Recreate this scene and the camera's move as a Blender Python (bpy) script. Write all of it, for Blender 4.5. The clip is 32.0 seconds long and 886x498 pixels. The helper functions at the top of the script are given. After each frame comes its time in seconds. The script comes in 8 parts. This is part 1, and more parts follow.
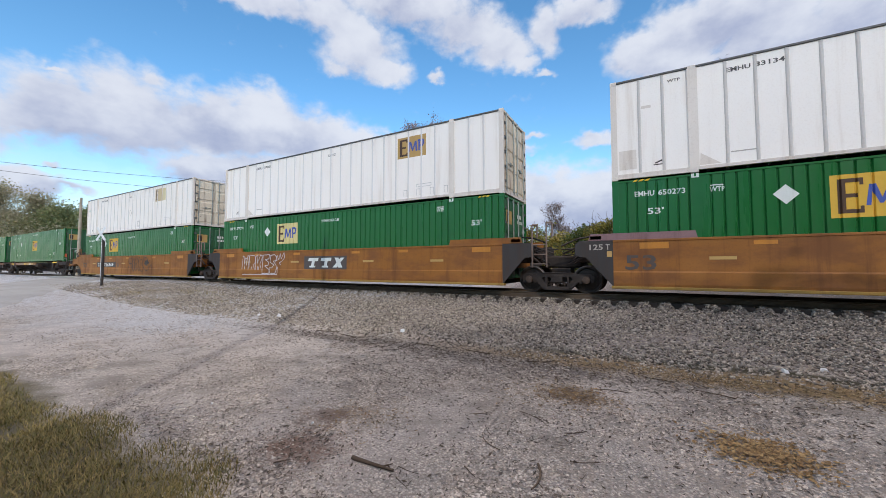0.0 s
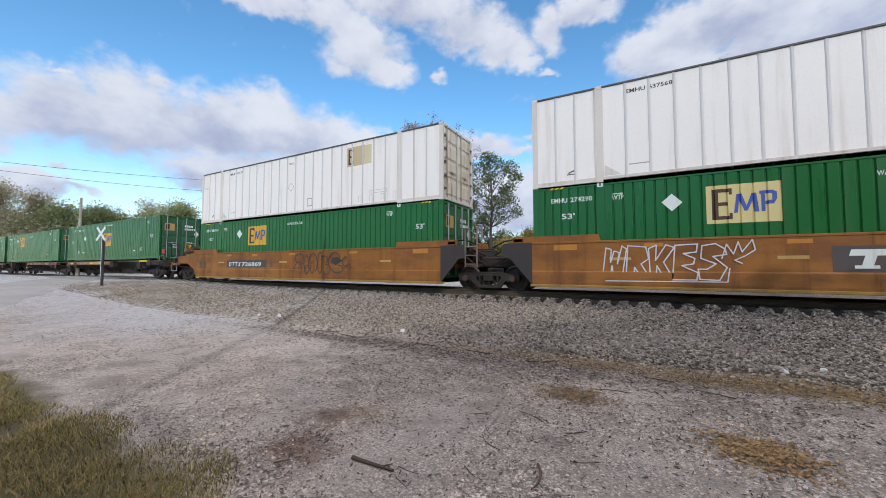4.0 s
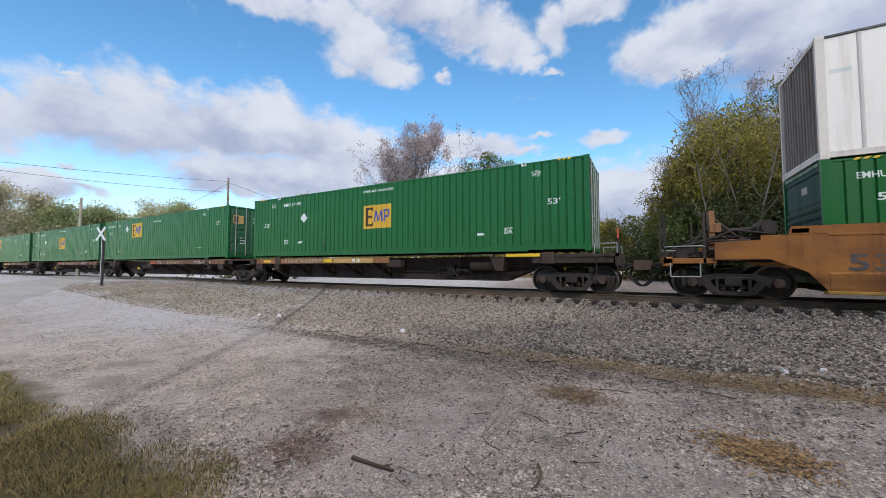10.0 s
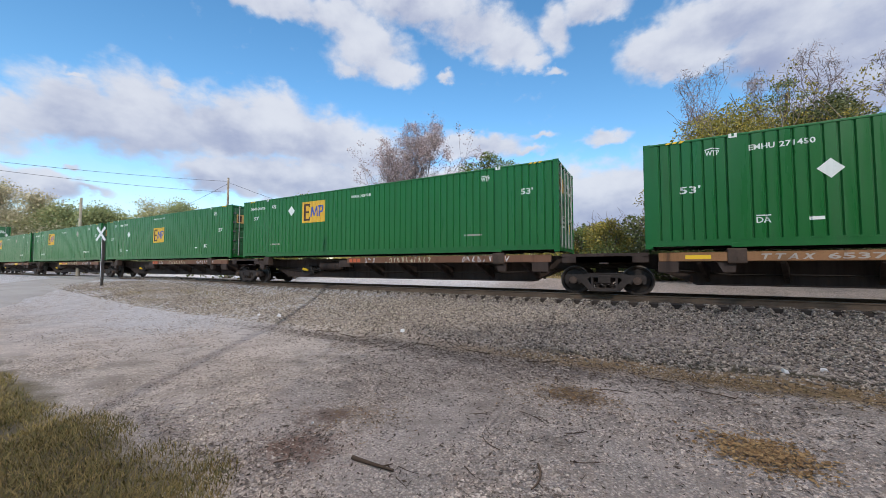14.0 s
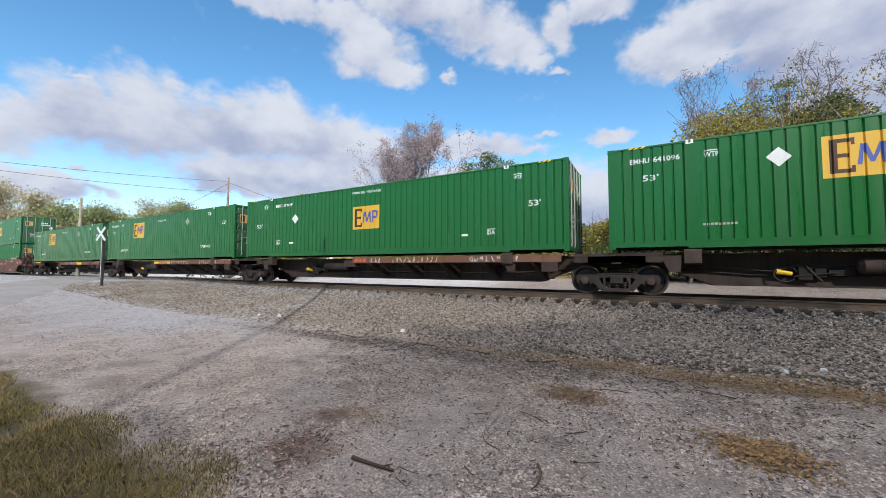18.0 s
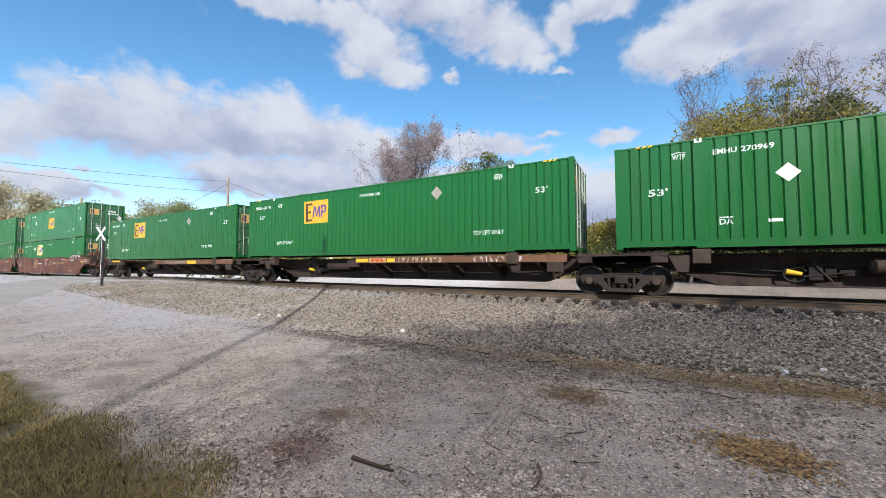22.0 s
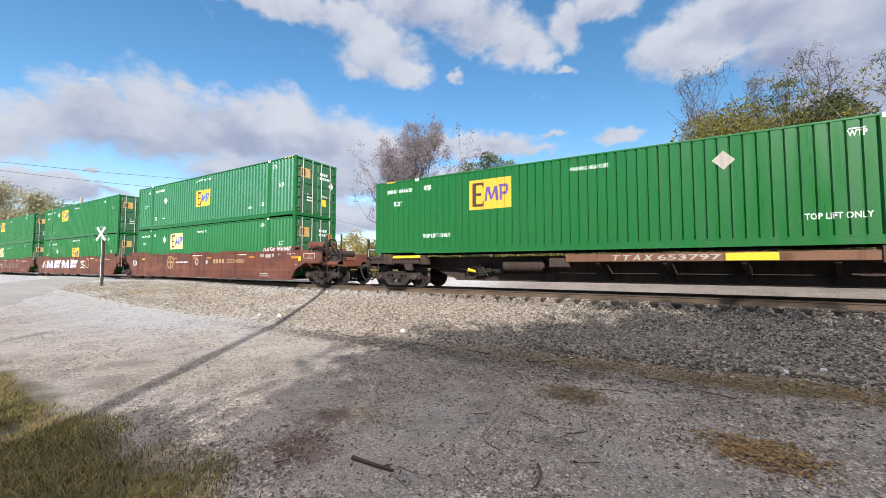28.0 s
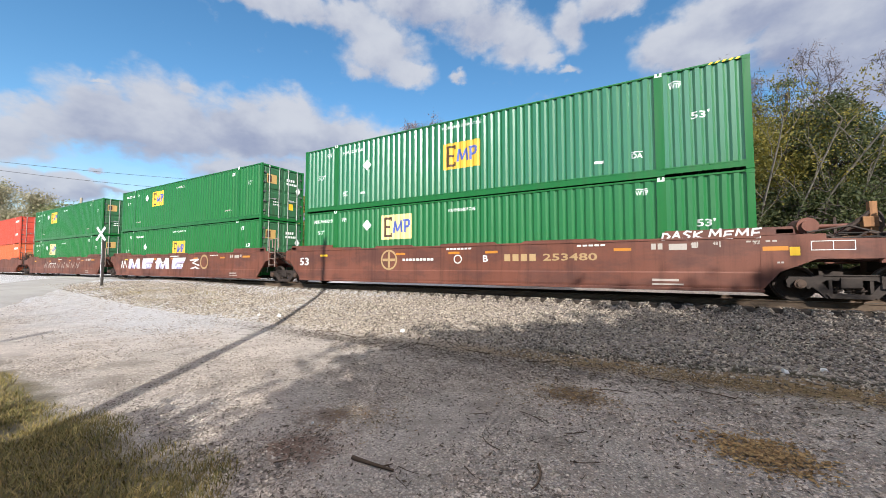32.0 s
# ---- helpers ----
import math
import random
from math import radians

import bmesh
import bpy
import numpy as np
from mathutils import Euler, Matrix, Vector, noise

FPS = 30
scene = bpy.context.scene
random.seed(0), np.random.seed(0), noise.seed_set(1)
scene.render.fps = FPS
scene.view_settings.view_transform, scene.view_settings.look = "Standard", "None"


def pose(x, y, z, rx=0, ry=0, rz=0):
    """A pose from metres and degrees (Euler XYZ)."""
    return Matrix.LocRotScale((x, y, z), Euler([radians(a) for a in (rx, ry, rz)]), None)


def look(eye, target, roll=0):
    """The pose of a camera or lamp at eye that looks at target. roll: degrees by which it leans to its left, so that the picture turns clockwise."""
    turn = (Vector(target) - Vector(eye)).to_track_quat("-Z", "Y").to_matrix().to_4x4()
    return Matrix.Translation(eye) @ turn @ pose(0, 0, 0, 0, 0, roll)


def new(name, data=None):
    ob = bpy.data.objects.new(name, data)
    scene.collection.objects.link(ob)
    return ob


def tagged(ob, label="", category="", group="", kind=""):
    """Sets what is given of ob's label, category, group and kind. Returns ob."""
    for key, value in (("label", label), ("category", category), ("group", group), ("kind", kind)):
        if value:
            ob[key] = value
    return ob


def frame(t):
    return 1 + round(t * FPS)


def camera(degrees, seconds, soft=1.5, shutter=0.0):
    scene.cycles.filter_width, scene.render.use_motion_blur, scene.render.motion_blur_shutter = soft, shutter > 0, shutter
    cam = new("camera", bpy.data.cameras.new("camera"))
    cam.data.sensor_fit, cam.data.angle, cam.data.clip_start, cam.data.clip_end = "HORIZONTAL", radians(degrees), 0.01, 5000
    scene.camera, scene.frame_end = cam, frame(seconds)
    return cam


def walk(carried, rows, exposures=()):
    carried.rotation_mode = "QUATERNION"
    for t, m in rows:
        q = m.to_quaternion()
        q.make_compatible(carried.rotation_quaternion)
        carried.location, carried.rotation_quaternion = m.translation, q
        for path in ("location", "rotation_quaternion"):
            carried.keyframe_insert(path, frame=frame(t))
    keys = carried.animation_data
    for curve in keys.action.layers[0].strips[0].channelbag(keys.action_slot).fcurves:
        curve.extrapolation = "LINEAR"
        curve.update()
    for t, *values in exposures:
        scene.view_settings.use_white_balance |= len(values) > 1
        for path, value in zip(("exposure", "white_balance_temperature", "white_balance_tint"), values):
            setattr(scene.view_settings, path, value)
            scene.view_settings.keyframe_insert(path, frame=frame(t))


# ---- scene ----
EYE = Vector((0.0, 0.0, 1.55))
cam = camera(101.73, 32.0, soft=0.6)
AIM = EYE + Vector((-0.4869, 0.8722, 0.0480)) * 10
walk(cam, [(0.0, look(EYE, AIM)), (32.0, look(EYE, AIM))],
     exposures=[(0.0, 0.87, 6600, 10), (6.0, 0.86, 6600, 10), (10.0, 0.82, 6600, 10), (14.0, 0.80, 6600, 10), (22.0, 0.79, 6600, 10), (28.0, 0.70, 6600, 10), (32.0, 0.60, 6600, 10)])

# ---- world, sun ----
SUN_EL, SUN_AZ = radians(31), math.atan2(0.595, -0.803)
SUN_DIR = Vector((math.sin(SUN_AZ) * math.cos(SUN_EL), math.cos(SUN_AZ) * math.cos(SUN_EL), math.sin(SUN_EL)))
world = bpy.data.worlds.new("sky")
world.use_nodes = True
scene.world = world
wn = world.node_tree.nodes
sky = wn.new("ShaderNodeTexSky")
sky.sky_type, sky.sun_disc = "NISHITA", False
sky.sun_elevation, sky.sun_rotation = SUN_EL, SUN_AZ
sky.air_density, sky.dust_density, sky.ozone_density = 1.0, 0.15, 2.0
wn["Background"].inputs["Strength"].default_value = 0.115
deep = wn.new("ShaderNodeHueSaturation")
deep.inputs["Saturation"].default_value, deep.inputs["Value"].default_value = 1.23, 1.09
deep.inputs["Hue"].default_value = 0.494
world.node_tree.links.new(sky.outputs["Color"], deep.inputs["Color"])
world.node_tree.links.new(deep.outputs["Color"], wn["Background"].inputs["Color"])

sun = new("sun", bpy.data.lights.new("sun", "SUN"))
sun.data.energy, sun.data.angle, sun.data.color = 5.0, radians(0.53), (1.0, 0.965, 0.91)
sun.matrix_world = look(SUN_DIR * 60, (0, 0, 0))

# ---- materials ----


class Nodes:
    """A small wrapper to write node trees in few lines."""

    def __init__(self, name):
        self.mat = bpy.data.materials.new(name)
        self.mat.use_nodes = True
        self.tree = self.mat.node_tree
        self.bsdf = self.tree.nodes["Principled BSDF"]
        self.out = self.tree.nodes["Material Output"]

    def put(self, socket, value):
        if isinstance(value, bpy.types.NodeSocket):
            self.tree.links.new(value, socket)
        elif value is not None:
            if socket.type == "RGBA" and len(value) == 3:
                value = (*value, 1.0)
            socket.default_value = value

    def node(self, kind, **inputs):
        n = self.tree.nodes.new(kind)
        for k, v in inputs.items():
            self.put(n.inputs[k], v)
        return n

    def math(self, op, a, b=None, c=None):
        n = self.tree.nodes.new("ShaderNodeMath")
        n.operation = op
        for i, v in enumerate((a, b, c)):
            if v is not None:
                self.put(n.inputs[i], v)
        return n.outputs[0]

    def coords(self, scale=(1, 1, 1), kind="Object"):
        tc = self.tree.nodes.new("ShaderNodeTexCoord")
        m = self.tree.nodes.new("ShaderNodeMapping")
        self.tree.links.new(tc.outputs[kind], m.inputs["Vector"])
        m.inputs["Scale"].default_value = scale
        return m.outputs[0]

    def noise(self, vec, scale, detail=4.0, rough=0.55):
        n = self.tree.nodes.new("ShaderNodeTexNoise")
        self.put(n.inputs["Vector"], vec)
        n.inputs["Scale"].default_value, n.inputs["Detail"].default_value = scale, detail
        n.inputs["Roughness"].default_value = rough
        return n.outputs["Fac"]

    def ramp(self, fac, lo, hi, a=0.0, b=1.0):
        n = self.tree.nodes.new("ShaderNodeMapRange")
        n.interpolation_type = "SMOOTHSTEP"
        for k, v in (("Value", fac), ("From Min", lo), ("From Max", hi), ("To Min", a), ("To Max", b)):
            self.put(n.inputs[k], v)
        return n.outputs[0]

    def mix(self, fac, a, b, blend="MIX"):
        n = self.tree.nodes.new("ShaderNodeMix")
        n.data_type, n.blend_type = "RGBA", blend
        self.put(n.inputs["Factor"], fac)
        self.put(n.inputs[6], a)
        self.put(n.inputs[7], b)
        return n.outputs[2]

    def bump(self, height, strength=0.3, distance=0.01):
        n = self.tree.nodes.new("ShaderNodeBump")
        self.put(n.inputs["Height"], height)
        n.inputs["Strength"].default_value, n.inputs["Distance"].default_value = strength, distance
        self.tree.links.new(n.outputs[0], self.bsdf.inputs["Normal"])

    def done(self, color, rough=0.6, metal=0.0):
        self.put(self.bsdf.inputs["Base Color"], color)
        self.put(self.bsdf.inputs["Roughness"], rough)
        self.put(self.bsdf.inputs["Metallic"], metal)
        return self.mat


def paint(name, color, dirt=(0.10, 0.08, 0.06), amount=0.35, rust=0.0, rough=0.45, fade=0.12, stain=None, spec=0.5):
    """Weathered paint on steel: faded patches, streaks that run down, grime and rust spots."""
    n = Nodes(name)
    o = n.coords()
    big = n.noise(o, 0.45, 3)
    streak = n.noise(n.coords((2.6, 2.6, 0.16)), 1.6, 6, 0.65)
    fine = n.noise(o, 22, 5, 0.7)
    spot = n.noise(o, 3.0, 8, 0.75)
    pale = tuple(min(1, c * 1.35 + 0.03) for c in color)
    col = n.mix(n.ramp(big, 0.3, 0.75, 0, fade * 2.2), color, pale)
    col = n.mix(n.ramp(streak, 0.48, 0.8, 0, amount), col, dirt)
    col = n.mix(n.ramp(fine, 0.45, 0.85, 0, amount * 0.5), col, dirt)
    if stain:
        col = n.mix(n.ramp(n.noise(n.coords((0.7, 0.7, 1.6)), 1.1, 5, 0.6), 0.40, 0.66, 0, 0.75), col, stain)
    if rust:
        col = n.mix(n.ramp(spot, 0.60, 0.72, 0, rust), col, (0.13, 0.05, 0.022))
    info = n.tree.nodes.new("ShaderNodeObjectInfo")
    col = n.mix(n.math("MULTIPLY", info.outputs["Random"], 0.10), col, dirt)
    n.bump(n.math("ADD", fine, n.math("MULTIPLY", big, 2.0)), 0.12, 0.01)
    n.bsdf.inputs["Specular IOR Level"].default_value = spec
    return n.done(col, n.ramp(streak, 0.3, 0.8, rough, min(1, rough + 0.25)))


def plain(name, color, rough=0.6, metal=0.0, var=0.25, scale=12.0, bump=0.2, depth=0.006, tone=0.2):
    n = Nodes(name)
    o = n.coords()
    a, b = n.noise(o, scale, 5, 0.65), n.noise(o, scale * 0.12, 3)
    dark = tuple(c * (1 - var) for c in color)
    light = tuple(min(1, c * (1 + var)) for c in color)
    col = n.mix(n.ramp(n.math("MULTIPLY_ADD", b, 0.6, n.math("MULTIPLY", a, 0.4)), 0.3, 0.7), dark, light)
    info = n.tree.nodes.new("ShaderNodeObjectInfo")
    col = n.mix(n.math("MULTIPLY", info.outputs["Random"], tone), col, tuple(c * 0.6 for c in color))
    n.bump(a, bump, depth)
    return n.done(col, rough, metal)


def island(name, colors, rough=0.9, bump=0.3, scale=60.0):
    """For heaps of stones or leaves: each piece takes its own tone."""
    n = Nodes(name)
    g = n.tree.nodes.new("ShaderNodeNewGeometry")
    r = n.tree.nodes.new("ShaderNodeValToRGB")
    n.tree.links.new(g.outputs["Random Per Island"], r.inputs["Fac"])
    e = r.color_ramp.elements
    while len(e) < len(colors):
        e.new(0.5)
    for i, c in enumerate(colors):
        e[i].position, e[i].color = i / (len(colors) - 1), (*c, 1)
    o = n.coords()
    f = n.noise(o, scale, 3)
    col = n.mix(n.ramp(f, 0.35, 0.7, 0.0, 0.35), r.outputs["Color"], tuple(c * 0.5 for c in colors[0]))
    if bump:
        n.bump(f, bump, 0.004)
    return n.done(col, rough)


GREEN = paint("green_paint", (0.010, 0.132, 0.028), (0.016, 0.040, 0.016), 0.26, 0.0, 0.26, 0.02, None, 0.42)
GREEN_DARK = paint("green_rail_paint", (0.009, 0.130, 0.028), (0.018, 0.038, 0.018), 0.30, 0.05, 0.28, 0.03, None, 0.42)
# end wall paint, darker and bluer than the sides
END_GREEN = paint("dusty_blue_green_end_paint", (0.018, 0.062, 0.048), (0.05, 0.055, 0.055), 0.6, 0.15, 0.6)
DOOR_GREEN = paint("door_green_paint", (0.020, 0.115, 0.045), (0.06, 0.05, 0.03), 0.55, 0.25, 0.5)
WHITE = paint("white_panel", (0.96, 0.895, 0.835), (0.50, 0.37, 0.26), 0.34, 0.0, 0.5, 0.05)
WHITE_RIB = paint("dirty_white_rib", (0.74, 0.665, 0.60), (0.32, 0.20, 0.12), 0.55, 0.35, 0.55)
WHITE_DOOR = paint("rusty_white_door", (0.80, 0.69, 0.54), (0.20, 0.095, 0.045), 1.0, 0.9, 0.6, 0.1)
SEAM = paint("dark_seam_metal", (0.10, 0.10, 0.10), (0.03, 0.03, 0.03), 0.4, 0.3, 0.5)
RED = paint("red_paint", (0.50, 0.055, 0.030), (0.12, 0.05, 0.03), 0.3, 0.1, 0.5)
ORANGE = paint("orange_red_paint", (0.58, 0.11, 0.035), (0.12, 0.05, 0.03), 0.3, 0.1, 0.5)
WELL_PAINT = paint("weathered_yellow_brown_paint", (0.31, 0.120, 0.022), (0.115, 0.046, 0.024), 0.85, 0.30, 0.52, 0.16, (0.18, 0.070, 0.026), 0.28)
WELL_GREY = paint("dark_grey_patch_paint", (0.034, 0.029, 0.028), (0.08, 0.045, 0.03), 0.5, 0.3, 0.6)
WELL_STRIP = paint("faded_purple_brown_strip", (0.26, 0.145, 0.150), (0.07, 0.04, 0.03), 0.6, 0.5, 0.6)
CAR_BROWN = paint("mineral_brown_paint", (0.148, 0.045, 0.024), (0.040, 0.019, 0.014), 0.62, 0.2, 0.55, 0.22, (0.072, 0.028, 0.022))
# rusty steel kept very dark: shade under the containers is put into it
SPINE_BROWN = paint("rusted_brown_steel", (0.042, 0.024, 0.017), (0.014, 0.010, 0.008), 0.75, 0.6, 0.7)
SPINE_RAIL = paint("rusty_ochre_rail", (0.27, 0.125, 0.045), (0.06, 0.028, 0.016), 0.85, 0.9, 0.65, 0.25)
RAIL_BROWN = paint("dark_rusty_rail", (0.17, 0.076, 0.038), (0.040, 0.020, 0.013), 0.8, 0.6, 0.65, 0.2)
TRUCK = plain("grimy_cast_steel", (0.040, 0.029, 0.024), 0.75, 0.2, 0.45, 9)
WHEEL = plain("dark_wheel_steel", (0.045, 0.034, 0.028), 0.6, 0.5, 0.4, 14)
TREAD = plain("worn_wheel_rim", (0.12, 0.10, 0.088), 0.45, 0.6, 0.25, 20)
UNDER = plain("black_underframe", (0.018, 0.015, 0.013), 0.8, 0.1, 0.4, 8)
PALE_STEEL = plain("pale_worn_steel", (0.50, 0.45, 0.43), 0.65, 0.1, 0.35, 12)
CAP = plain("rusty_bearing_cap", (0.085, 0.055, 0.040), 0.7, 0.3, 0.4, 12)
SPRING = plain("spring_steel", (0.07, 0.05, 0.04), 0.6, 0.4, 0.3, 18)
STEEL = plain("galvanised_rod", (0.34, 0.36, 0.33), 0.5, 0.35, 0.25, 18)
HOSE = plain("black_rubber_hose", (0.02, 0.02, 0.02), 0.7, 0.0, 0.3, 20)
YELLOW = paint("yellow_panel", (0.68, 0.40, 0.035), (0.25, 0.14, 0.03), 0.3, 0.0, 0.5)
OCHRE = paint("faded_ochre_panel", (0.50, 0.31, 0.10), (0.3, 0.2, 0.1), 0.35, 0.0, 0.55)
PALE_YEL = paint("pale_yellow_panel", (0.66, 0.55, 0.24), (0.4, 0.3, 0.12), 0.3, 0.0, 0.5)
BROWN_INK = paint("dark_brown_shape", (0.055, 0.022, 0.012), (0.2, 0.12, 0.04), 0.25, 0.0, 0.5)
BLUE_INK = paint("blue_shape", (0.045, 0.085, 0.36), (0.2, 0.2, 0.22), 0.25, 0.0, 0.5)
PURPLE_INK = paint("violet_blue_shape", (0.10, 0.055, 0.28), (0.25, 0.2, 0.3), 0.25, 0.0, 0.5)
DECAL = paint("white_lettering", (0.74, 0.76, 0.72), (0.25, 0.32, 0.25), 0.35, 0.0, 0.5)
DECAL_DIM = paint("dirty_lettering", (0.40, 0.36, 0.32), (0.18, 0.12, 0.08), 0.5, 0.0, 0.6)
DECAL_TAN = paint("tan_lettering", (0.40, 0.27, 0.13), (0.18, 0.09, 0.05), 0.5, 0.0, 0.6)
DARK_INK = paint("dark_lettering", (0.06, 0.055, 0.055), (0.2, 0.1, 0.05), 0.4, 0.0, 0.6)
REFLECT = paint("amber_reflector", (0.52, 0.20, 0.020), (0.2, 0.09, 0.02), 0.5, 0.0, 0.4)
REFLECT_Y = paint("yellow_reflector", (0.85, 0.52, 0.02), (0.4, 0.22, 0.02), 0.25, 0.0, 0.4)
GRAFFITI = paint("white_spray_paint", (0.62, 0.60, 0.60), (0.35, 0.25, 0.2), 0.35, 0.0, 0.6)
GRAFFITI_L = paint("lavender_spray_paint", (0.40, 0.36, 0.52), (0.3, 0.25, 0.35), 0.3, 0.0, 0.6)
GRAFFITI_Y = paint("cream_spray_paint", (0.58, 0.53, 0.36), (0.3, 0.22, 0.12), 0.35, 0.0, 0.6)
GRAFFITI_D = paint("dark_spray_paint", (0.06, 0.04, 0.035), (0.2, 0.1, 0.04), 0.4, 0.0, 0.6)
RAIL_SIDE = plain("rusty_rail_side", (0.125, 0.086, 0.058), 0.8, 0.2, 0.35, 10)
RAIL_TOP = plain("worn_rail_head", (0.24, 0.22, 0.20), 0.38, 0.85, 0.2, 15)
TIE = plain("creosoted_tie_wood", (0.050, 0.037, 0.028), 0.9, 0.0, 0.5, 7, 0.5, 0.02)
SIGN_WHITE = paint("sign_white", (0.78, 0.78, 0.78), (0.4, 0.4, 0.4), 0.2, 0.0, 0.4)
POST_DARK = plain("dark_wood_post", (0.06, 0.05, 0.045), 0.9, 0.0, 0.4, 10, 0.4, 0.01)
POLE_WOOD = plain("grey_pole_wood", (0.20, 0.165, 0.13), 0.9, 0.0, 0.3, 8, 0.4, 0.01)
POLE_PALE = plain("pale_pole_wood", (0.40, 0.34, 0.26), 0.9, 0.0, 0.3, 8, 0.4, 0.01)
WIRE = plain("black_cable", (0.03, 0.03, 0.03), 0.6)
BARK_PALE = plain("pale_bark", (0.30, 0.27, 0.22), 0.95, 0.0, 0.35, 10, 0.6, 0.03)
BARK_DARK = plain("grey_brown_bark", (0.080, 0.062, 0.054), 0.95, 0.0, 0.35, 10, 0.6, 0.03)
BARK_STEM = plain("grey_stem_bark", (0.17, 0.148, 0.118), 0.95, 0.0, 0.35, 10, 0.6, 0.03)
TWIG = plain("brown_dry_twig", (0.11, 0.075, 0.05), 0.95, 0.0, 0.4, 20)
TWIG_MAUVE = plain("mauve_grey_twigs", (0.135, 0.105, 0.105), 0.95, 0.0, 0.3, 20)
STONE = island("ballast_stone", [(0.050, 0.040, 0.032), (0.20, 0.163, 0.131), (0.34, 0.286, 0.230), (0.43, 0.367, 0.296), (0.62, 0.54, 0.445)])
GRIT = island("limestone_grit", [(0.11, 0.09, 0.075), (0.37, 0.315, 0.268), (0.52, 0.45, 0.388), (0.74, 0.66, 0.575)])
GRASS = island("dry_grass", [(0.100, 0.105, 0.030), (0.23, 0.185, 0.062), (0.42, 0.31, 0.125), (0.165, 0.150, 0.045)], 0.9, 0)
GRASS_FAR = island("rough_grass", [(0.13, 0.105, 0.045), (0.27, 0.20, 0.10), (0.20, 0.145, 0.065)], 0.9, 0)
STRAW = island("straw_litter", [(0.16, 0.10, 0.04), (0.32, 0.22, 0.10), (0.40, 0.30, 0.16)], 0.9, 0)
LITTER = island("dead_leaf_litter", [(0.15, 0.085, 0.036), (0.29, 0.175, 0.072), (0.45, 0.305, 0.135)], 0.9, 0)
DEBRIS = island("twigs_and_bark_bits", [(0.05, 0.035, 0.025), (0.11, 0.08, 0.055)], 0.95, 0)


def leaves(name, colors):
    """Thin leaves: they let some of the light through."""
    m = island(name, [tuple(c * 1.7 for c in k) for k in colors], 0.7, 0)
    t = m.node_tree
    b, out = t.nodes["Principled BSDF"], t.nodes["Material Output"]
    tl, mx = t.nodes.new("ShaderNodeBsdfTranslucent"), t.nodes.new("ShaderNodeMixShader")
    t.links.new(b.inputs["Base Color"].links[0].from_socket, tl.inputs["Color"])
    mx.inputs[0].default_value = 0.42
    t.links.new(b.outputs[0], mx.inputs[1])
    t.links.new(tl.outputs[0], mx.inputs[2])
    t.links.new(mx.outputs[0], out.inputs["Surface"])
    return m


LEAF_GREEN = leaves("green_leaves", [(0.030, 0.050, 0.014), (0.055, 0.075, 0.018), (0.085, 0.100, 0.025)])
LEAF_OLIVE = leaves("olive_yellow_leaves", [(0.058, 0.064, 0.015), (0.122, 0.110, 0.023), (0.220, 0.175, 0.030)])
LEAF_YELLOW = leaves("autumn_yellow_leaves", [(0.12, 0.105, 0.022), (0.21, 0.165, 0.032), (0.28, 0.20, 0.045)])
LEAF_DARK = leaves("dark_leaves", [(0.024, 0.036, 0.014), (0.046, 0.058, 0.019), (0.072, 0.074, 0.026)])
# leaves of the far wood: distance haze is put into these paler, greyer colours
HAZY_GREEN = leaves("far_green_leaves", [(0.080, 0.104, 0.050), (0.118, 0.140, 0.060), (0.165, 0.175, 0.078)])
HAZY_OLIVE = leaves("far_olive_leaves", [(0.105, 0.116, 0.060), (0.160, 0.158, 0.078), (0.215, 0.195, 0.105)])
HAZY_YELLOW = leaves("far_yellow_leaves", [(0.150, 0.142, 0.085), (0.225, 0.203, 0.130), (0.290, 0.260, 0.190)])
LEAF_MAUVE = leaves("withered_mauve_leaves", [(0.10, 0.075, 0.085), (0.17, 0.135, 0.145), (0.24, 0.20, 0.19)])


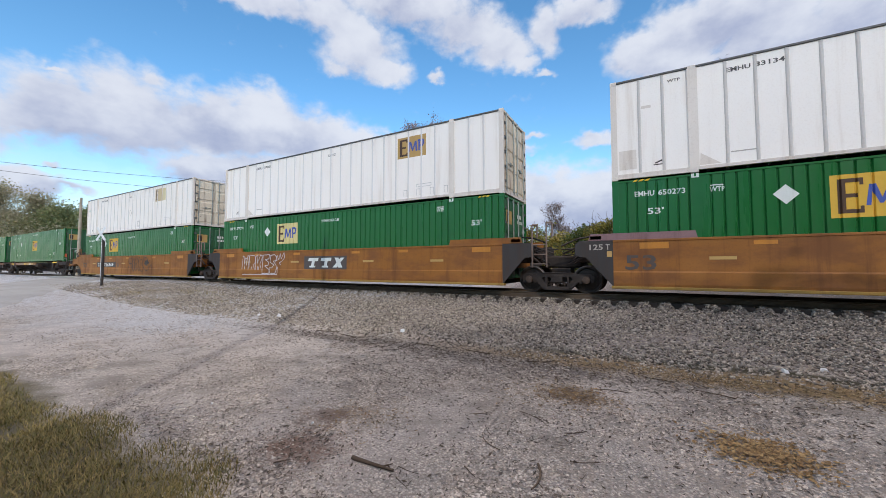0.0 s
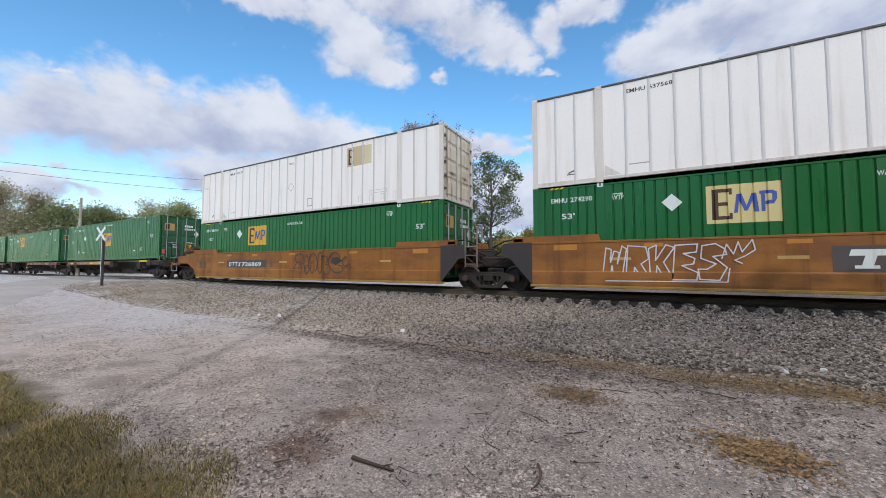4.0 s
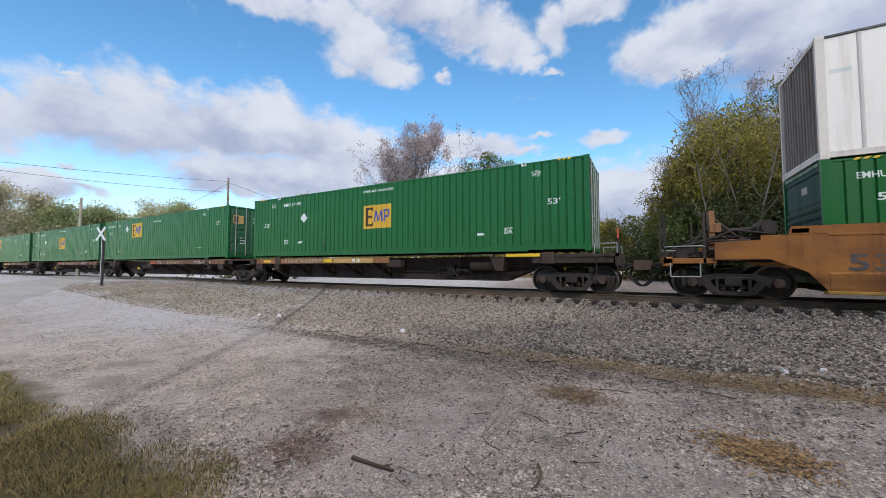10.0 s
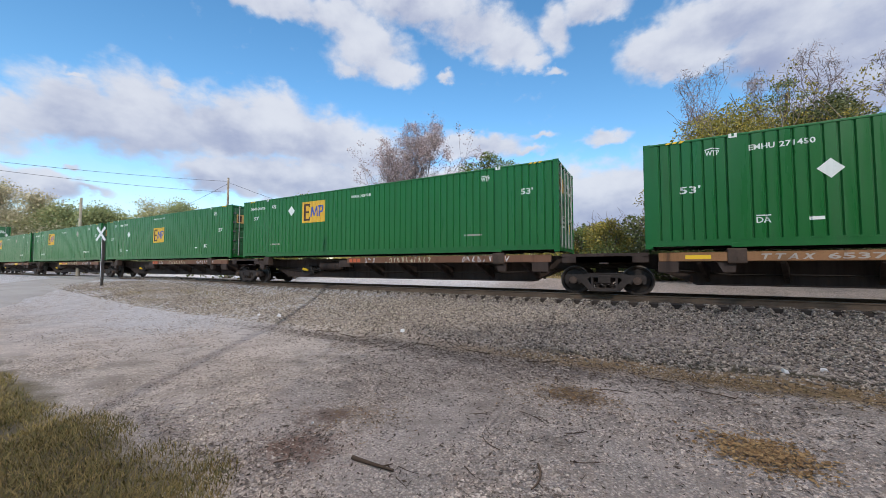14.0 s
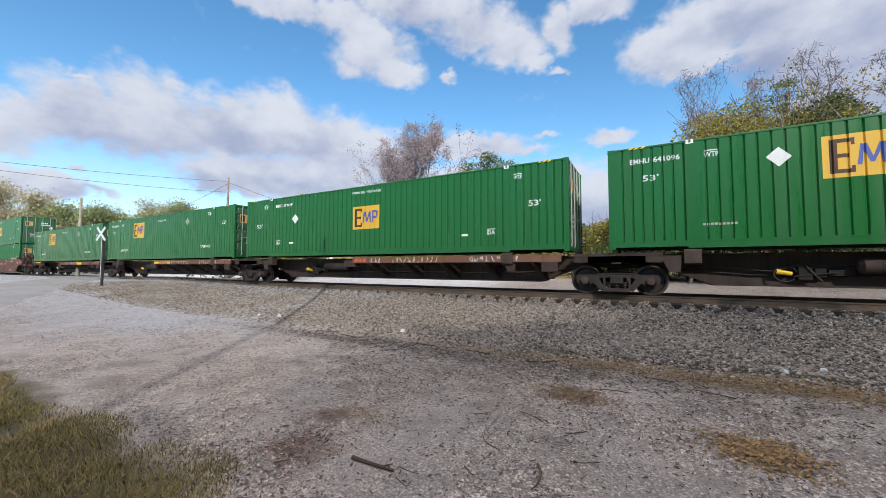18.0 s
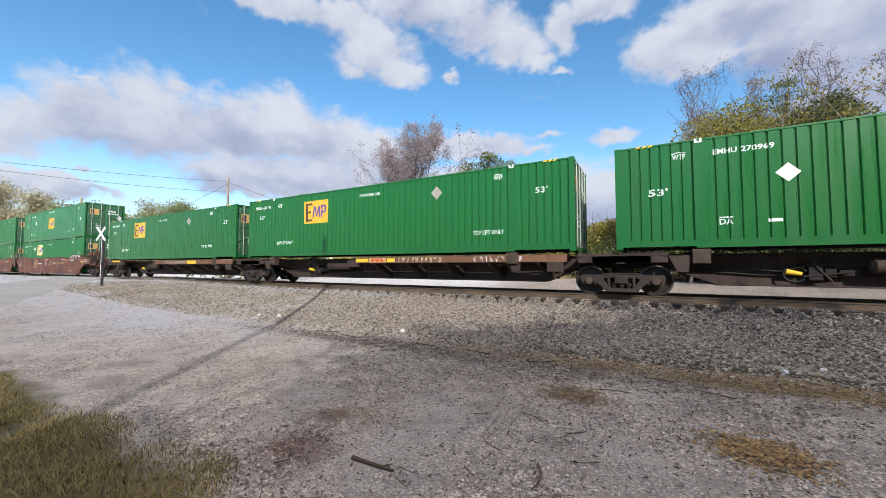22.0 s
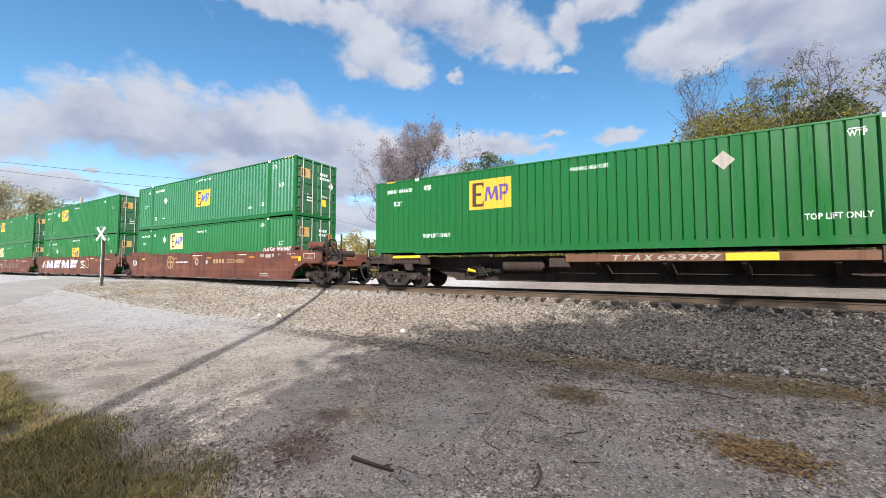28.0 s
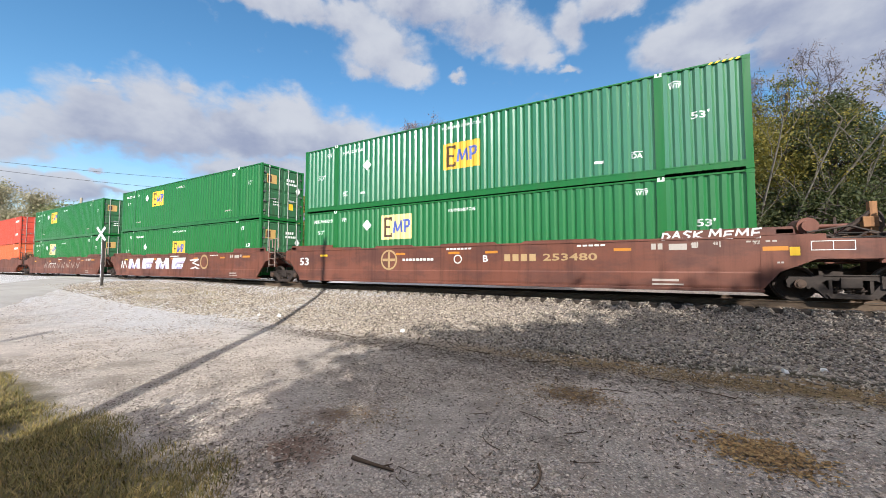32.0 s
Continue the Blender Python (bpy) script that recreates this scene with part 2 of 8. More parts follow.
def ground_material():
    n = Nodes("gravel_lot")
    o = n.coords()
    s = n.tree.nodes.new("ShaderNodeSeparateXYZ")
    n.put(s.inputs[0], o)
    x, y = s.outputs[0], s.outputs[1]
    broad, mid = n.noise(o, 0.35, 4, 0.6), n.noise(o, 1.7, 5, 0.6)
    grain, fine = n.noise(o, 38, 4, 0.7), n.noise(o, 120, 3, 0.7)

    def pebbles(scale):
        v = n.tree.nodes.new("ShaderNodeTexVoronoi")
        n.put(v.inputs["Vector"], o)
        v.inputs["Scale"].default_value = scale
        c = n.tree.nodes.new("ShaderNodeSeparateColor")
        n.put(c.inputs[0], v.outputs["Color"])
        return c.outputs[0], v.outputs["Distance"]
    (p1, d1), (p2, d2) = pebbles(44.0), pebbles(100.0)
    tone = n.math("MULTIPLY_ADD", p1, 0.55, n.math("MULTIPLY", p2, 0.45))
    col = n.mix(n.ramp(tone, 0.28, 0.74), (0.46, 0.40, 0.345), (0.82, 0.73, 0.64))
    # gaps between pebbles drawn darker: crevice shade put into the colour
    col = n.mix(n.ramp(d1, 0.30, 0.62, 0, 0.55), col, (0.20, 0.165, 0.145))
    col = n.mix(n.ramp(mid, 0.44, 0.62, 0, 0.75), col, (0.27, 0.228, 0.192))
    col = n.mix(n.ramp(broad, 0.42, 0.62, 0, 0.35), col, (0.80, 0.71, 0.65))
    # ground under the ballast is darkened, as shade between its stones
    bed = n.ramp(y, 6.6, 7.6)
    col = n.mix(n.math("MULTIPLY", bed, 0.75), col, n.mix(p1, (0.045, 0.036, 0.033), (0.32, 0.265, 0.24)))
    # whiter crushed stone towards the road
    col = n.mix(n.math("MULTIPLY", n.math("MULTIPLY", n.ramp(n.math("MULTIPLY_ADD", n.noise(o, 0.5, 4), 5.0, x), -3.5, -9.0), n.ramp(n.math("MULTIPLY_ADD", n.noise(o, 0.6, 4), 2.5, y), 3.2, 6.0)), 0.85), col, n.mix(n.ramp(tone, 0.25, 0.75), (0.36, 0.35, 0.355), (0.74, 0.745, 0.77)))
    # bare tan earth with dead grass along the foot of the ballast
    wob = n.math("MULTIPLY_ADD", n.noise(o, 0.9, 4), 0.9, n.math("SUBTRACT", y, 0.45))
    strip = n.math("MULTIPLY", n.ramp(wob, 5.75, 6.15), n.ramp(wob, 6.95, 6.45))
    strip = n.math("MULTIPLY", strip, n.ramp(x, -6.0, -0.5))
    col = n.mix(n.math("MULTIPLY", strip, 0.92), col, n.mix(mid, (0.20, 0.125, 0.058), (0.38, 0.26, 0.13)))
    moss = n.math("MULTIPLY", n.math("MULTIPLY", n.ramp(wob, 6.55, 6.75), n.ramp(wob, 7.05, 6.85)), n.ramp(x, -4.0, 0.0))
    col = n.mix(n.math("MULTIPLY", moss, 0.95), col, (0.060, 0.050, 0.022))
    # patches of brown dirt and leaf mould, and a damp dark band before the bank
    warp = n.math("MULTIPLY", n.math("SUBTRACT", n.noise(o, 4.5, 8, 0.85), 0.5), 5.0)
    for px, py, rx, ry, tint, amount in ((-2.62, 2.15, 0.46, 0.42, (0.17, 0.098, 0.068), 0.85), (-2.90, 2.75, 0.34, 0.40, (0.13, 0.082, 0.058), 0.8), (-0.75, 4.60, 0.45, 0.34, (0.125, 0.08, 0.05), 0.9),
                                         (0.80, 3.93, 0.40, 0.26, (0.17, 0.115, 0.06), 0.7), (-1.6, 3.4, 0.5, 0.3, (0.15, 0.12, 0.10), 0.2), (-4.6, 4.4, 0.9, 0.4, (0.17, 0.14, 0.12), 0.25), (-6.2, 5.75, 3.2, 0.35, (0.10, 0.083, 0.072), 0.6), (-1.6, 5.55, 2.6, 0.42, (0.095, 0.08, 0.072), 0.8), (-2.6, 4.9, 1.6, 0.4, (0.12, 0.10, 0.092), 0.45), (0.6, 4.9, 0.9, 0.3, (0.12, 0.10, 0.09), 0.4)):
        u, v = n.math("DIVIDE", n.math("SUBTRACT", x, px), rx), n.math("DIVIDE", n.math("SUBTRACT", y, py), ry)
        r = n.math("ADD", n.math("SQRT", n.math("ADD", n.math("MULTIPLY", u, u), n.math("MULTIPLY", v, v))), warp)
        col = n.mix(n.ramp(r, 1.2, 0.1, 0, amount), col, n.mix(grain, tint, tuple(c * 1.9 for c in tint)))
    # worn grass in front of the lot's edge
    gx = n.math("MULTIPLY_ADD", n.noise(o, 1.6, 4), 0.8, n.math("ADD", y, n.math("MULTIPLY", x, 0.04)))
    turf = n.math("MULTIPLY", n.ramp(gx, 1.85, 1.45), n.ramp(x, -1.5, -2.4))
    col = n.mix(n.math("MULTIPLY", turf, 0.9), col, n.mix(mid, (0.065, 0.060, 0.024), (0.18, 0.135, 0.06)))
    # meadow and leaf mould behind the line
    far = n.ramp(n.math("MULTIPLY_ADD", n.noise(o, 0.25, 3), 3.0, y), 32.0, 35.0)
    col = n.mix(far, col, n.mix(mid, (0.14, 0.11, 0.055), (0.26, 0.19, 0.10)))
    back = n.ramp(y, -4.0, -9.0)
    col = n.mix(back, col, (0.11, 0.11, 0.04))
    n.bump(n.math("SUBTRACT", n.math("ADD", grain, n.math("MULTIPLY", fine, 0.6)), n.math("MULTIPLY", d1, 0.9)), 1.0, 0.03)
    return n.done(col, 0.95)


def asphalt_material():
    n = Nodes("worn_pale_asphalt")
    o = n.coords()
    a, b, c = n.noise(o, 60, 4, 0.7), n.noise(o, 0.5, 4), n.noise(n.coords((0.3, 2.5, 1)), 1.0, 3)
    col = n.mix(a, (0.22, 0.212, 0.20), (0.38, 0.365, 0.345))
    col = n.mix(n.ramp(b, 0.4, 0.7, 0, 0.5), col, (0.41, 0.393, 0.37))
    col = n.mix(n.ramp(c, 0.52, 0.68, 0, 0.5), col, (0.25, 0.235, 0.22))
    n.bump(a, 0.3, 0.006)
    return n.done(col, 0.9)


GROUND, ASPHALT = ground_material(), asphalt_material()


def cloud_material():
    """Cloud banks: soft ellipses of direction, broken up by noise; clear gaps let the sky and the sun through."""
    n = Nodes("cloud_layer")
    o = n.coords()
    nv = n.tree.nodes.new("ShaderNodeVectorMath")
    nv.operation = "NORMALIZE"
    n.put(nv.inputs[0], o)
    s = n.tree.nodes.new("ShaderNodeSeparateXYZ")
    n.put(s.inputs[0], nv.outputs[0])
    deg = 180 / math.pi
    az = true_az = n.math("MULTIPLY", n.math("ARCTAN2", s.outputs[0], s.outputs[1]), deg)
    el = true_el = n.math("MULTIPLY", n.math("ARCSINE", s.outputs[2]), deg)
    c = n.tree.nodes.new("ShaderNodeCombineXYZ")
    n.put(c.inputs[0], az)
    n.put(c.inputs[1], n.math("MULTIPLY", el, 1.45))
    w1, w2 = n.noise(c.outputs[0], 0.12, 4, 0.5), n.noise(n.coords((1.7, 1.7, 2.3)), 0.007, 4, 0.5)
    az = n.math("MULTIPLY_ADD", n.math("SUBTRACT", w1, 0.5), 6.0, az)
    el = n.math("MULTIPLY_ADD", n.math("SUBTRACT", w2, 0.5), 3.2, el)
    swirl, puff, wisp = n.noise(c.outputs[0], 0.07, 4, 0.55), n.noise(c.outputs[0], 0.15, 6, 0.52), n.noise(c.outputs[0], 0.40, 7, 0.58)
    # azimuth, elevation, half width, half height, brightness at the foot
    left_bank = [(-80.4, 15.3, 3.4, 2.0, 0.80), (-76.3, 17.1, 3.8, 3.4, 0.74), (-70.9, 17.9, 5.6, 4.5, 0.70), (-68.3, 22.0, 2.4, 1.5, 1.00), (-77.4, 20.9, 1.6, 0.6, 0.95), (-62.0, 18.5, 5.7, 4.1, 0.68), (-56.3, 19.3, 6.3, 4.3, 0.72),
                 (-49.7, 18.3, 6.9, 3.8, 0.76), (-42.9, 16.7, 6.1, 3.6, 0.82), (-63.1, 12.2, 4.2, 2.4, 0.72), (-56.9, 12.7, 6.2, 2.8, 0.72), (-49.6, 12.9, 6.5, 3.1, 0.76), (-86, 13.0, 5.0, 2.2, 0.8)]
    low_bank = [(-80.1, 8.7, 4.0, 1.5, 0.78), (-76.2, 8.8, 3.3, 1.0, 0.80), (-77.5, 11.3, 1.1, 0.5, 0.92), (-26.3, 18.7, 7.7, 1.7, 0.86), (-17.8, 17.8, 5.2, 0.9, 0.90), (-14.6, 19.8, 2.7, 0.8, 0.92), (-6.3, 18.3, 4.1, 1.2, 0.90)]
    top_bank = [(-57.5, 34.6, 9.9, 1.8, 0.86), (-47.1, 34.4, 5.8, 2.4, 0.84), (-42.7, 31.3, 6.2, 3.8, 0.84), (-38.2, 28.5, 4.2, 1.9, 0.92), (-45.9, 28.6, 2.9, 1.7, 0.92), (-34.1, 36.6, 11.4, 2.6, 0.74), (-25.3, 34.1, 7.7, 3.0, 0.80), (-19.9, 31.5, 5.0, 2.6, 0.90), (-16.4, 29.3, 2.6, 1.5, 0.96),
                (-12.9, 33.0, 3.0, 2.9, 0.86), (-7.9, 34.3, 5.1, 1.7, 0.86), (-13.3, 27.9, 2.0, 0.8, 0.95), (-30.1, 28.4, 1.8, 1.1, 0.92)]
    right_bank = [(0.1, 27.9, 3.7, 2.5, 0.92), (4.8, 28.5, 4.6, 3.3, 0.76), (9.4, 28.8, 5.8, 2.6, 0.60), (14.4, 25.2, 5.6, 4.1, 0.56), (18.6, 21.4, 4.4, 4.5, 0.58), (8.7, 25.0, 3.1, 1.6, 1.00), (3.3, 25.7, 5.4, 1.6, 0.88), (20.5, 24.2, 3.5, 3.7, 0.56), (18.0, 17.6, 3.8, 2.0, 0.78), (26, 22, 6, 8, 0.56)]
    horizon = [(-18, 10, 13, 4.6, 0.70), (-4, 9, 13, 5.0, 0.66), (-32, 11, 9, 4.0, 0.72), (10, 9, 14, 6, 0.7), (-46, 7.5, 10, 2.2, 0.74), (-110, 22, 16, 8, 0.7), (60, 30, 18, 9, 0.6), (-150, 34, 20, 9, 0.6), (100, 24, 18, 8, 0.6)]
    banks = left_bank + low_bank + top_bank + right_bank + horizon
    field = shade = None
    for a0, e0, wa, we, foot in banks:
        peak = 0.62 if wa * we < 5 else 0.92 if e0 > 27 and a0 < -5 else 1.12
        u = n.math("DIVIDE", n.math("SUBTRACT", az, a0), float(wa))
        v = n.math("DIVIDE", n.math("SUBTRACT", el, e0), float(we))
        f = n.math("SUBTRACT", peak, n.math("SQRT", n.math("ADD", n.math("MULTIPLY", u, u), n.math("MULTIPLY", v, v))))
        b = n.math("MULTIPLY", n.math("MAXIMUM", n.math("ADD", f, 0.35), 0.0), n.ramp(v, -0.7, 0.8, foot, 1.0))
        w = n.math("MAXIMUM", n.math("ADD", f, 0.35), 0.0)
        field = f if field is None else n.math("SMOOTH_MAX", field, f, 0.2)
        shade = (b, w) if shade is None else (n.math("ADD", shade[0], b), n.math("ADD", shade[1], w))
    edge = n.math("ADD", field, n.math("MULTIPLY_ADD", n.math("SUBTRACT", puff, 0.5), 1.0, n.math("MULTIPLY", n.math("SUBTRACT", wisp, 0.5), 0.75)))
    dens = n.ramp(edge, -0.40, 0.36)
    # pale haze towards the horizon
    dens = n.math("MAXIMUM", dens, n.ramp(true_el, 17.0, 3.0, 0.0, 0.5))
    # broken cloud overhead, out of view, added to brighten the ground
    dens = n.math("MAXIMUM", dens, n.math("MULTIPLY", n.ramp(true_el, 41.0, 56.0), n.ramp(puff, 0.30, 0.55)))
    thin = n.math("MULTIPLY", n.ramp(n.math("ADD", wisp, n.math("MULTIPLY", swirl, 0.6)), 0.92, 1.2), 0.22)
    dens = n.math("MAXIMUM", dens, thin)
    tone = n.math("DIVIDE", n.math("ADD", shade[0], 0.12), n.math("ADD", shade[1], 0.12))
    tone = n.math("ADD", tone, n.math("MULTIPLY", n.math("ADD", n.math("SUBTRACT", puff, 0.5), n.math("MULTIPLY", n.math("SUBTRACT", wisp, 0.5), 0.25)), 0.60))
    col = n.mix(n.ramp(tone, 0.54, 1.10), (0.42, 0.49, 0.73), (0.90, 0.955, 1.08))
    # the added overhead cloud is tinted warm, to warm the light below
    col = n.mix(n.ramp(true_el, 40.0, 58.0), col, (1.08, 0.93, 0.86))
    # the slanting veil that drifts off the sun
    v = n.tree.nodes.new("ShaderNodeValToRGB")
    saz = math.degrees(SUN_AZ)
    n.put(v.inputs[0], n.math("DIVIDE", n.math("MULTIPLY_ADD", n.math("SUBTRACT", true_el, math.degrees(SUN_EL)), -3.0, n.math("SUBTRACT", true_az, saz - 4.48)), 8.0))
    r = v.color_ramp
    r.elements[0].position, r.elements[0].color = 0.05, (0, 0, 0, 1)
    r.elements[1].position, r.elements[1].color = 0.50, (0.88, 0.88, 0.88, 1)
    for p, k in VEIL:
        e = r.elements.new(p)
        e.color = (k, k, k, 1)
    near = n.math("MULTIPLY", n.ramp(n.math("ABSOLUTE", n.math("SUBTRACT", true_el, math.degrees(SUN_EL))), 9.0, 5.0), n.ramp(n.math("ABSOLUTE", n.math("SUBTRACT", true_az, saz)), 16.0, 8.0))
    veil = n.math("MULTIPLY", v.outputs["Color"], near)
    clear = n.math("SUBTRACT", 1.0, near)
    dens = n.math("MAXIMUM", n.math("MULTIPLY", dens, clear), veil)
    # overhead it glows up to 2.6 times stronger, as fill light
    em = n.node("ShaderNodeEmission", Color=col, Strength=n.math("MULTIPLY", CLOUD_GLOW, n.ramp(true_el, 40.0, 60.0, 1.0, 2.6)))
    tr = n.node("ShaderNodeBsdfTransparent")
    mx = n.tree.nodes.new("ShaderNodeMixShader")
    n.put(mx.inputs[0], n.math("MULTIPLY", dens, 0.97))
    n.tree.links.new(tr.outputs[0], mx.inputs[1])
    n.tree.links.new(em.outputs[0], mx.inputs[2])
    n.tree.links.new(mx.outputs[0], n.out.inputs["Surface"])
    return n.mat


CLOUD_GLOW = 0.46
# share of the sun's light that the veil holds back, along the layer's drift
VEIL = [(0.10, 0.02), (0.130, 0.14), (0.158, 0.46), (0.186, 0.68), (0.227, 0.83), (0.336, 0.85)]
CLOUD = cloud_material()

# ---- mesh helpers ----


class Shape:
    """Collects simple solids into one mesh."""

    def __init__(self):
        self.v, self.f, self.s = [], [], []

    def add(self, verts, faces, smooth=False):
        k = len(self.v)
        self.v += [tuple(p) for p in verts]
        self.f += [tuple(i + k for i in f) for f in faces]
        self.s += [smooth] * len(faces)
        return self

    def box(self, x0, x1, y0, y1, z0, z1, b=0.0):
        """A box; b chamfers its long edges along x."""
        if b:
            ring = [(y0 + b, z0), (y1 - b, z0), (y1, z0 + b), (y1, z1 - b), (y1 - b, z1), (y0 + b, z1), (y0, z1 - b), (y0, z0 + b)]
            return self.prism_x(ring, x0, x1)
        p = [(x, y, z) for x in (x0, x1) for y in (y0, y1) for z in (z0, z1)]
        return self.add(p, [(0, 1, 3, 2), (4, 6, 7, 5), (0, 4, 5, 1), (2, 3, 7, 6), (0, 2, 6, 4), (1, 5, 7, 3)])

    def prism(self, a, b):
        n = len(a)
        return self.add(list(a) + list(b), [tuple(range(n))[::-1], tuple(range(n, 2 * n))] + [(i, (i + 1) % n, n + (i + 1) % n, n + i) for i in range(n)])

    def prism_x(self, yz, x0, x1):
        return self.prism([(x0, y, z) for y, z in yz], [(x1, y, z) for y, z in yz])

    def prism_y(self, xz, y0, y1):
        return self.prism([(x, y1, z) for x, z in xz], [(x, y0, z) for x, z in xz])

    def prism_z(self, xy, z0, z1):
        return self.prism([(x, y, z0) for x, y in xy], [(x, y, z1) for x, y in xy])

    def rod(self, p, q, r, r2=None, n=8, caps=True):
        p, q = Vector(p), Vector(q)
        r2 = r if r2 is None else r2
        d = (q - p).normalized()
        u = d.orthogonal().normalized()
        w = d.cross(u)
        ring = [u * math.cos(2 * math.pi * i / n) + w * math.sin(2 * math.pi * i / n) for i in range(n)]
        a, b = [p + c * r for c in ring], [q + c * r2 for c in ring]
        self.add(a + b, [(i, (i + 1) % n, n + (i + 1) % n, n + i) for i in range(n)], True)
        if caps:
            self.add(a, [tuple(range(n))[::-1]])
            self.add(b, [tuple(range(n))])
        return self

    def path(self, pts, r, n=6):
        for p, q in zip(pts, pts[1:]):
            self.rod(p, q, r, r, n)
        return self

    def turn(self, profile, y_axis=True, n=20):
        """A solid of revolution round the y axis; profile: (y, radius)."""
        k = len(profile)
        v = [(r * math.cos(2 * math.pi * i / n), y, r * math.sin(2 * math.pi * i / n)) for i in range(n) for y, r in profile]
        f = [(i * k + j, i * k + j + 1, ((i + 1) % n) * k + j + 1, ((i + 1) % n) * k + j) for i in range(n) for j in range(k - 1)]
        return self.add(v, f)

    def mesh(self, name, mat):
        me = bpy.data.meshes.new(name)
        me.from_pydata(self.v, [], self.f)
        me.polygons.foreach_set("use_smooth", self.s)
        me.materials.append(mat)
        return me


MESHES = {}


def part(name, shape, mat, parent, label="", at=None):
    """One mesh object under a thing or part; shape may be a Shape or a finished mesh."""
    ob = new(name, shape.mesh(name, mat) if isinstance(shape, Shape) else shape)
    ob.parent = parent
    if at is not None:
        ob.matrix_basis = at
    if label:
        ob["label"] = label
    return ob


def shared(key, build, mat):
    """Alike parts share one mesh."""
    if key not in MESHES:
        MESHES[key] = build().mesh(key, mat)
    return MESHES[key]


def thing(name, label, category, group="", kind="", at=None):
    ob = new(name)
    ob.empty_display_size = 0.2
    if at is not None:
        ob.matrix_basis = at
    return tagged(ob, label, category, group, kind)


def smooth01(a, b, x):
    t = min(1.0, max(0.0, (x - a) / (b - a)))
    return t * t * (3 - 2 * t)


def quick_mesh(name, verts, faces, mat):
    """A mesh from numpy arrays: verts (n, 3), faces (m, k)."""
    me = bpy.data.meshes.new(name)
    n, (m, k) = len(verts), faces.shape
    me.vertices.add(n)
    me.vertices.foreach_set("co", np.asarray(verts, dtype=np.float32).ravel())
    me.loops.add(m * k)
    me.loops.foreach_set("vertex_index", np.asarray(faces, dtype=np.int32).ravel())
    me.polygons.add(m)
    me.polygons.foreach_set("loop_start", np.arange(0, m * k, k, dtype=np.int32))
    me.update(calc_edges=True)
    me.materials.append(mat)
    return me


# ---- ground, road, track ----
TRACK_Y, RAIL_Z = 12.71, 0.71


def ground_z(x, y):
    if y < 6.4:
        berm = 0.0
    elif y < 11.1:
        berm = 0.41 * ((y - 6.4) / 4.7) ** 1.2
    elif y < 14.4:
        berm = 0.41
    elif y < 18:
        berm = 0.41 - 0.33 * smooth01(14.4, 18, y)
    else:
        berm = 0.08 + 0.42 * smooth01(19.5, 26, y)
    ramp = 0.60 * smooth01(-9, 10.6, y) if y < 14.5 else 0.60 - 0.4 * smooth01(14.5, 26, y)
    c = smooth01(-13, -30, x)
    return berm * (1 - c) + ramp * c


def build_ground():
    def axis(lo, hi, fine_lo, fine_hi, step):
        a = list(np.arange(fine_lo, fine_hi + 1e-6, step))
        d, p = step, fine_hi
        while p < hi:
            d *= 1.35
            p = min(hi, p + d)
            a.append(p)
        d, p, b = step, fine_lo, []
        while p > lo:
            d *= 1.35
            p = max(lo, p - d)
            b.append(p)
        return b[::-1] + a
    xs, ys = axis(-2500, 2500, -32, 9, 0.22), axis(-2500, 2500, -2, 19, 0.2)
    co, nx = [], len(xs)
    for y in ys:
        for x in xs:
            z = ground_z(x, y)
            if -40 < x < 15 and -4 < y < 30:
                z += 0.020 * noise.noise((x * 0.8, y * 0.8, 1.0)) + 0.008 * noise.noise((x * 3.1, y * 3.1, 5.0))
            co.append((x, y, z))
    i = np.arange((len(ys) - 1) * (nx - 1))
    r, q = i // (nx - 1), i % (nx - 1)
    a = r * nx + q
    me = quick_mesh("ground", np.array(co), np.stack([a, a + 1, a + nx + 1, a + nx], 1), GROUND)
    me.polygons.foreach_set("use_smooth", [True] * len(me.polygons))
    return tagged(new("ground", me), "pale grey gravel lot rising to a ballast bank", "ground", kind="structure")


def build_road():
    """The worn road that climbs to the level crossing, as a thin sheet on the ground."""
    sh = Shape()
    n, w = 40, 12
    grid = []
    for i in range(n + 1):
        s = i / n
        ex, ey = -8 - 26.5 * s, -1.4 + 12.6 * s ** 1.05
        row = []
        for j in range(w + 1):
            t = j / w
            x, y = ex - 9.5 * t, ey - 1.0 * t * (1 - s)
            edge = 0.12 * noise.noise((x, y, 3)) if j in (0, w) else 0
            row.append((x + edge, y, ground_z(x, y) + (0.022 if 0 < j < w else -0.03)))
        grid += row
    sh.add(grid, [(i * (w + 1) + j, i * (w + 1) + j + 1, (i + 1) * (w + 1) + j + 1, (i + 1) * (w + 1) + j) for i in range(n) for j in range(w)], True)
    return tagged(new("road", sh.mesh("road", ASPHALT)), "worn pale grey asphalt road to the crossing", "road", kind="structure")


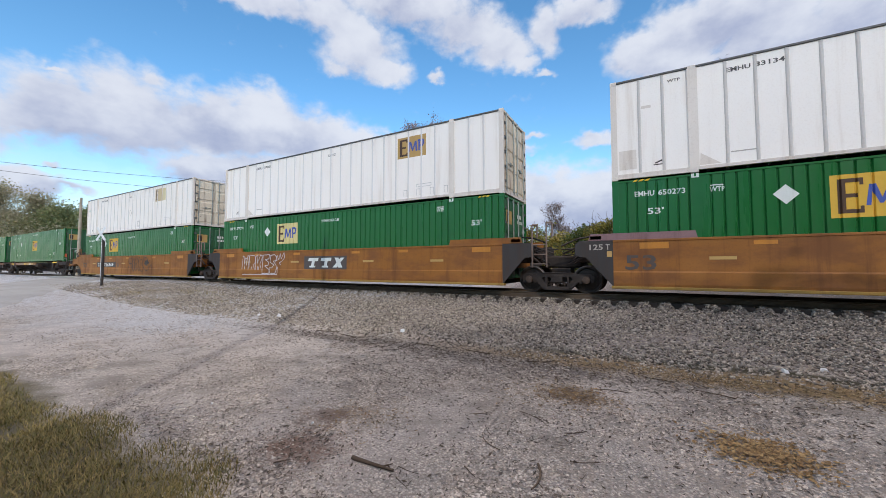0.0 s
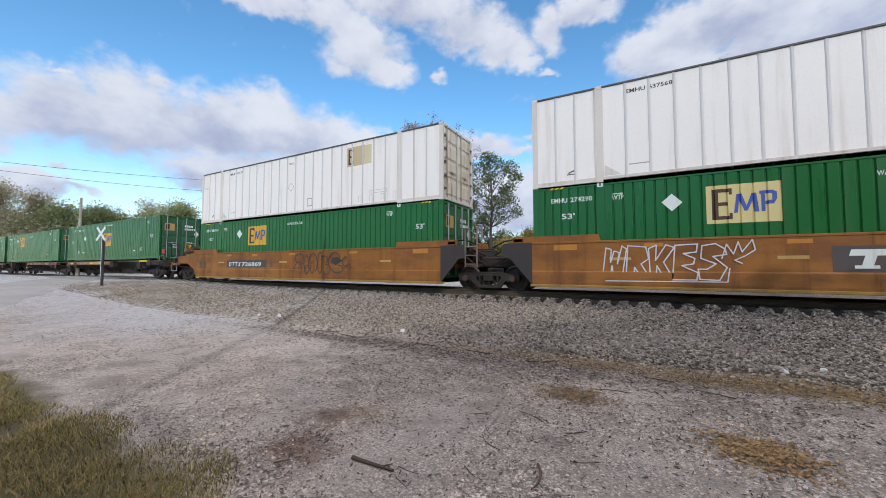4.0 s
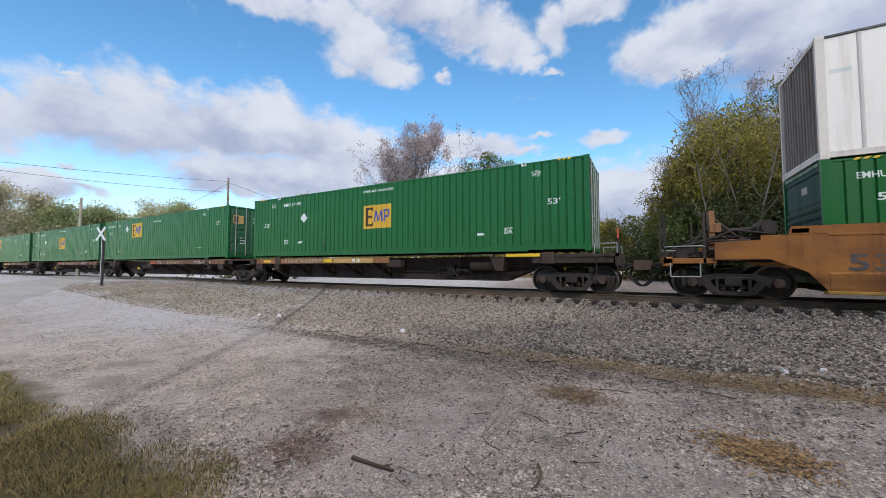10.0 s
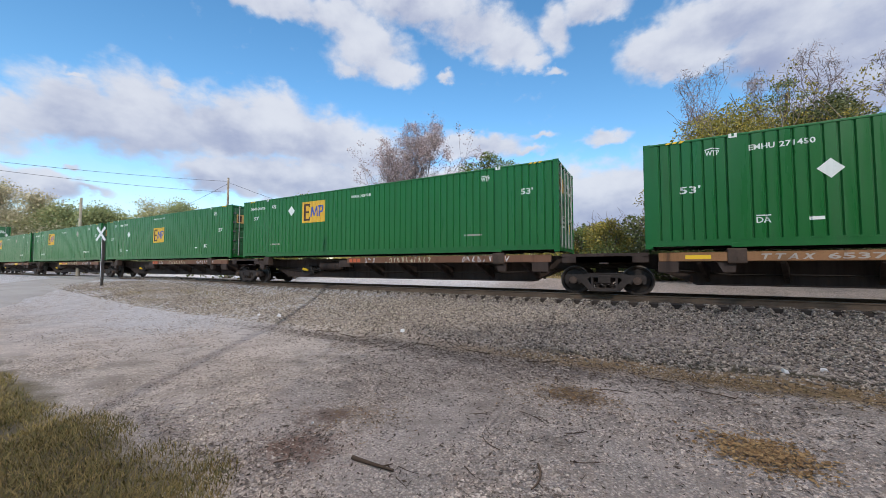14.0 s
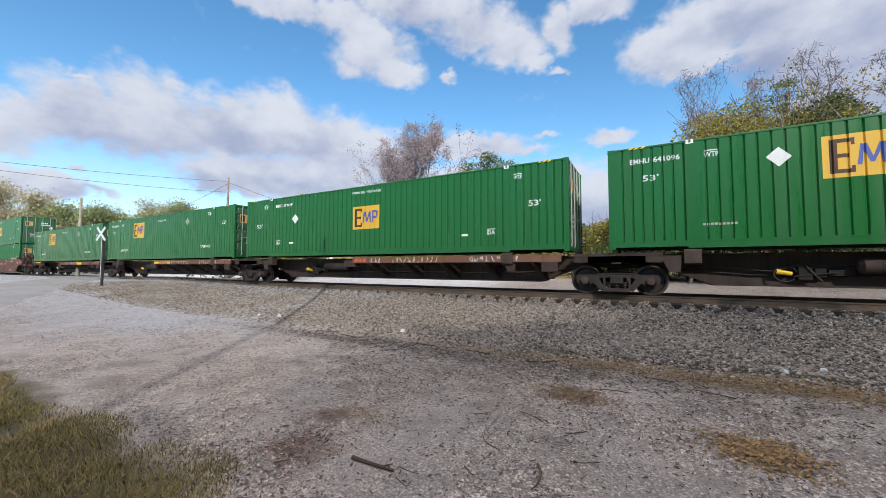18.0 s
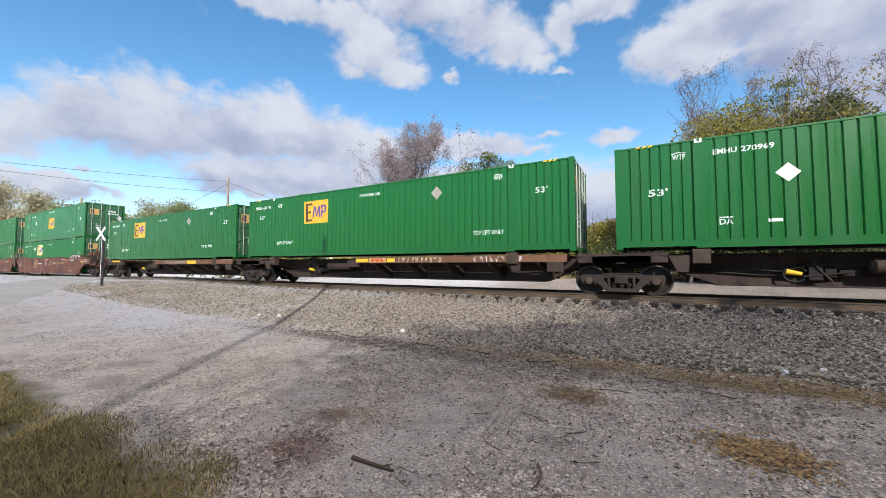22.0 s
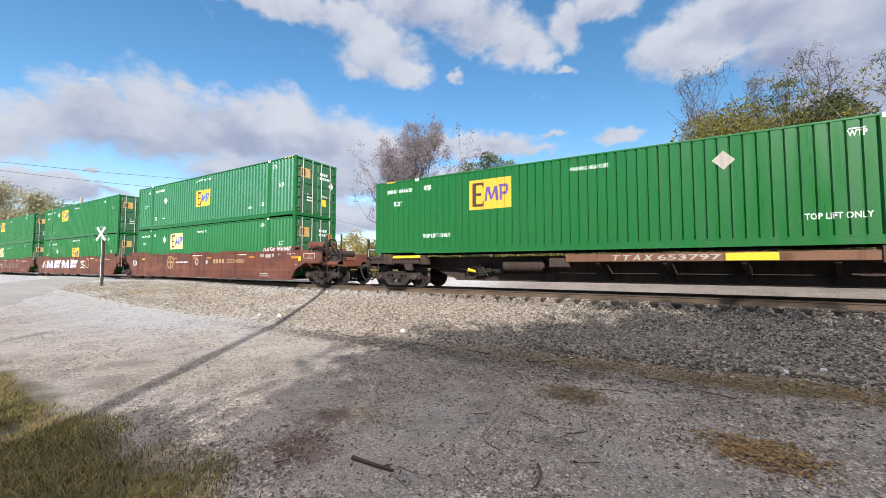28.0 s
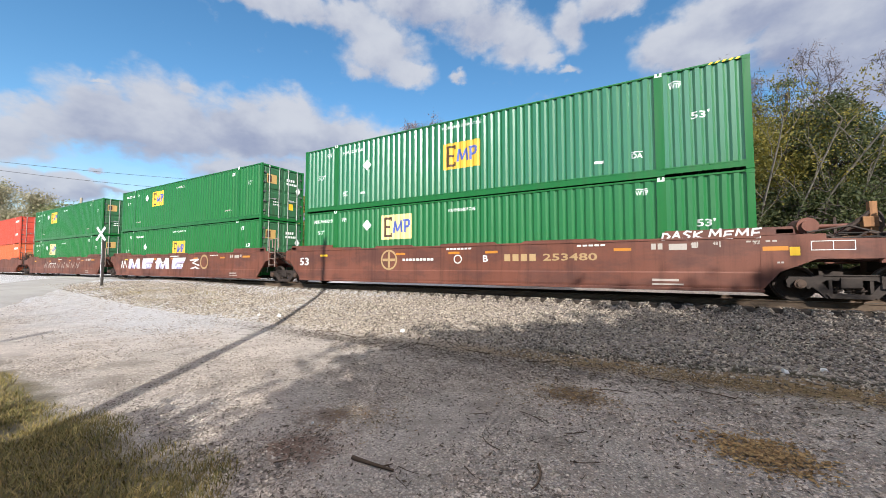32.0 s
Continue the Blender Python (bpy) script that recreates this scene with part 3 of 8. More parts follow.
def stones(name, count, where, size, mat, flat=0.65, sink=0.25, seed=1, shapes=24, whole=True):
    """A heap of loose stones, joined: each an uneven eight-sided lump; half-buried ones have no underside."""
    rng = np.random.default_rng(seed)
    oct_v = np.array([(1, 0, 0), (-1, 0, 0), (0, 1, 0), (0, -1, 0), (0, 0, 1), (0, 0, -1)], float)
    oct_f = np.array([(0, 2, 4), (2, 1, 4), (1, 3, 4), (3, 0, 4), (2, 0, 5), (1, 2, 5), (3, 1, 5), (0, 3, 5)])
    base = [oct_v * rng.uniform(0.75, 1.25, (6, 1)) + rng.uniform(-0.42, 0.42, (6, 3)) for _ in range(shapes)]
    if not whole:
        oct_f = oct_f[:4]
        base = [b[:5] for b in base]
    k = len(base[0])
    p = where(rng, count)
    count = len(p)
    s = size(rng, count, p)
    ang = rng.uniform(0, 2 * np.pi, count)
    tilt = rng.uniform(-0.6, 0.6, count) * (1.0 if whole else 0.5)
    V = np.array(base)[rng.integers(0, shapes, count)]
    V = V * s[:, None, None] * np.stack([np.ones(count), rng.uniform(0.5, 1.0, count), rng.uniform(flat * 0.7, flat * 1.2, count)], 1)[:, None, :]
    ct, st = np.cos(tilt)[:, None], np.sin(tilt)[:, None]
    X, Z = V[:, :, 0] * ct + V[:, :, 2] * st, -V[:, :, 0] * st + V[:, :, 2] * ct
    ca, sa = np.cos(ang)[:, None], np.sin(ang)[:, None]
    X, Y = X * ca - V[:, :, 1] * sa, X * sa + V[:, :, 1] * ca
    co = np.stack([X, Y, Z], 2) + p[:, None, :]
    co[:, :, 2] += (s * sink)[:, None]
    faces = (oct_f[None] + (np.arange(count) * k)[:, None, None]).reshape(-1, 3)
    return new(name, quick_mesh(name, co.reshape(-1, 3), faces, mat))


def gz(xy):
    return np.array([ground_z(a, b) for a, b in xy])


def shoulder(x, y):
    """Height of the ballast heaped between the tie ends, over the bank."""
    ph = np.abs((((x - 9.22) / 0.5 + 0.5) % 1) - 0.5) * 2
    heap = np.clip((ph - 0.20) / 0.45, 0, 1)
    return (0.15 * heap - 0.005) * np.clip((y - 10.85) / 0.40, 0, 1) * np.clip((x + 33) / 6, 0, 1)


def build_ballast():
    xs, ys = np.arange(-30, 8.6, 0.05), np.arange(10.6, 11.5, 0.06)
    gx, gy = np.meshgrid(xs, ys)
    base = gz(zip(gx.ravel(), gy.ravel())) + shoulder(gx.ravel(), gy.ravel()) - 0.025
    i = np.arange((len(ys) - 1) * (len(xs) - 1))
    a = i // (len(xs) - 1) * len(xs) + i % (len(xs) - 1)
    me = quick_mesh("ballast_shoulder", np.stack([gx.ravel(), gy.ravel(), base], 1), np.stack([a, a + 1, a + len(xs) + 1, a + len(xs)], 1), GROUND)
    tagged(new("ballast_shoulder", me), "ballast heaped between the ends of the ties", "ballast", kind="structure")

    def bank(rng, n):
        u = rng.uniform(0, 1, n)
        x = 8.5 - 37.5 * u ** 1.35
        y = rng.uniform(6.25, 11.45, n)
        keep = rng.uniform(0, 1, n) < np.clip((y - 6.1) / 0.9, 0.12, 1) * np.clip((x + 31) / 9, 0.25, 1)
        x, y = x[keep], y[keep]
        return np.stack([x, y, gz(zip(x, y)) + shoulder(x, y)], 1)
    tagged(stones("ballast_bank", 112000, bank, lambda r, n, p: 0.014 + 0.025 * r.uniform(0, 1, n) ** 1.5, STONE, 0.75, 0.22, 3),
           "grey crushed stone ballast heaped beside the rails", "ballast", kind="stuff")

    def bed(rng, n):
        x, y = rng.uniform(-34, 8.5, n), rng.uniform(11.4, 14.6, n)
        gap = np.abs((((x - 9.22) / 0.5 + 0.5) % 1) - 0.5) < 0.27
        x, y = x[~gap], y[~gap]
        return np.stack([x, y, gz(zip(x, y)) + 0.09 + 0.03 * rng.uniform(0, 1, len(x))], 1)
    tagged(stones("ballast_bed", 14000, bed, lambda r, n, p: r.uniform(0.022, 0.045, n), STONE, 0.7, 0.2, 4),
           "grey crushed stone ballast between the ties", "ballast", kind="stuff")

    def far(rng, n):
        x, y = rng.uniform(-30, 9, n), rng.uniform(14.6, 20, n)
        return np.stack([x, y, gz(zip(x, y))], 1)
    tagged(stones("ballast_behind", 9000, far, lambda r, n, p: r.uniform(0.02, 0.05, n), STONE, 0.6, 0.0, 5, 24, False),
           "grey stones spilled behind the track", "ballast", kind="stuff")

    def lot(rng, n):
        d = 1.6 + 9 * rng.uniform(0, 1, n) ** 1.6
        a = rng.uniform(radians(-84), radians(26), n)
        x, y = d * np.sin(a), d * np.cos(a)
        k = (y > 1.2) & (y < 6.6) & ~((x < -2.9) & (y < 1.65))
        clump = np.array([noise.noise((px * 0.55, py * 0.55, 7)) for px, py in zip(x, y)])
        k &= rng.uniform(-0.75, 0.45, n) < clump + 0.25
        for px, py, rx, ry in ((-2.62, 2.15, 0.34, 0.32), (-2.9, 2.75, 0.24, 0.28), (-0.75, 4.6, 0.34, 0.26), (0.8, 3.93, 0.3, 0.2)):
            r = np.hypot((x - px) / rx, (y - py) / ry)
            k &= rng.uniform(0, 1, n) > 0.85 * np.clip(1.5 - r, 0, 1)
        x, y = x[k], y[k]
        return np.stack([x, y, gz(zip(x, y))], 1)
    tagged(stones("gravel", 150000, lot, lambda r, n, p: 0.007 + 0.014 * r.uniform(0, 1, n) ** 1.8, GRIT, 0.60, 0.0, 6, 40, False),
           "pale limestone gravel strewn over the lot", "gravel", kind="stuff")

    def left(rng, n):
        x, y = rng.uniform(-24, -7, n), rng.uniform(2.2, 8, n)
        return np.stack([x, y, gz(zip(x, y))], 1)
    tagged(stones("gravel", 15000, left, lambda r, n, p: r.uniform(0.010, 0.026, n), GRIT, 0.6, 0.0, 7, 24, False),
           "pale gravel beside the road", "gravel", kind="stuff")


def build_track():
    rail_p = [(-0.070, -0.180), (0.070, -0.180), (0.070, -0.168), (0.012, -0.140), (0.012, -0.045), (0.036, -0.032), (0.036, -0.004),
              (-0.036, -0.004), (-0.036, -0.032), (-0.012, -0.045), (-0.012, -0.140), (-0.070, -0.168)]
    for y in (TRACK_Y - 0.755, TRACK_Y + 0.755):
        r = thing("rail", "rusty steel rail with a worn bright head", "rail", "rails", "structure")
        part("web", Shape().prism_x([(y + a, RAIL_Z + b) for a, b in rail_p], -400, 260), RAIL_SIDE, r)
        part("rail_head", Shape().box(-400, 260, y - 0.032, y + 0.032, RAIL_Z - 0.005, RAIL_Z, 0.002), RAIL_TOP, r, "worn bright rail head")
    rng = random.Random(5)
    bed = thing("crossties", "dark creosoted wooden ties under the rails", "railway tie", kind="structure")
    variants = []
    for _ in range(5):
        j = [rng.uniform(-0.012, 0.012) for _ in range(4)]
        variants.append(Shape().prism_z([(-0.115 + j[0], -1.3 + j[2]), (0.115 + j[1], -1.3 - j[2]), (0.115, 1.3 + j[3]), (-0.115, 1.3 - j[0])], -0.18, 0.0).mesh("tie", TIE))
    plate = Shape().box(-0.1, 0.1, -0.17, 0.17, 0, 0.012).mesh("tie_plate", RAIL_SIDE)
    x, i = 9.22, 0
    while x > -62:
        ob = part("tie", variants[i % 5], TIE, bed, at=pose(x, TRACK_Y + rng.uniform(-0.04, 0.04), RAIL_Z - 0.175, 0, 0, rng.uniform(-1.5, 1.5)))
        if x > -26:
            for y in (-0.755, 0.755):
                part("tie_plate", plate, RAIL_SIDE, bed, at=pose(x, TRACK_Y + y, RAIL_Z - 0.175))
        x -= 0.5
        i += 1
    far = Shape()
    for k in range(260):
        far.box(-62 - 0.5 * k - 0.115, -62 - 0.5 * k + 0.115, TRACK_Y - 1.3, TRACK_Y + 1.3, RAIL_Z - 0.33, RAIL_Z - 0.175)
    tagged(part("far_ties", far, TIE, bed), kind="stuff")
    cross = thing("crossing_panel", "worn asphalt level crossing between the rails", "level crossing", kind="structure")
    for y0, y1 in ((-2.2, -0.84), (-0.68, 0.68), (0.84, 2.2)):
        part("panel", Shape().box(-45, -34.5, TRACK_Y + y0, TRACK_Y + y1, 0.5, RAIL_Z - 0.006, 0.02), ASPHALT, cross)


# ---- the train: trucks ----


def wheelset_mesh():
    def build():
        sh = Shape()
        for s in (-1, 1):
            prof = [(0.775, 0.0), (0.775, 0.10), (0.745, 0.16), (0.735, 0.33), (0.775, 0.36), (0.780, 0.405), (0.775, 0.418), (0.690, 0.424), (0.684, 0.446), (0.665, 0.446), (0.652, 0.424), (0.652, 0.36), (0.69, 0.33), (0.70, 0.16), (0.66, 0.10)]
            sh.turn([(s * a, r) for a, r in prof], n=28)
            for k in range(4):
                a = k * math.pi / 2 + 0.4
                sh.rod((0.235 * math.cos(a), s * 0.738, 0.235 * math.sin(a)), (0.235 * math.cos(a), s * 0.752, 0.235 * math.sin(a)), 0.03, n=6)
        sh.rod((0, -1.0, 0), (0, 1.0, 0), 0.085, n=12)
        return sh
    fresh = "wheelset" not in MESHES
    me = shared("wheelset", build, WHEEL)
    if fresh:
        me.materials.append(TREAD)
        for f in me.polygons:
            c = f.center
            r = math.hypot(c.x, c.z)
            if r > 0.40 and abs(c.y) > 0.66:
                f.material_index = 1
    return me


def side_frame_shape():
    """A cast side frame: pedestals over both axles, two open windows and a spring seat."""
    sh = Shape()
    y0, y1 = -0.085, 0.085
    for s in (-1, 1):
        m = lambda pts: [(s * a, b) for a, b in pts]
        sh.prism_y(m([(0.0, 0.22), (0.42, 0.22), (0.62, 0.17), (1.04, 0.17), (1.10, 0.08), (1.08, -0.08), (1.00, -0.10), (0.98, 0.03), (0.74, 0.03), (0.56, -0.02), (0.40, 0.09), (0.0, 0.09)]), y0, y1)
        sh.prism_y(m([(0.76, 0.06), (0.74, -0.08), (0.62, -0.08), (0.40, -0.33), (0.30, -0.22), (0.48, 0.04), (0.58, 0.12)]), y0, y1)
        sh.prism_y(m([(0.30, 0.14), (0.36, 0.14), (0.36, -0.26), (0.30, -0.26)]), y0 + 0.01, y1 - 0.01)
        sh.prism_y(m([(0.72, 0.08), (0.78, 0.08), (0.72, -0.12), (0.66, -0.10)]), y0, y1)
    sh.prism_y([(-0.42, -0.22), (0.42, -0.22), (0.34, -0.32), (-0.34, -0.32)], y0 - 0.03, y1 + 0.03)
    sh.box(-0.44, 0.44, y0 - 0.02, y1 + 0.02, 0.185, 0.215, 0.01)
    return sh


WHEELSETS = []


def add_truck(car, x, z_axle=RAIL_Z + 0.424, half=0.865):
    t = part("truck", shared("bolster", lambda: Shape().box(-0.17, 0.17, -1.12, 1.12, -0.10, 0.16, 0.03).box(-0.30, 0.30, -0.35, 0.35, 0.14, 0.36, 0.04).rod((0, 0, 0.3), (0, 0, 0.46), 0.2, n=14), TRUCK), TRUCK, car, "grimy cast steel four-wheel truck", at=pose(x, 0, z_axle))
    for s in (-1, 1):
        part("side_frame", shared("side_frame", side_frame_shape, TRUCK), TRUCK, t, at=pose(0, s * 1.0, 0))
        for k in (-1, 1):
            part("bearing_cap", shared("bearing_cap", lambda: Shape().rod((0, -0.14, 0), (0, 0.14, 0), 0.11, n=14).rod((0, -0.165, 0), (0, 0.165, 0), 0.07, n=12), CAP), CAP, t, "rusty round bearing cap", at=pose(k * half, s * 1.02, 0))

        def coils():
            sh = Shape()
            for cx in (-0.2, 0.0, 0.2):
                pts = [(cx + 0.07 * math.cos(a), 0.07 * math.sin(a), -0.22 + 0.15 * a / 10) for a in np.linspace(0, 8 * math.pi, 40) * 0.4]
                sh.path(pts, 0.017, 5)
                sh.rod((cx, 0, -0.22), (cx, 0, -0.06), 0.035, n=8)
            return sh
        part("spring_nest", shared("spring_nest", coils, SPRING), SPRING, t, at=pose(0, s * 1.0, 0))
    for k in (-1, 1):
        w = part("wheelset", wheelset_mesh(), WHEEL, t, "dark steel wheels on an axle", at=pose(k * half, 0, 0))
        WHEELSETS.append((w, k * half))
        part("brake_shoe", shared("brake_shoe", lambda: Shape().prism_y([(0.46, -0.17), (0.54, -0.15), (0.54, 0.15), (0.46, 0.17), (0.44, 0.0)], -0.78, -0.68).prism_y([(0.46, -0.17), (0.54, -0.15), (0.54, 0.15), (0.46, 0.17), (0.44, 0.0)], 0.68, 0.78).box(0.50, 0.56, -0.75, 0.75, -0.05, 0.05), UNDER), UNDER, t, at=pose(k * half, 0, 0, 0, 0, 180 if k > 0 else 0))
    return t


def add_coupler(car, x, s):
    """A knuckle coupler with its draft box, cut lever and air hose; s is the way it points."""
    sh = Shape().box(min(x - s * 0.9, x), max(x - s * 0.9, x), -0.16, 0.16, 1.42, 1.74, 0.03)
    sh.box(min(x, x + s * 0.55), max(x, x + s * 0.55), -0.08, 0.08, 1.50, 1.66, 0.02)
    c = part("coupler", sh, TRUCK, car, "rusty knuckle coupler")
    part("knuckle", Shape().prism_z([(x + s * a, b) for a, b in ((0.50, -0.14), (0.74, -0.16), (0.80, -0.06), (0.72, 0.02), (0.72, 0.14), (0.62, 0.16), (0.50, 0.14))], 1.44, 1.74), CAP, c)
    hose = [(x + s * (0.1 + 0.6 * t), -0.32 - 0.05 * math.sin(3 * t), 1.42 - 0.45 * math.sin(math.pi * t * 0.8)) for t in np.linspace(0, 1, 9)]
    part("air_hose", Shape().path(hose, 0.028, 6), HOSE, c, "black rubber air hose")
    part("cut_lever", Shape().path([(x - s * 0.1, -1.3, 1.5), (x, -0.5, 1.46), (x + s * 0.3, -0.1, 1.6)], 0.014, 5), TRUCK, c)

# ---- lettering and flat shapes laid on a side ----
GLYPHS = {}


def glyph_polys(body):
    """Flat polygons of a word in the built-in font, scaled into a unit square."""
    if body not in GLYPHS:
        cu = bpy.data.curves.new("word", "FONT")
        cu.body, cu.size, cu.resolution_u, cu.offset = body, 1.0, 2, 0.02
        ob = bpy.data.objects.new("word", cu)
        scene.collection.objects.link(ob)
        me = bpy.data.meshes.new_from_object(ob.evaluated_get(bpy.context.evaluated_depsgraph_get()))
        me.calc_loop_triangles()
        v = np.array([p.co[:2] for p in me.vertices])
        lo, hi = v.min(0), v.max(0)
        v = (v - lo) / (hi - lo)
        island = list(range(len(v)))

        def root(k):
            while island[k] != k:
                k = island[k]
            return k
        for t in me.loop_triangles:
            a, b, c = t.vertices
            island[root(b)] = root(a)
            island[root(c)] = root(a)
        groups = {}
        for t in me.loop_triangles:
            groups.setdefault(root(t.vertices[0]), []).append([tuple(v[i]) for i in t.vertices])
        GLYPHS[body] = list(groups.values())
        bpy.data.objects.remove(ob)
        bpy.data.meshes.remove(me)
        bpy.data.curves.remove(cu)
    return GLYPHS[body]


def rect(x0, x1, z0, z1):
    return [[(x0, z0), (x1, z0), (x1, z1), (x0, z1)]]


def letters(body, x0, x1, z0, z1):
    """The letters of a word, each as its own polygons."""
    return [[[(x0 + a * (x1 - x0), z0 + b * (z1 - z0)) for a, b in p] for p in g] for g in glyph_polys(body)]


def word(body, x0, x1, z0, z1):
    return [p for g in letters(body, x0, x1, z0, z1) for p in g]


def bars(count, x0, x1, z0, z1):
    w = (x1 - x0) / count
    out = []
    for i in range(count):
        out += rect(x0 + i * w, x0 + i * w + w * 0.72, z0, z1)
    return out


def stroke(pts, w):
    """A line of spray paint as convex quads."""
    out = []
    for (a, b), (c, d) in zip(pts, pts[1:]):
        dx, dz = c - a, d - b
        l = max(1e-6, math.hypot(dx, dz))
        nx, nz, ex, ez = -dz / l * w, dx / l * w, dx / l * w * 0.6, dz / l * w * 0.6
        out.append([(a + nx - ex, b + nz - ez), (a - nx - ex, b - nz - ez), (c - nx + ex, d - nz + ez), (c + nx + ex, d + nz + ez)])
    return out


def code_shapes(c, kinds, x0, z0, h, w, profile, lift=0.008):
    """Slanted plain shapes in a row, for a code painted on a car."""
    forms = {"t": [[(0, .8), (1, .8), (1, 1), (0, 1)], [(.38, 0), (.62, 0), (.62, .8), (.38, .8)]],
             "d": [[(0, 0), (.24, 0), (.24, 1), (0, 1)], [(.24, 0), (.8, 0), (.8, .18), (.24, .18)], [(.24, .82), (.8, .82), (.8, 1), (.24, 1)], [(.76, .1), (1, .1), (1, .9), (.76, .9)]],
             "a": [[(0, 0), (.22, 0), (.6, 1), (.4, 1)], [(.78, 0), (1, 0), (.6, 1), (.4, 1)], [(.2, .25), (.8, .25), (.75, .42), (.25, .42)]],
             "x": [[(0, 0), (.28, 0), (1, 1), (.72, 1)], [(.72, 0), (1, 0), (.28, 1), (0, 1)]]}
    for k, form in enumerate(kinds):
        polys = [[(x0 + 1.35 * w * k + a * w + b * w * 0.25, z0 + b * h) for a, b in q] for q in forms[form]]
        part("code_shape", drape(polys, profile, lift), DECAL if lift > 0.005 else DECAL_DIM, c, "slanted painted shape")


def clip_x(poly, lo, hi):
    for sign, lim in ((1, lo), (-1, hi)):
        out = []
        for i, (a, b) in enumerate(poly):
            c, d = poly[i - 1]
            ina, inc = sign * (a - lim) >= 0, sign * (c - lim) >= 0
            if ina != inc:
                t = (lim - c) / (a - c)
                out.append((lim, d + t * (b - d)))
            if ina:
                out.append((a, b))
        poly = out
        if len(poly) < 3:
            return None
    return poly


def drape(polys, profile, lift):
    """Lays flat polygons on a ribbed side; profile: (x, y) along it, from left to right."""
    sh = Shape()
    if len(profile) == 1:
        for i, p in enumerate(polys):
            y = profile[0][1] - lift - 0.0007 * (i % 5)
            sh.add([(a, y, b) for a, b in p], [tuple(range(len(p)))])
        return sh
    xs = [q[0] for q in profile]
    for i, p in enumerate(polys):
        off = lift + 0.0007 * (i % 5)
        lo, hi = min(a for a, _ in p), max(a for a, _ in p)
        for (xa, ya), (xb, yb) in zip(profile, profile[1:]):
            if xb <= lo or xa >= hi or xb - xa < 1e-6:
                continue
            q = clip_x(p, max(xa, lo - 1), min(xb, hi + 1))
            if q:
                sh.add([(a, ya + (yb - ya) * (a - xa) / (xb - xa) - off, b) for a, b in q], [tuple(range(len(q)))])
    return sh


# ---- containers ----
RIB_GREY = paint("grimy_grey_rib", (0.60, 0.56, 0.53), (0.22, 0.17, 0.14), 0.5, 0.1, 0.55)
WHITE_RIB_PALE = paint("pale_rib", (0.70, 0.66, 0.64), (0.36, 0.30, 0.25), 0.35, 0.05, 0.5)
FADED_TAN = paint("faded_tan_panel", (0.58, 0.44, 0.25), (0.45, 0.36, 0.24), 0.3, 0.0, 0.55)
FADED_YEL = paint("faded_cream_panel", (0.70, 0.60, 0.36), (0.5, 0.42, 0.28), 0.3, 0.0, 0.55)
# stained end wall, darkened further: the sunless end's shade is in the colour
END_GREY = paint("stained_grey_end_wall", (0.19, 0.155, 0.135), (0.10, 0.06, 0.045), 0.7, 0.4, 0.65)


def glossy(name, rough, coat, coat_rough, coat_ior):
    m = paint(name, (0.006, 0.135, 0.031), (0.018, 0.036, 0.016), 0.12, 0.0, rough, 0.03)
    t = m.node_tree
    b, lw, r = t.nodes["Principled BSDF"], t.nodes.new("ShaderNodeLayerWeight"), t.nodes.new("ShaderNodeMapRange")
    lw.inputs["Blend"].default_value = 0.5
    for k, v in (("From Min", 0.30), ("From Max", 0.60), ("To Min", coat), ("To Max", 0.05)):
        r.inputs[k].default_value = v
    t.links.new(lw.outputs["Facing"], r.inputs["Value"])
    t.links.new(r.outputs[0], b.inputs["Coat Weight"])
    b.inputs["Specular IOR Level"].default_value = 0.3
    b.inputs["Coat Roughness"].default_value, b.inputs["Coat IOR"].default_value = coat_rough, coat_ior
    return m


GREEN_GLOSS, GREEN_SATIN = glossy("glossy_green_paint", 0.40, 1.0, 0.27, 2.1), glossy("satin_green_paint", 0.40, 0.5, 0.33, 1.8)
LONG, HIGH, HALF = 16.154, 2.908, 1.295
POSTS = (1.98, LONG - 1.98)


def ribbed_profile(flat, foot, d):
    """Outer line of a corrugated side, seen from above: broad ribs and grooves between the posts; flat and foot are shares of one period."""
    y = -HALF + 0.012
    out = [(0.0, -HALF), (0.15, -HALF), (0.152, y)]
    slope = (0.995 - flat - foot) / 2
    for a, b in ((0.16, 1.87), (2.09, LONG - 2.09), (LONG - 1.87, LONG - 0.16)):
        n = round((b - a) / 0.262)
        p = (b - a) / n
        out.append((a, y))
        for i in range(n):
            x = a + i * p
            out += [(x + p * flat, y), (x + p * (flat + slope), y + d), (x + p * (flat + slope + foot), y + d), (x + p * 0.995, y)]
        out.append((b, y))
        if b < LONG - 1:
            out += [(b + 0.002, -HALF), (b + 0.218, -HALF)]
    return out + [(LONG - 0.15, -HALF), (LONG, -HALF)]


def rib_places():
    """Where the narrow ribs stand on a flat-panelled side."""
    out = []
    for a, b in ((0.16, 1.87), (2.09, LONG - 2.09), (LONG - 1.87, LONG - 0.16)):
        n = round((b - a) / 0.602)
        out += [a + i * (b - a) / n for i in range(1, n)]
    return out


def post_profile():
    """Outer line of a flat-panelled side, seen from above."""
    y = -HALF + 0.030
    out = [(0.0, -HALF), (0.15, -HALF), (0.152, y)]
    for b in (1.87, LONG - 2.09):
        out += [(b, y), (b + 0.002, -HALF), (b + 0.218, -HALF), (b + 0.22, y)]
    return out + [(LONG - 0.152, y), (LONG - 0.15, -HALF), (LONG, -HALF)]


RIBBED, NARROW, PANELLED, FLAT = ribbed_profile(0.40, 0.14, 0.042), ribbed_profile(0.76, 0.07, 0.036), post_profile(), [(0, -HALF + 0.012)]
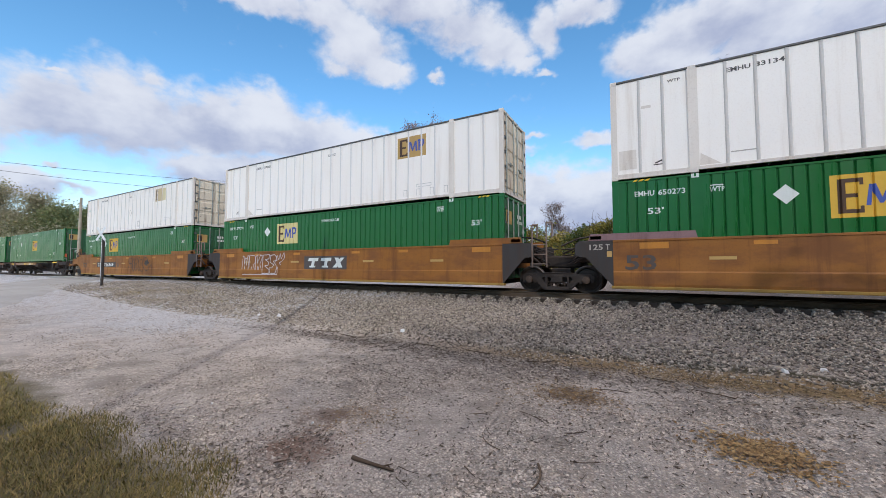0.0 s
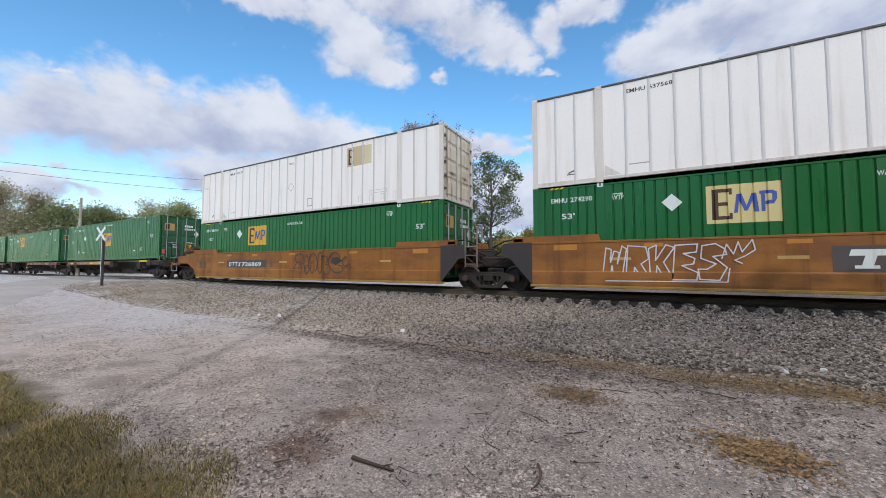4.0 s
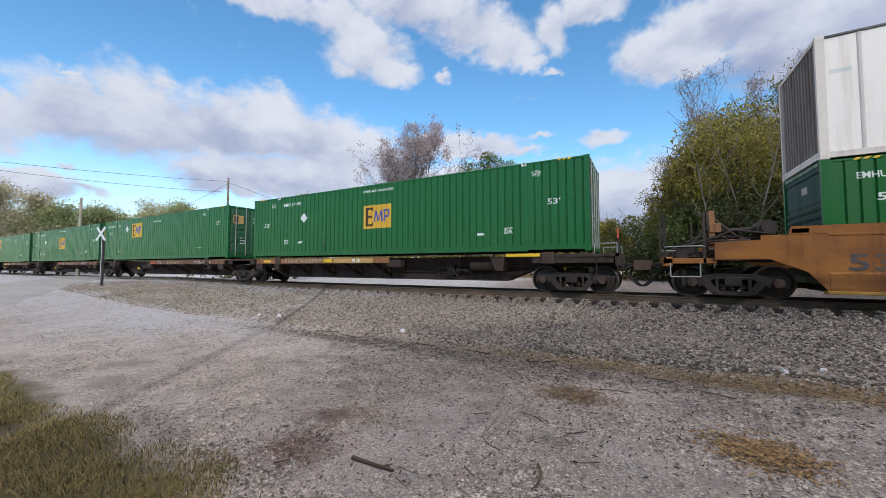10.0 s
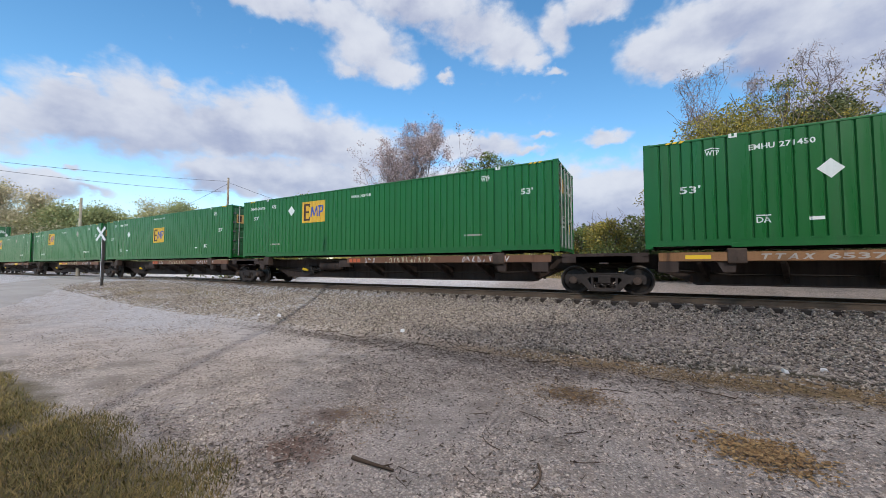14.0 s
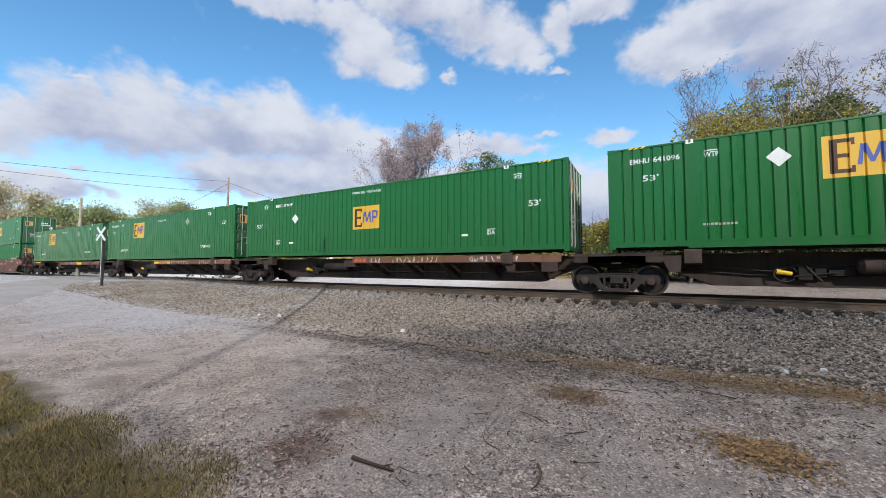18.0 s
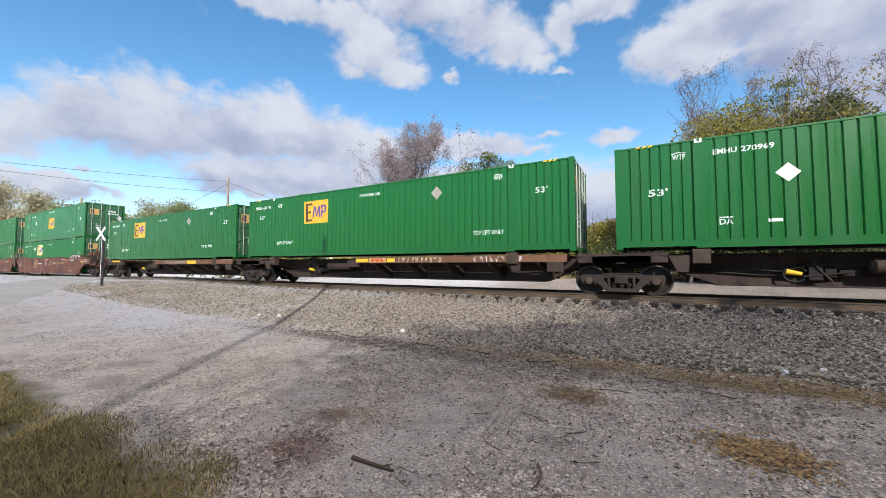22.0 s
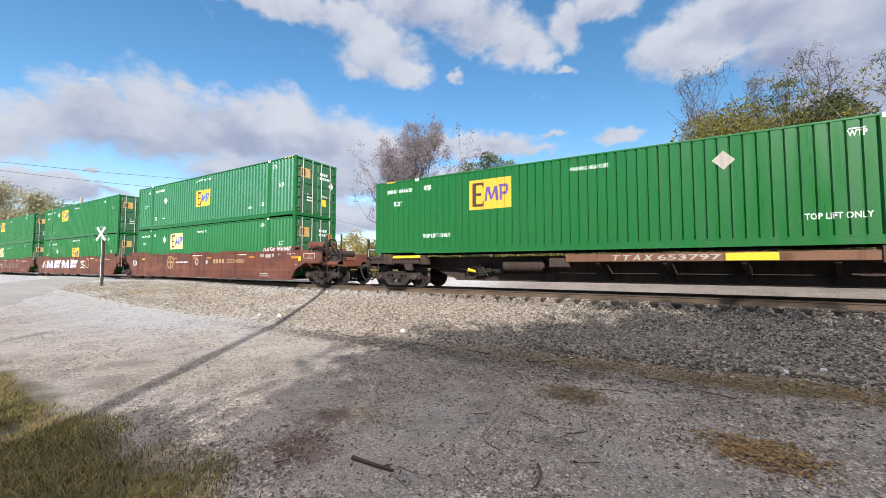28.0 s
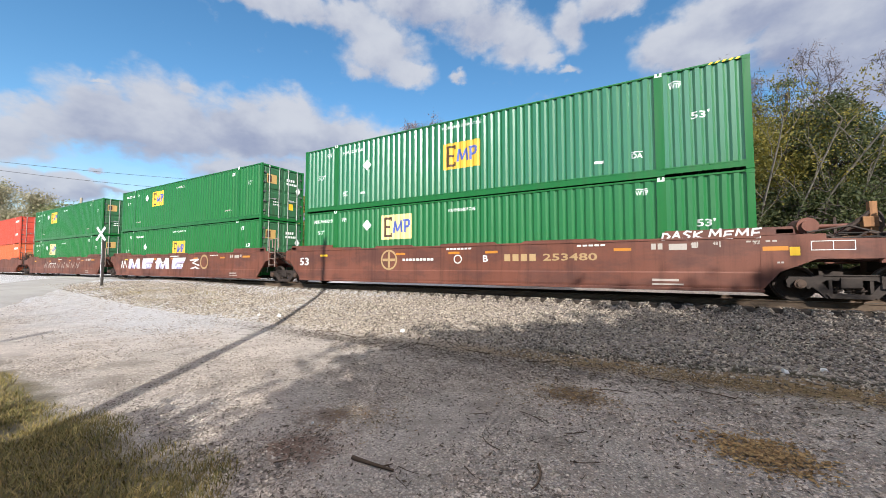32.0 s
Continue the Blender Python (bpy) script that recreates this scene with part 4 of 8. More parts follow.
SIDE_Z = (0.235, 2.835)


def wall_shape(profile, flip):
    """The side between its rails, cut out of the profile, 45 mm thick."""
    sh = Shape()
    pts = [p for p in profile if 0.15 < p[0] < LONG - 0.15]
    s = -1 if flip else 1
    z0, z1 = (0.165 if profile is PANELLED else SIDE_Z[0]), SIDE_Z[1]
    n = len(pts)
    v = []
    for x, y in pts:
        v += [(x, s * y, z0), (x, s * y, z1)]
    sh.add(v, [(2 * i, 2 * i + 2, 2 * i + 3, 2 * i + 1) for i in range(n - 1)])
    inner = s * (-HALF + 0.075)
    sh.box(0.15, LONG - 0.15, min(inner, inner + s * 0.01), max(inner, inner + s * 0.01), z0, z1)
    return sh


def ribbed_end_shape():
    """A plain end sheet with level pressed ribs across its middle."""
    pts = [(0.045, 0.20), (0.045, 0.46), (0.02, 0.49), (0.02, 0.54), (0.045, 0.57), (0.045, 1.02)]
    for i in range(5):
        z = 1.04 + i * 0.19
        pts += [(0.02, z + 0.02), (0.012, z + 0.085), (0.055, z + 0.10), (0.055, z + 0.15)]
    pts += [(0.045, 2.0), (0.045, 2.66), (0.02, 2.69), (0.02, 2.84)]
    v = []
    for x, z in pts:
        v += [(x, -HALF + 0.14, z), (x, HALF - 0.14, z)]
    sh = Shape().add(v, [(2 * i, 2 * i + 2, 2 * i + 3, 2 * i + 1) for i in range(len(pts) - 1)])
    return sh.box(0.08, 0.1, -HALF + 0.14, HALF - 0.14, 0.2, 2.84)


def end_wall_shape():
    sh = Shape()
    n = 12
    w = 2 * (HALF - 0.14) / n
    pts = []
    for i in range(n):
        y = -HALF + 0.14 + i * w
        pts += [(0.02, y), (0.02, y + w * 0.5), (0.06, y + w * 0.6), (0.06, y + w * 0.9)]
    v = []
    for x, y in pts:
        v += [(x, y, 0.2), (x, y, 2.84)]
    sh.add(v, [(2 * i, 2 * i + 2, 2 * i + 3, 2 * i + 1) for i in range(len(pts) - 1)])
    return sh.box(0.08, 0.1, -HALF + 0.14, HALF - 0.14, 0.2, 2.84)


def door_shape(s):
    sh = Shape()
    y0, y1 = (0.006, HALF - 0.15) if s > 0 else (-HALF + 0.15, -0.006)
    x = LONG - 0.05
    sh.box(x - 0.03, x, y0, y1, 0.2, 2.8)
    for z0, z1 in ((0.26, 0.80), (0.92, 1.50), (1.62, 2.16), (2.28, 2.74)):
        sh.prism([(x, y0 + 0.05, z0), (x, y1 - 0.05, z0), (x, y1 - 0.05, z1), (x, y0 + 0.05, z1)],
                 [(x + 0.028, y0 + 0.09, z0 + 0.04), (x + 0.028, y1 - 0.09, z0 + 0.04), (x + 0.028, y1 - 0.09, z1 - 0.04), (x + 0.028, y0 + 0.09, z1 - 0.04)])
    return sh


def floor_shape():
    """The floor with its cross bearers."""
    sh = Shape().box(0.1, LONG - 0.1, -HALF + 0.08, HALF - 0.08, 0.13, 0.2)
    for i in range(40):
        x = 0.3 + i * (LONG - 0.6) / 39
        sh.box(x - 0.03, x + 0.03, -HALF + 0.09, HALF - 0.09, 0.035, 0.13)
    return sh


def container(label, skin, trim, door_mat, white=False, group="green containers", rib_mat=None, ribs=None):
    """A 53-foot container; its own space starts at its left end, on the centre line, at its foot."""
    c = thing("shipping_container", label, "shipping container", group)
    k = skin.name
    prof = PANELLED if white else ribs or RIBBED
    kk = k + ("p" if white else "r" if prof is RIBBED else "n")
    for f in (False, True):
        part("side_wall", shared("side_wall" + kk + str(f), lambda: wall_shape(prof, f), skin), skin, c)
        s = 1 if f else -1
        y0, y1 = sorted((s * HALF, s * (HALF - 0.09)))

        def lower():
            e, m, w = (0.035, 0.09, 0.17) if white else (0.07, 0.03, 0.24)
            sh = Shape().prism_y([(0.15, e), (1.85, e), (2.05, m), (LONG - 2.05, m), (LONG - 1.85, e), (LONG - 0.15, e), (LONG - 0.15, w), (0.15, w)], y0, y1)
            yy = sorted((s * (HALF + 0.006), s * (HALF - 0.02)))
            return sh.box(0.16, LONG - 0.16, yy[0], yy[1], w - 0.035, w - 0.008)
        part("bottom_rail", shared("bottom_rail" + kk + str(f), lower, trim), trim, c)
        part("top_rail", shared("top_rail" + kk + str(f), lambda: Shape().box(0.15, LONG - 0.15, y0, y1, 2.835, 2.895, 0.012), SEAM if white else trim), SEAM if white else trim, c)
        for x in (0.0, LONG - 0.16):
            part("corner_post", shared("corner_post" + k + str(f) + str(x > 1), lambda: Shape().prism_z([(x, y0), (x + 0.16, y0), (x + 0.16, y1 - s * 0.0), (x, y1)], 0.11, 2.80), trim), trim, c)
            for z in (0.0, HIGH - 0.118):
                part("corner_casting", shared("corner_casting" + k + str(f) + str(x > 1) + str(z > 1), lambda: Shape().box(x - 0.004, x + 0.164, y0 - 0.004, y1 + 0.004, z, z + 0.118, 0.012).box(x + 0.05, x + 0.11, s * (HALF + 0.001) - 0.005, s * (HALF + 0.001) + 0.005, z + 0.03, z + 0.09), trim), trim, c)
        if white:
            for x in rib_places():
                part("rib", shared("rib%d" % s + rib_mat.name, lambda: Shape().prism_z([(-0.040, s * (HALF - 0.031)), (-0.032, s * (HALF - 0.020)), (-0.016, s * (HALF - 0.012)), (0.016, s * (HALF - 0.012)), (0.032, s * (HALF - 0.020)), (0.040, s * (HALF - 0.031))], 0.165, 2.835), rib_mat), rib_mat, c, at=pose(x, 0, 0))
        for x in POSTS:
            part("lift_post", shared("lift_post" + k + str(f) + str(x > 5), lambda: Shape().box(x - 0.112, x + 0.112, s * HALF - 0.075 if s > 0 else s * HALF - 0.004, s * HALF + 0.004 if s > 0 else s * HALF + 0.075, 0.166 if white else 0.236, 2.833), trim), WHITE_RIB if white else trim, c)
            for z in (0.02, HIGH - 0.118):
                part("lift_casting", shared("lift_casting" + k + str(f) + str(x > 5) + str(z > 1), lambda: Shape().box(x - 0.09, x + 0.09, s * (HALF - 0.04) - 0.048, s * (HALF - 0.04) + 0.048, z, z + 0.118, 0.008), trim), trim, c)
            if not f and not white:
                part("casting_mark", drape(rect(x - 0.085, x - 0.025, HIGH - 0.115, HIGH - 0.005) + rect(x + 0.025, x + 0.085, HIGH - 0.115, HIGH - 0.005) + rect(x - 0.025, x + 0.025, HIGH - 0.115, HIGH - 0.085), [(0, -HALF - 0.012)], 0.0), DECAL, c, "white painted casting")

    def top():
        sh = Shape().box(0.1, LONG - 0.1, -HALF + 0.05, HALF - 0.05, 2.80, 2.86)
        for i in range(26):
            x = 0.4 + i * (LONG - 0.9) / 25
            sh.box(x, x + 0.25, -HALF + 0.1, HALF - 0.1, 2.86, 2.875)
        return sh
    part("roof", shared("roof" + kk, top, skin), skin, c)
    part("floor_frame", shared("floor_frame", floor_shape, UNDER), UNDER, c)
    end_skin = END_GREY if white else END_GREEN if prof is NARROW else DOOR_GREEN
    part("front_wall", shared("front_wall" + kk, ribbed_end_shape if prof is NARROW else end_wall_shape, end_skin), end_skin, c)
    if prof is NARROW:
        for y0, y1, z0, z1 in ((-0.32, 0.06, 2.30, 2.48), (-0.36, -0.02, 0.66, 0.86)):
            part("end_mark", Shape().box(0.040, 0.0455, y0, y1, z0, z1), DECAL_DIM, c, "dull mark on the end wall")
        for i in range(6):
            x = (0.52, LONG - 0.94)[i // 3] + (i % 3) * 0.15
            part("corner_stripe", drape([[(x, 2.838), (x + 0.09, 2.838), (x + 0.15, 2.893), (x + 0.06, 2.893)]], [(0, -HALF)], 0.004), REFLECT_Y, c, "yellow warning stripe")
    part("front_sill", shared("front_sill" + k, lambda: Shape().box(0.0, 0.09, -HALF + 0.14, HALF - 0.14, 0.04, 0.2), trim), trim, c)
    part("front_header", shared("front_header" + k, lambda: Shape().box(0.0, 0.09, -HALF + 0.14, HALF - 0.14, 2.8, 2.89), trim), trim, c)
    part("door_sill", shared("door_sill" + k, lambda: Shape().box(LONG - 0.1, LONG - 0.01, -HALF + 0.14, HALF - 0.14, 0.04, 0.19), trim), trim, c)
    part("door_header", shared("door_header" + k, lambda: Shape().box(LONG - 0.1, LONG - 0.01, -HALF + 0.14, HALF - 0.14, 2.81, 2.89), trim), trim, c)
    for s in (-1, 1):
        d = part("door", shared("door" + door_mat.name + str(s), lambda: door_shape(s), door_mat), door_mat, c, "dull dirty cargo door")
        for y in ((0.28, 0.86) if not white else (0.20, 0.98)):
            part("lock_rod", shared("lock_rod" + str(s * y), lambda: Shape().rod((LONG + 0.0, s * y, 0.14), (LONG + 0.0, s * y, 2.86), 0.026, n=8).box(LONG - 0.03, LONG + 0.02, s * y - 0.035, s * y + 0.035, 0.16, 0.24).box(LONG - 0.03, LONG + 0.02, s * y - 0.035, s * y + 0.035, 2.74, 2.82), STEEL), STEEL, d, "galvanised locking rod")
        part("door_handle", shared("door_handle" + str(s), lambda: Shape().rod((LONG + 0.01, s * 0.28, 1.15), (LONG + 0.01, s * 0.82, 1.12), 0.015, n=6).box(LONG - 0.02, LONG + 0.02, s * 0.55 - 0.05, s * 0.55 + 0.05, 1.08, 1.18), STEEL), STEEL, d)
        for i in range(5):
            z = 0.42 + i * 0.5
            part("hinge", shared("hinge%d%d" % (s, i), lambda: Shape().box(LONG - 0.03, LONG + 0.012, min(s * 1.05, s * 1.19), max(s * 1.05, s * 1.19), z, z + 0.075), SEAM), SEAM if white else door_mat, d)
    return c


def decal(c, name, polys, mat, profile, label="", lift=0.003):
    return part(name, drape(polys, profile, lift), mat, c, label)


def end_decals(c, white=False):
    """Marks on the doors: a small yellow plate and white tables of figures."""
    def flat(polys):
        sh = Shape()
        for p in polys:
            sh.add([(LONG + 0.0235 - 0.045, a, b) for a, b in p], [tuple(range(len(p)))])
        return sh
    if white:
        return
    part("door_plate", flat(rect(-1.0, -0.42, 1.93, 2.40)), OCHRE, c, "faded yellow door plate")
    part("door_plate_mark", Shape().add([(LONG - 0.0195, a, b) for a, b in rect(-0.95, -0.72, 1.99, 2.34)[0]], [(0, 1, 2, 3)]), BROWN_INK, c)
    for bar in bars(4, 0.18, 0.72, 2.22, 2.36) + bars(6, 0.18, 0.86, 2.02, 2.14) + bars(3, 0.30, 0.72, 1.10, 1.2) + bars(4, -0.6, -0.2, 0.95, 1.02) + bars(4, -0.6, -0.2, 0.80, 0.87):
        part("door_figure", flat([bar]), DECAL, c, "white figure on the door")
    part("door_warning", flat(rect(0.28, 0.62, 0.66, 1.0) ), REFLECT_Y, c, "yellow warning plate")
    part("door_diamond", flat([[(0.92, 1.55), (1.10, 1.78), (0.92, 2.0), (0.76, 1.78)]]), DECAL, c, "white diamond placard")


def logo(c, x0, x1, z0, z1, panel, dark, blue, profile, faded=False):
    """A yellow panel with a dark comb-like block and blue angular shapes."""
    w, h = x1 - x0, z1 - z0
    px = lambda pts: [[(x0 + a * w, z0 + b * h) for a, b in p] for p in pts]
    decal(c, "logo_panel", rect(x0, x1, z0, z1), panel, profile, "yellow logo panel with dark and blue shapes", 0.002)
    decal(c, "logo_block", px([rect(.08, .17, .10, .90)[0], rect(.17, .36, .10, .19)[0], rect(.32, .36, .19, .26)[0], rect(.17, .36, .81, .90)[0], rect(.32, .36, .74, .81)[0], rect(.17, .30, .46, .55)[0]]), dark, profile, "", 0.004)
    if not faded:
        zig = [[(.38, .26), (.43, .26), (.47, .74), (.42, .74)], [(.42, .74), (.49, .74), (.56, .36), (.52, .30)], [(.52, .30), (.56, .30), (.68, .74), (.62, .74)], [(.62, .74), (.68, .74), (.71, .26), (.65, .26)]]
        hook = [[(.74, .26), (.79, .26), (.79, .78), (.74, .78)], [(.72, .70), (.90, .70), (.90, .78), (.72, .78)], [(.88, .50), (.94, .55), (.94, .73), (.88, .78)], [(.79, .44), (.90, .44), (.93, .54), (.79, .52)]]
        decal(c, "logo_shape", px(zig), blue, profile, "", 0.0045)
        decal(c, "logo_hook", px(hook), blue, profile, "", 0.005)


def marks(c, kind, digits, p, low=0.0):
    """The white lettering of a green container; heights are over its foot."""
    dec = lambda name, polys, mat=DECAL, label="": decal(c, name, polys, mat, p, label)
    txt = lambda name, body, x0, x1, z0, z1: [dec(name, g) for g in letters(body, x0, x1, z0, z1)]
    if kind == "a":
        txt("owner_code", "EMHU", 2.29, 2.78, 2.42, 2.56)
        txt("number", digits, 2.86, 3.50, 2.42, 2.56)
        txt("size_mark", "53'", 0.82, 1.28, 1.46, 1.66)
        dec("post_mark", word("WTP", 1.40, 1.70, 2.40, 2.54) + stroke([(1.40, 2.56), (1.56, 2.60), (1.70, 2.56)], 0.012))
        decal(c, "diamond", [[(3.73, 2.02), (3.96, 1.78), (3.73, 1.56), (3.49, 1.80)]], DECAL, FLAT, "white diamond placard", 0.004)
        logo(c, 7.36, 8.79, 1.09, 2.05, YELLOW, BROWN_INK, BLUE_INK, p)
        txt("height_warning", "WARNING  HIGH CUBE", 7.30, 8.88, 2.58, 2.69)
        dec("axle_mark", word("DA", 2.38, 2.66, 0.60, 0.75) + rect(2.38, 2.66, 0.77, 0.80))
        dec("plate", rect(3.33, 3.60, 0.62, 0.70))
        dec("axle_mark", word("DA", 13.48, 13.76, 0.62, 0.77) + rect(13.48, 13.76, 0.79, 0.82))
        dec("plate", rect(12.50, 12.75, 0.60, 0.68))
        txt("size_mark", "53'", 14.90, 15.30, 1.48 - low, 1.68 - low)
        dec("post_mark", word("WTP", 14.42, 14.70, 2.40, 2.54) + stroke([(14.42, 2.56), (14.56, 2.60), (14.70, 2.56)], 0.012))
    else:
        txt("owner_code", "EMHU", 0.57, 1.05, 2.41, 2.56)
        txt("number", digits, 1.14, 1.76, 2.41, 2.56)
        txt("size_mark", "53'", 0.87, 1.26, 1.90, 2.08)
        dec("post_mark", word("WTP", 2.28, 2.60, 2.38, 2.52) + rect(2.30, 2.58, 2.54, 2.57))
        if kind == "b":
            decal(c, "diamond", [[(3.75, 2.42), (3.99, 2.17), (3.75, 1.94), (3.51, 2.20)]], DECAL, FLAT, "white diamond placard", 0.004)
            logo(c, 4.50, 5.98, 1.55, 2.53, YELLOW if digits[-1] not in "80" else PALE_YEL, BROWN_INK, BLUE_INK, p)
            dec("notice", bars(9, 2.22, 2.95, 0.60, 0.66), DECAL_DIM)
            dec("notice", bars(9, 12.9, 13.6, 0.60, 0.66), DECAL_DIM)
        else:
            decal(c, "diamond", [[(11.31, 2.50), (11.55, 2.24), (11.31, 2.0), (11.07, 2.26)]], DECAL_DIM, FLAT, "dull silver diamond placard", 0.004)
            logo(c, 4.17, 5.69, 1.50, 2.54, YELLOW, BROWN_INK, PURPLE_INK, p)
            txt("lift_notice", "TOP LIFT ONLY", 2.24, 3.42, 0.60, 0.75)
            txt("lift_notice", "TOP LIFT ONLY", 12.78, 13.90, 0.62, 0.77)
        txt("height_warning", "WARNING HIGH CUBE", 7.55, 8.64, 2.44, 2.56)
        txt("size_mark", "53'", 14.95, 15.35, 1.88 - low, 2.08 - low)
        dec("post_mark", word("WTP", 13.55, 13.87, 2.46, 2.60) + rect(13.57, 13.85, 2.62, 2.65))
    end_decals(c)


def white_marks(c, which):
    p = PANELLED
    dec = lambda name, polys, mat=DARK_INK, label="": decal(c, name, polys, mat, p, label)
    txt = lambda name, body, x0, x1, z0, z1, mat=DARK_INK: [dec(name, g, mat) for g in letters(body, x0, x1, z0, z1)]
    txt("owner_code", "EMHU", 2.71, 3.20, 2.52, 2.64)
    txt("number", {"a": "83134", "b": "637568", "c": "830173"}[which], 3.28, 3.85, 2.52, 2.64)
    if which == "a":
        txt("post_mark", "WTP", 1.42, 1.72, 2.58, 2.66)
        dec("plate", rect(0.78, 1.02, 1.98, 2.06) , WHITE_RIB)
        dec("patch", rect(0.2, 0.64, 0.30, 0.85), WHITE_RIB, "stained repair patch")
        logo(c, 11.75, 13.07, 1.77, 2.60, OCHRE, BROWN_INK, BLUE_INK, p)
    if which == "b":
        logo(c, 11.75, 13.07, 1.77, 2.60, OCHRE, BROWN_INK, BLUE_INK, p)
        txt("capacity", "53/102", 7.88, 8.36, 2.46, 2.56, mat=DARK_INK)
        part("repair", drape(stroke([(12.66, 0.58), (13.30, 0.58), (13.30, 0.68), (12.66, 0.68), (12.66, 0.58)], 0.010), p, 0.006), RIB_GREY, c, "riveted repair panel")
    if which == "c":
        logo(c, 11.38, 12.36, 1.83, 2.66, FADED_TAN, BROWN_INK, BLUE_INK, p, True)
        dec("yellow_patch", rect(12.365, 12.74, 1.84, 2.64), FADED_YEL, "leftover yellow square")
        txt("capacity", "53/102", 7.55, 7.95, 2.44, 2.54, mat=DARK_INK)
        dec("old_placard", stroke([(7.55, 1.35), (7.76, 1.15), (7.97, 1.35), (7.76, 1.55), (7.55, 1.35)], 0.012), DECAL_DIM)
        dec("vent", rect(8.90, 9.25, 0.32, 0.70), DECAL_DIM, "small grey vent panel")
        part("vent_pane", drape(rect(8.94, 9.21, 0.36, 0.66), p, 0.007), WHITE, c, "pale vent cover")
        part("repair", drape(stroke([(12.66, 0.57), (13.55, 0.57), (13.55, 0.68), (12.66, 0.68), (12.66, 0.57)], 0.010), p, 0.006), RIB_GREY, c, "riveted repair panel")
        dec("sticker", rect(0.22, 0.6, 1.98, 2.08), DECAL, "white sticker")
    dec("maker_mark", rect(1.05, 1.28, 0.34, 0.37) + stroke([(1.1, 0.40), (1.25, 0.46)], 0.02), DARK_INK)
    dec("notice", rect(2.75, 3.25, 0.44, 0.47), DECAL_DIM)
    for i in range(4):
        x = 12.0 + 0.6 * i
        dec("patch", stroke([(x + 0.06, 0.26), (x + 0.06, 0.50), (x + 0.20, 0.50), (x + 0.20, 0.26)], 0.010), RIB_GREY)
    # the cream triangle at the post's foot is a gusset
    dec("rust_stain", [[(2.10, 0.20), (2.55, 0.20), (2.12, 0.52)]], WHITE_RIB, "dirty gusset at the post's foot")


# ---- well cars ----
DUSTY = plain("dusty_brown_bar", (0.20, 0.14, 0.115), 0.8, 0.0, 0.3, 14)
CAR_HALF = 1.50


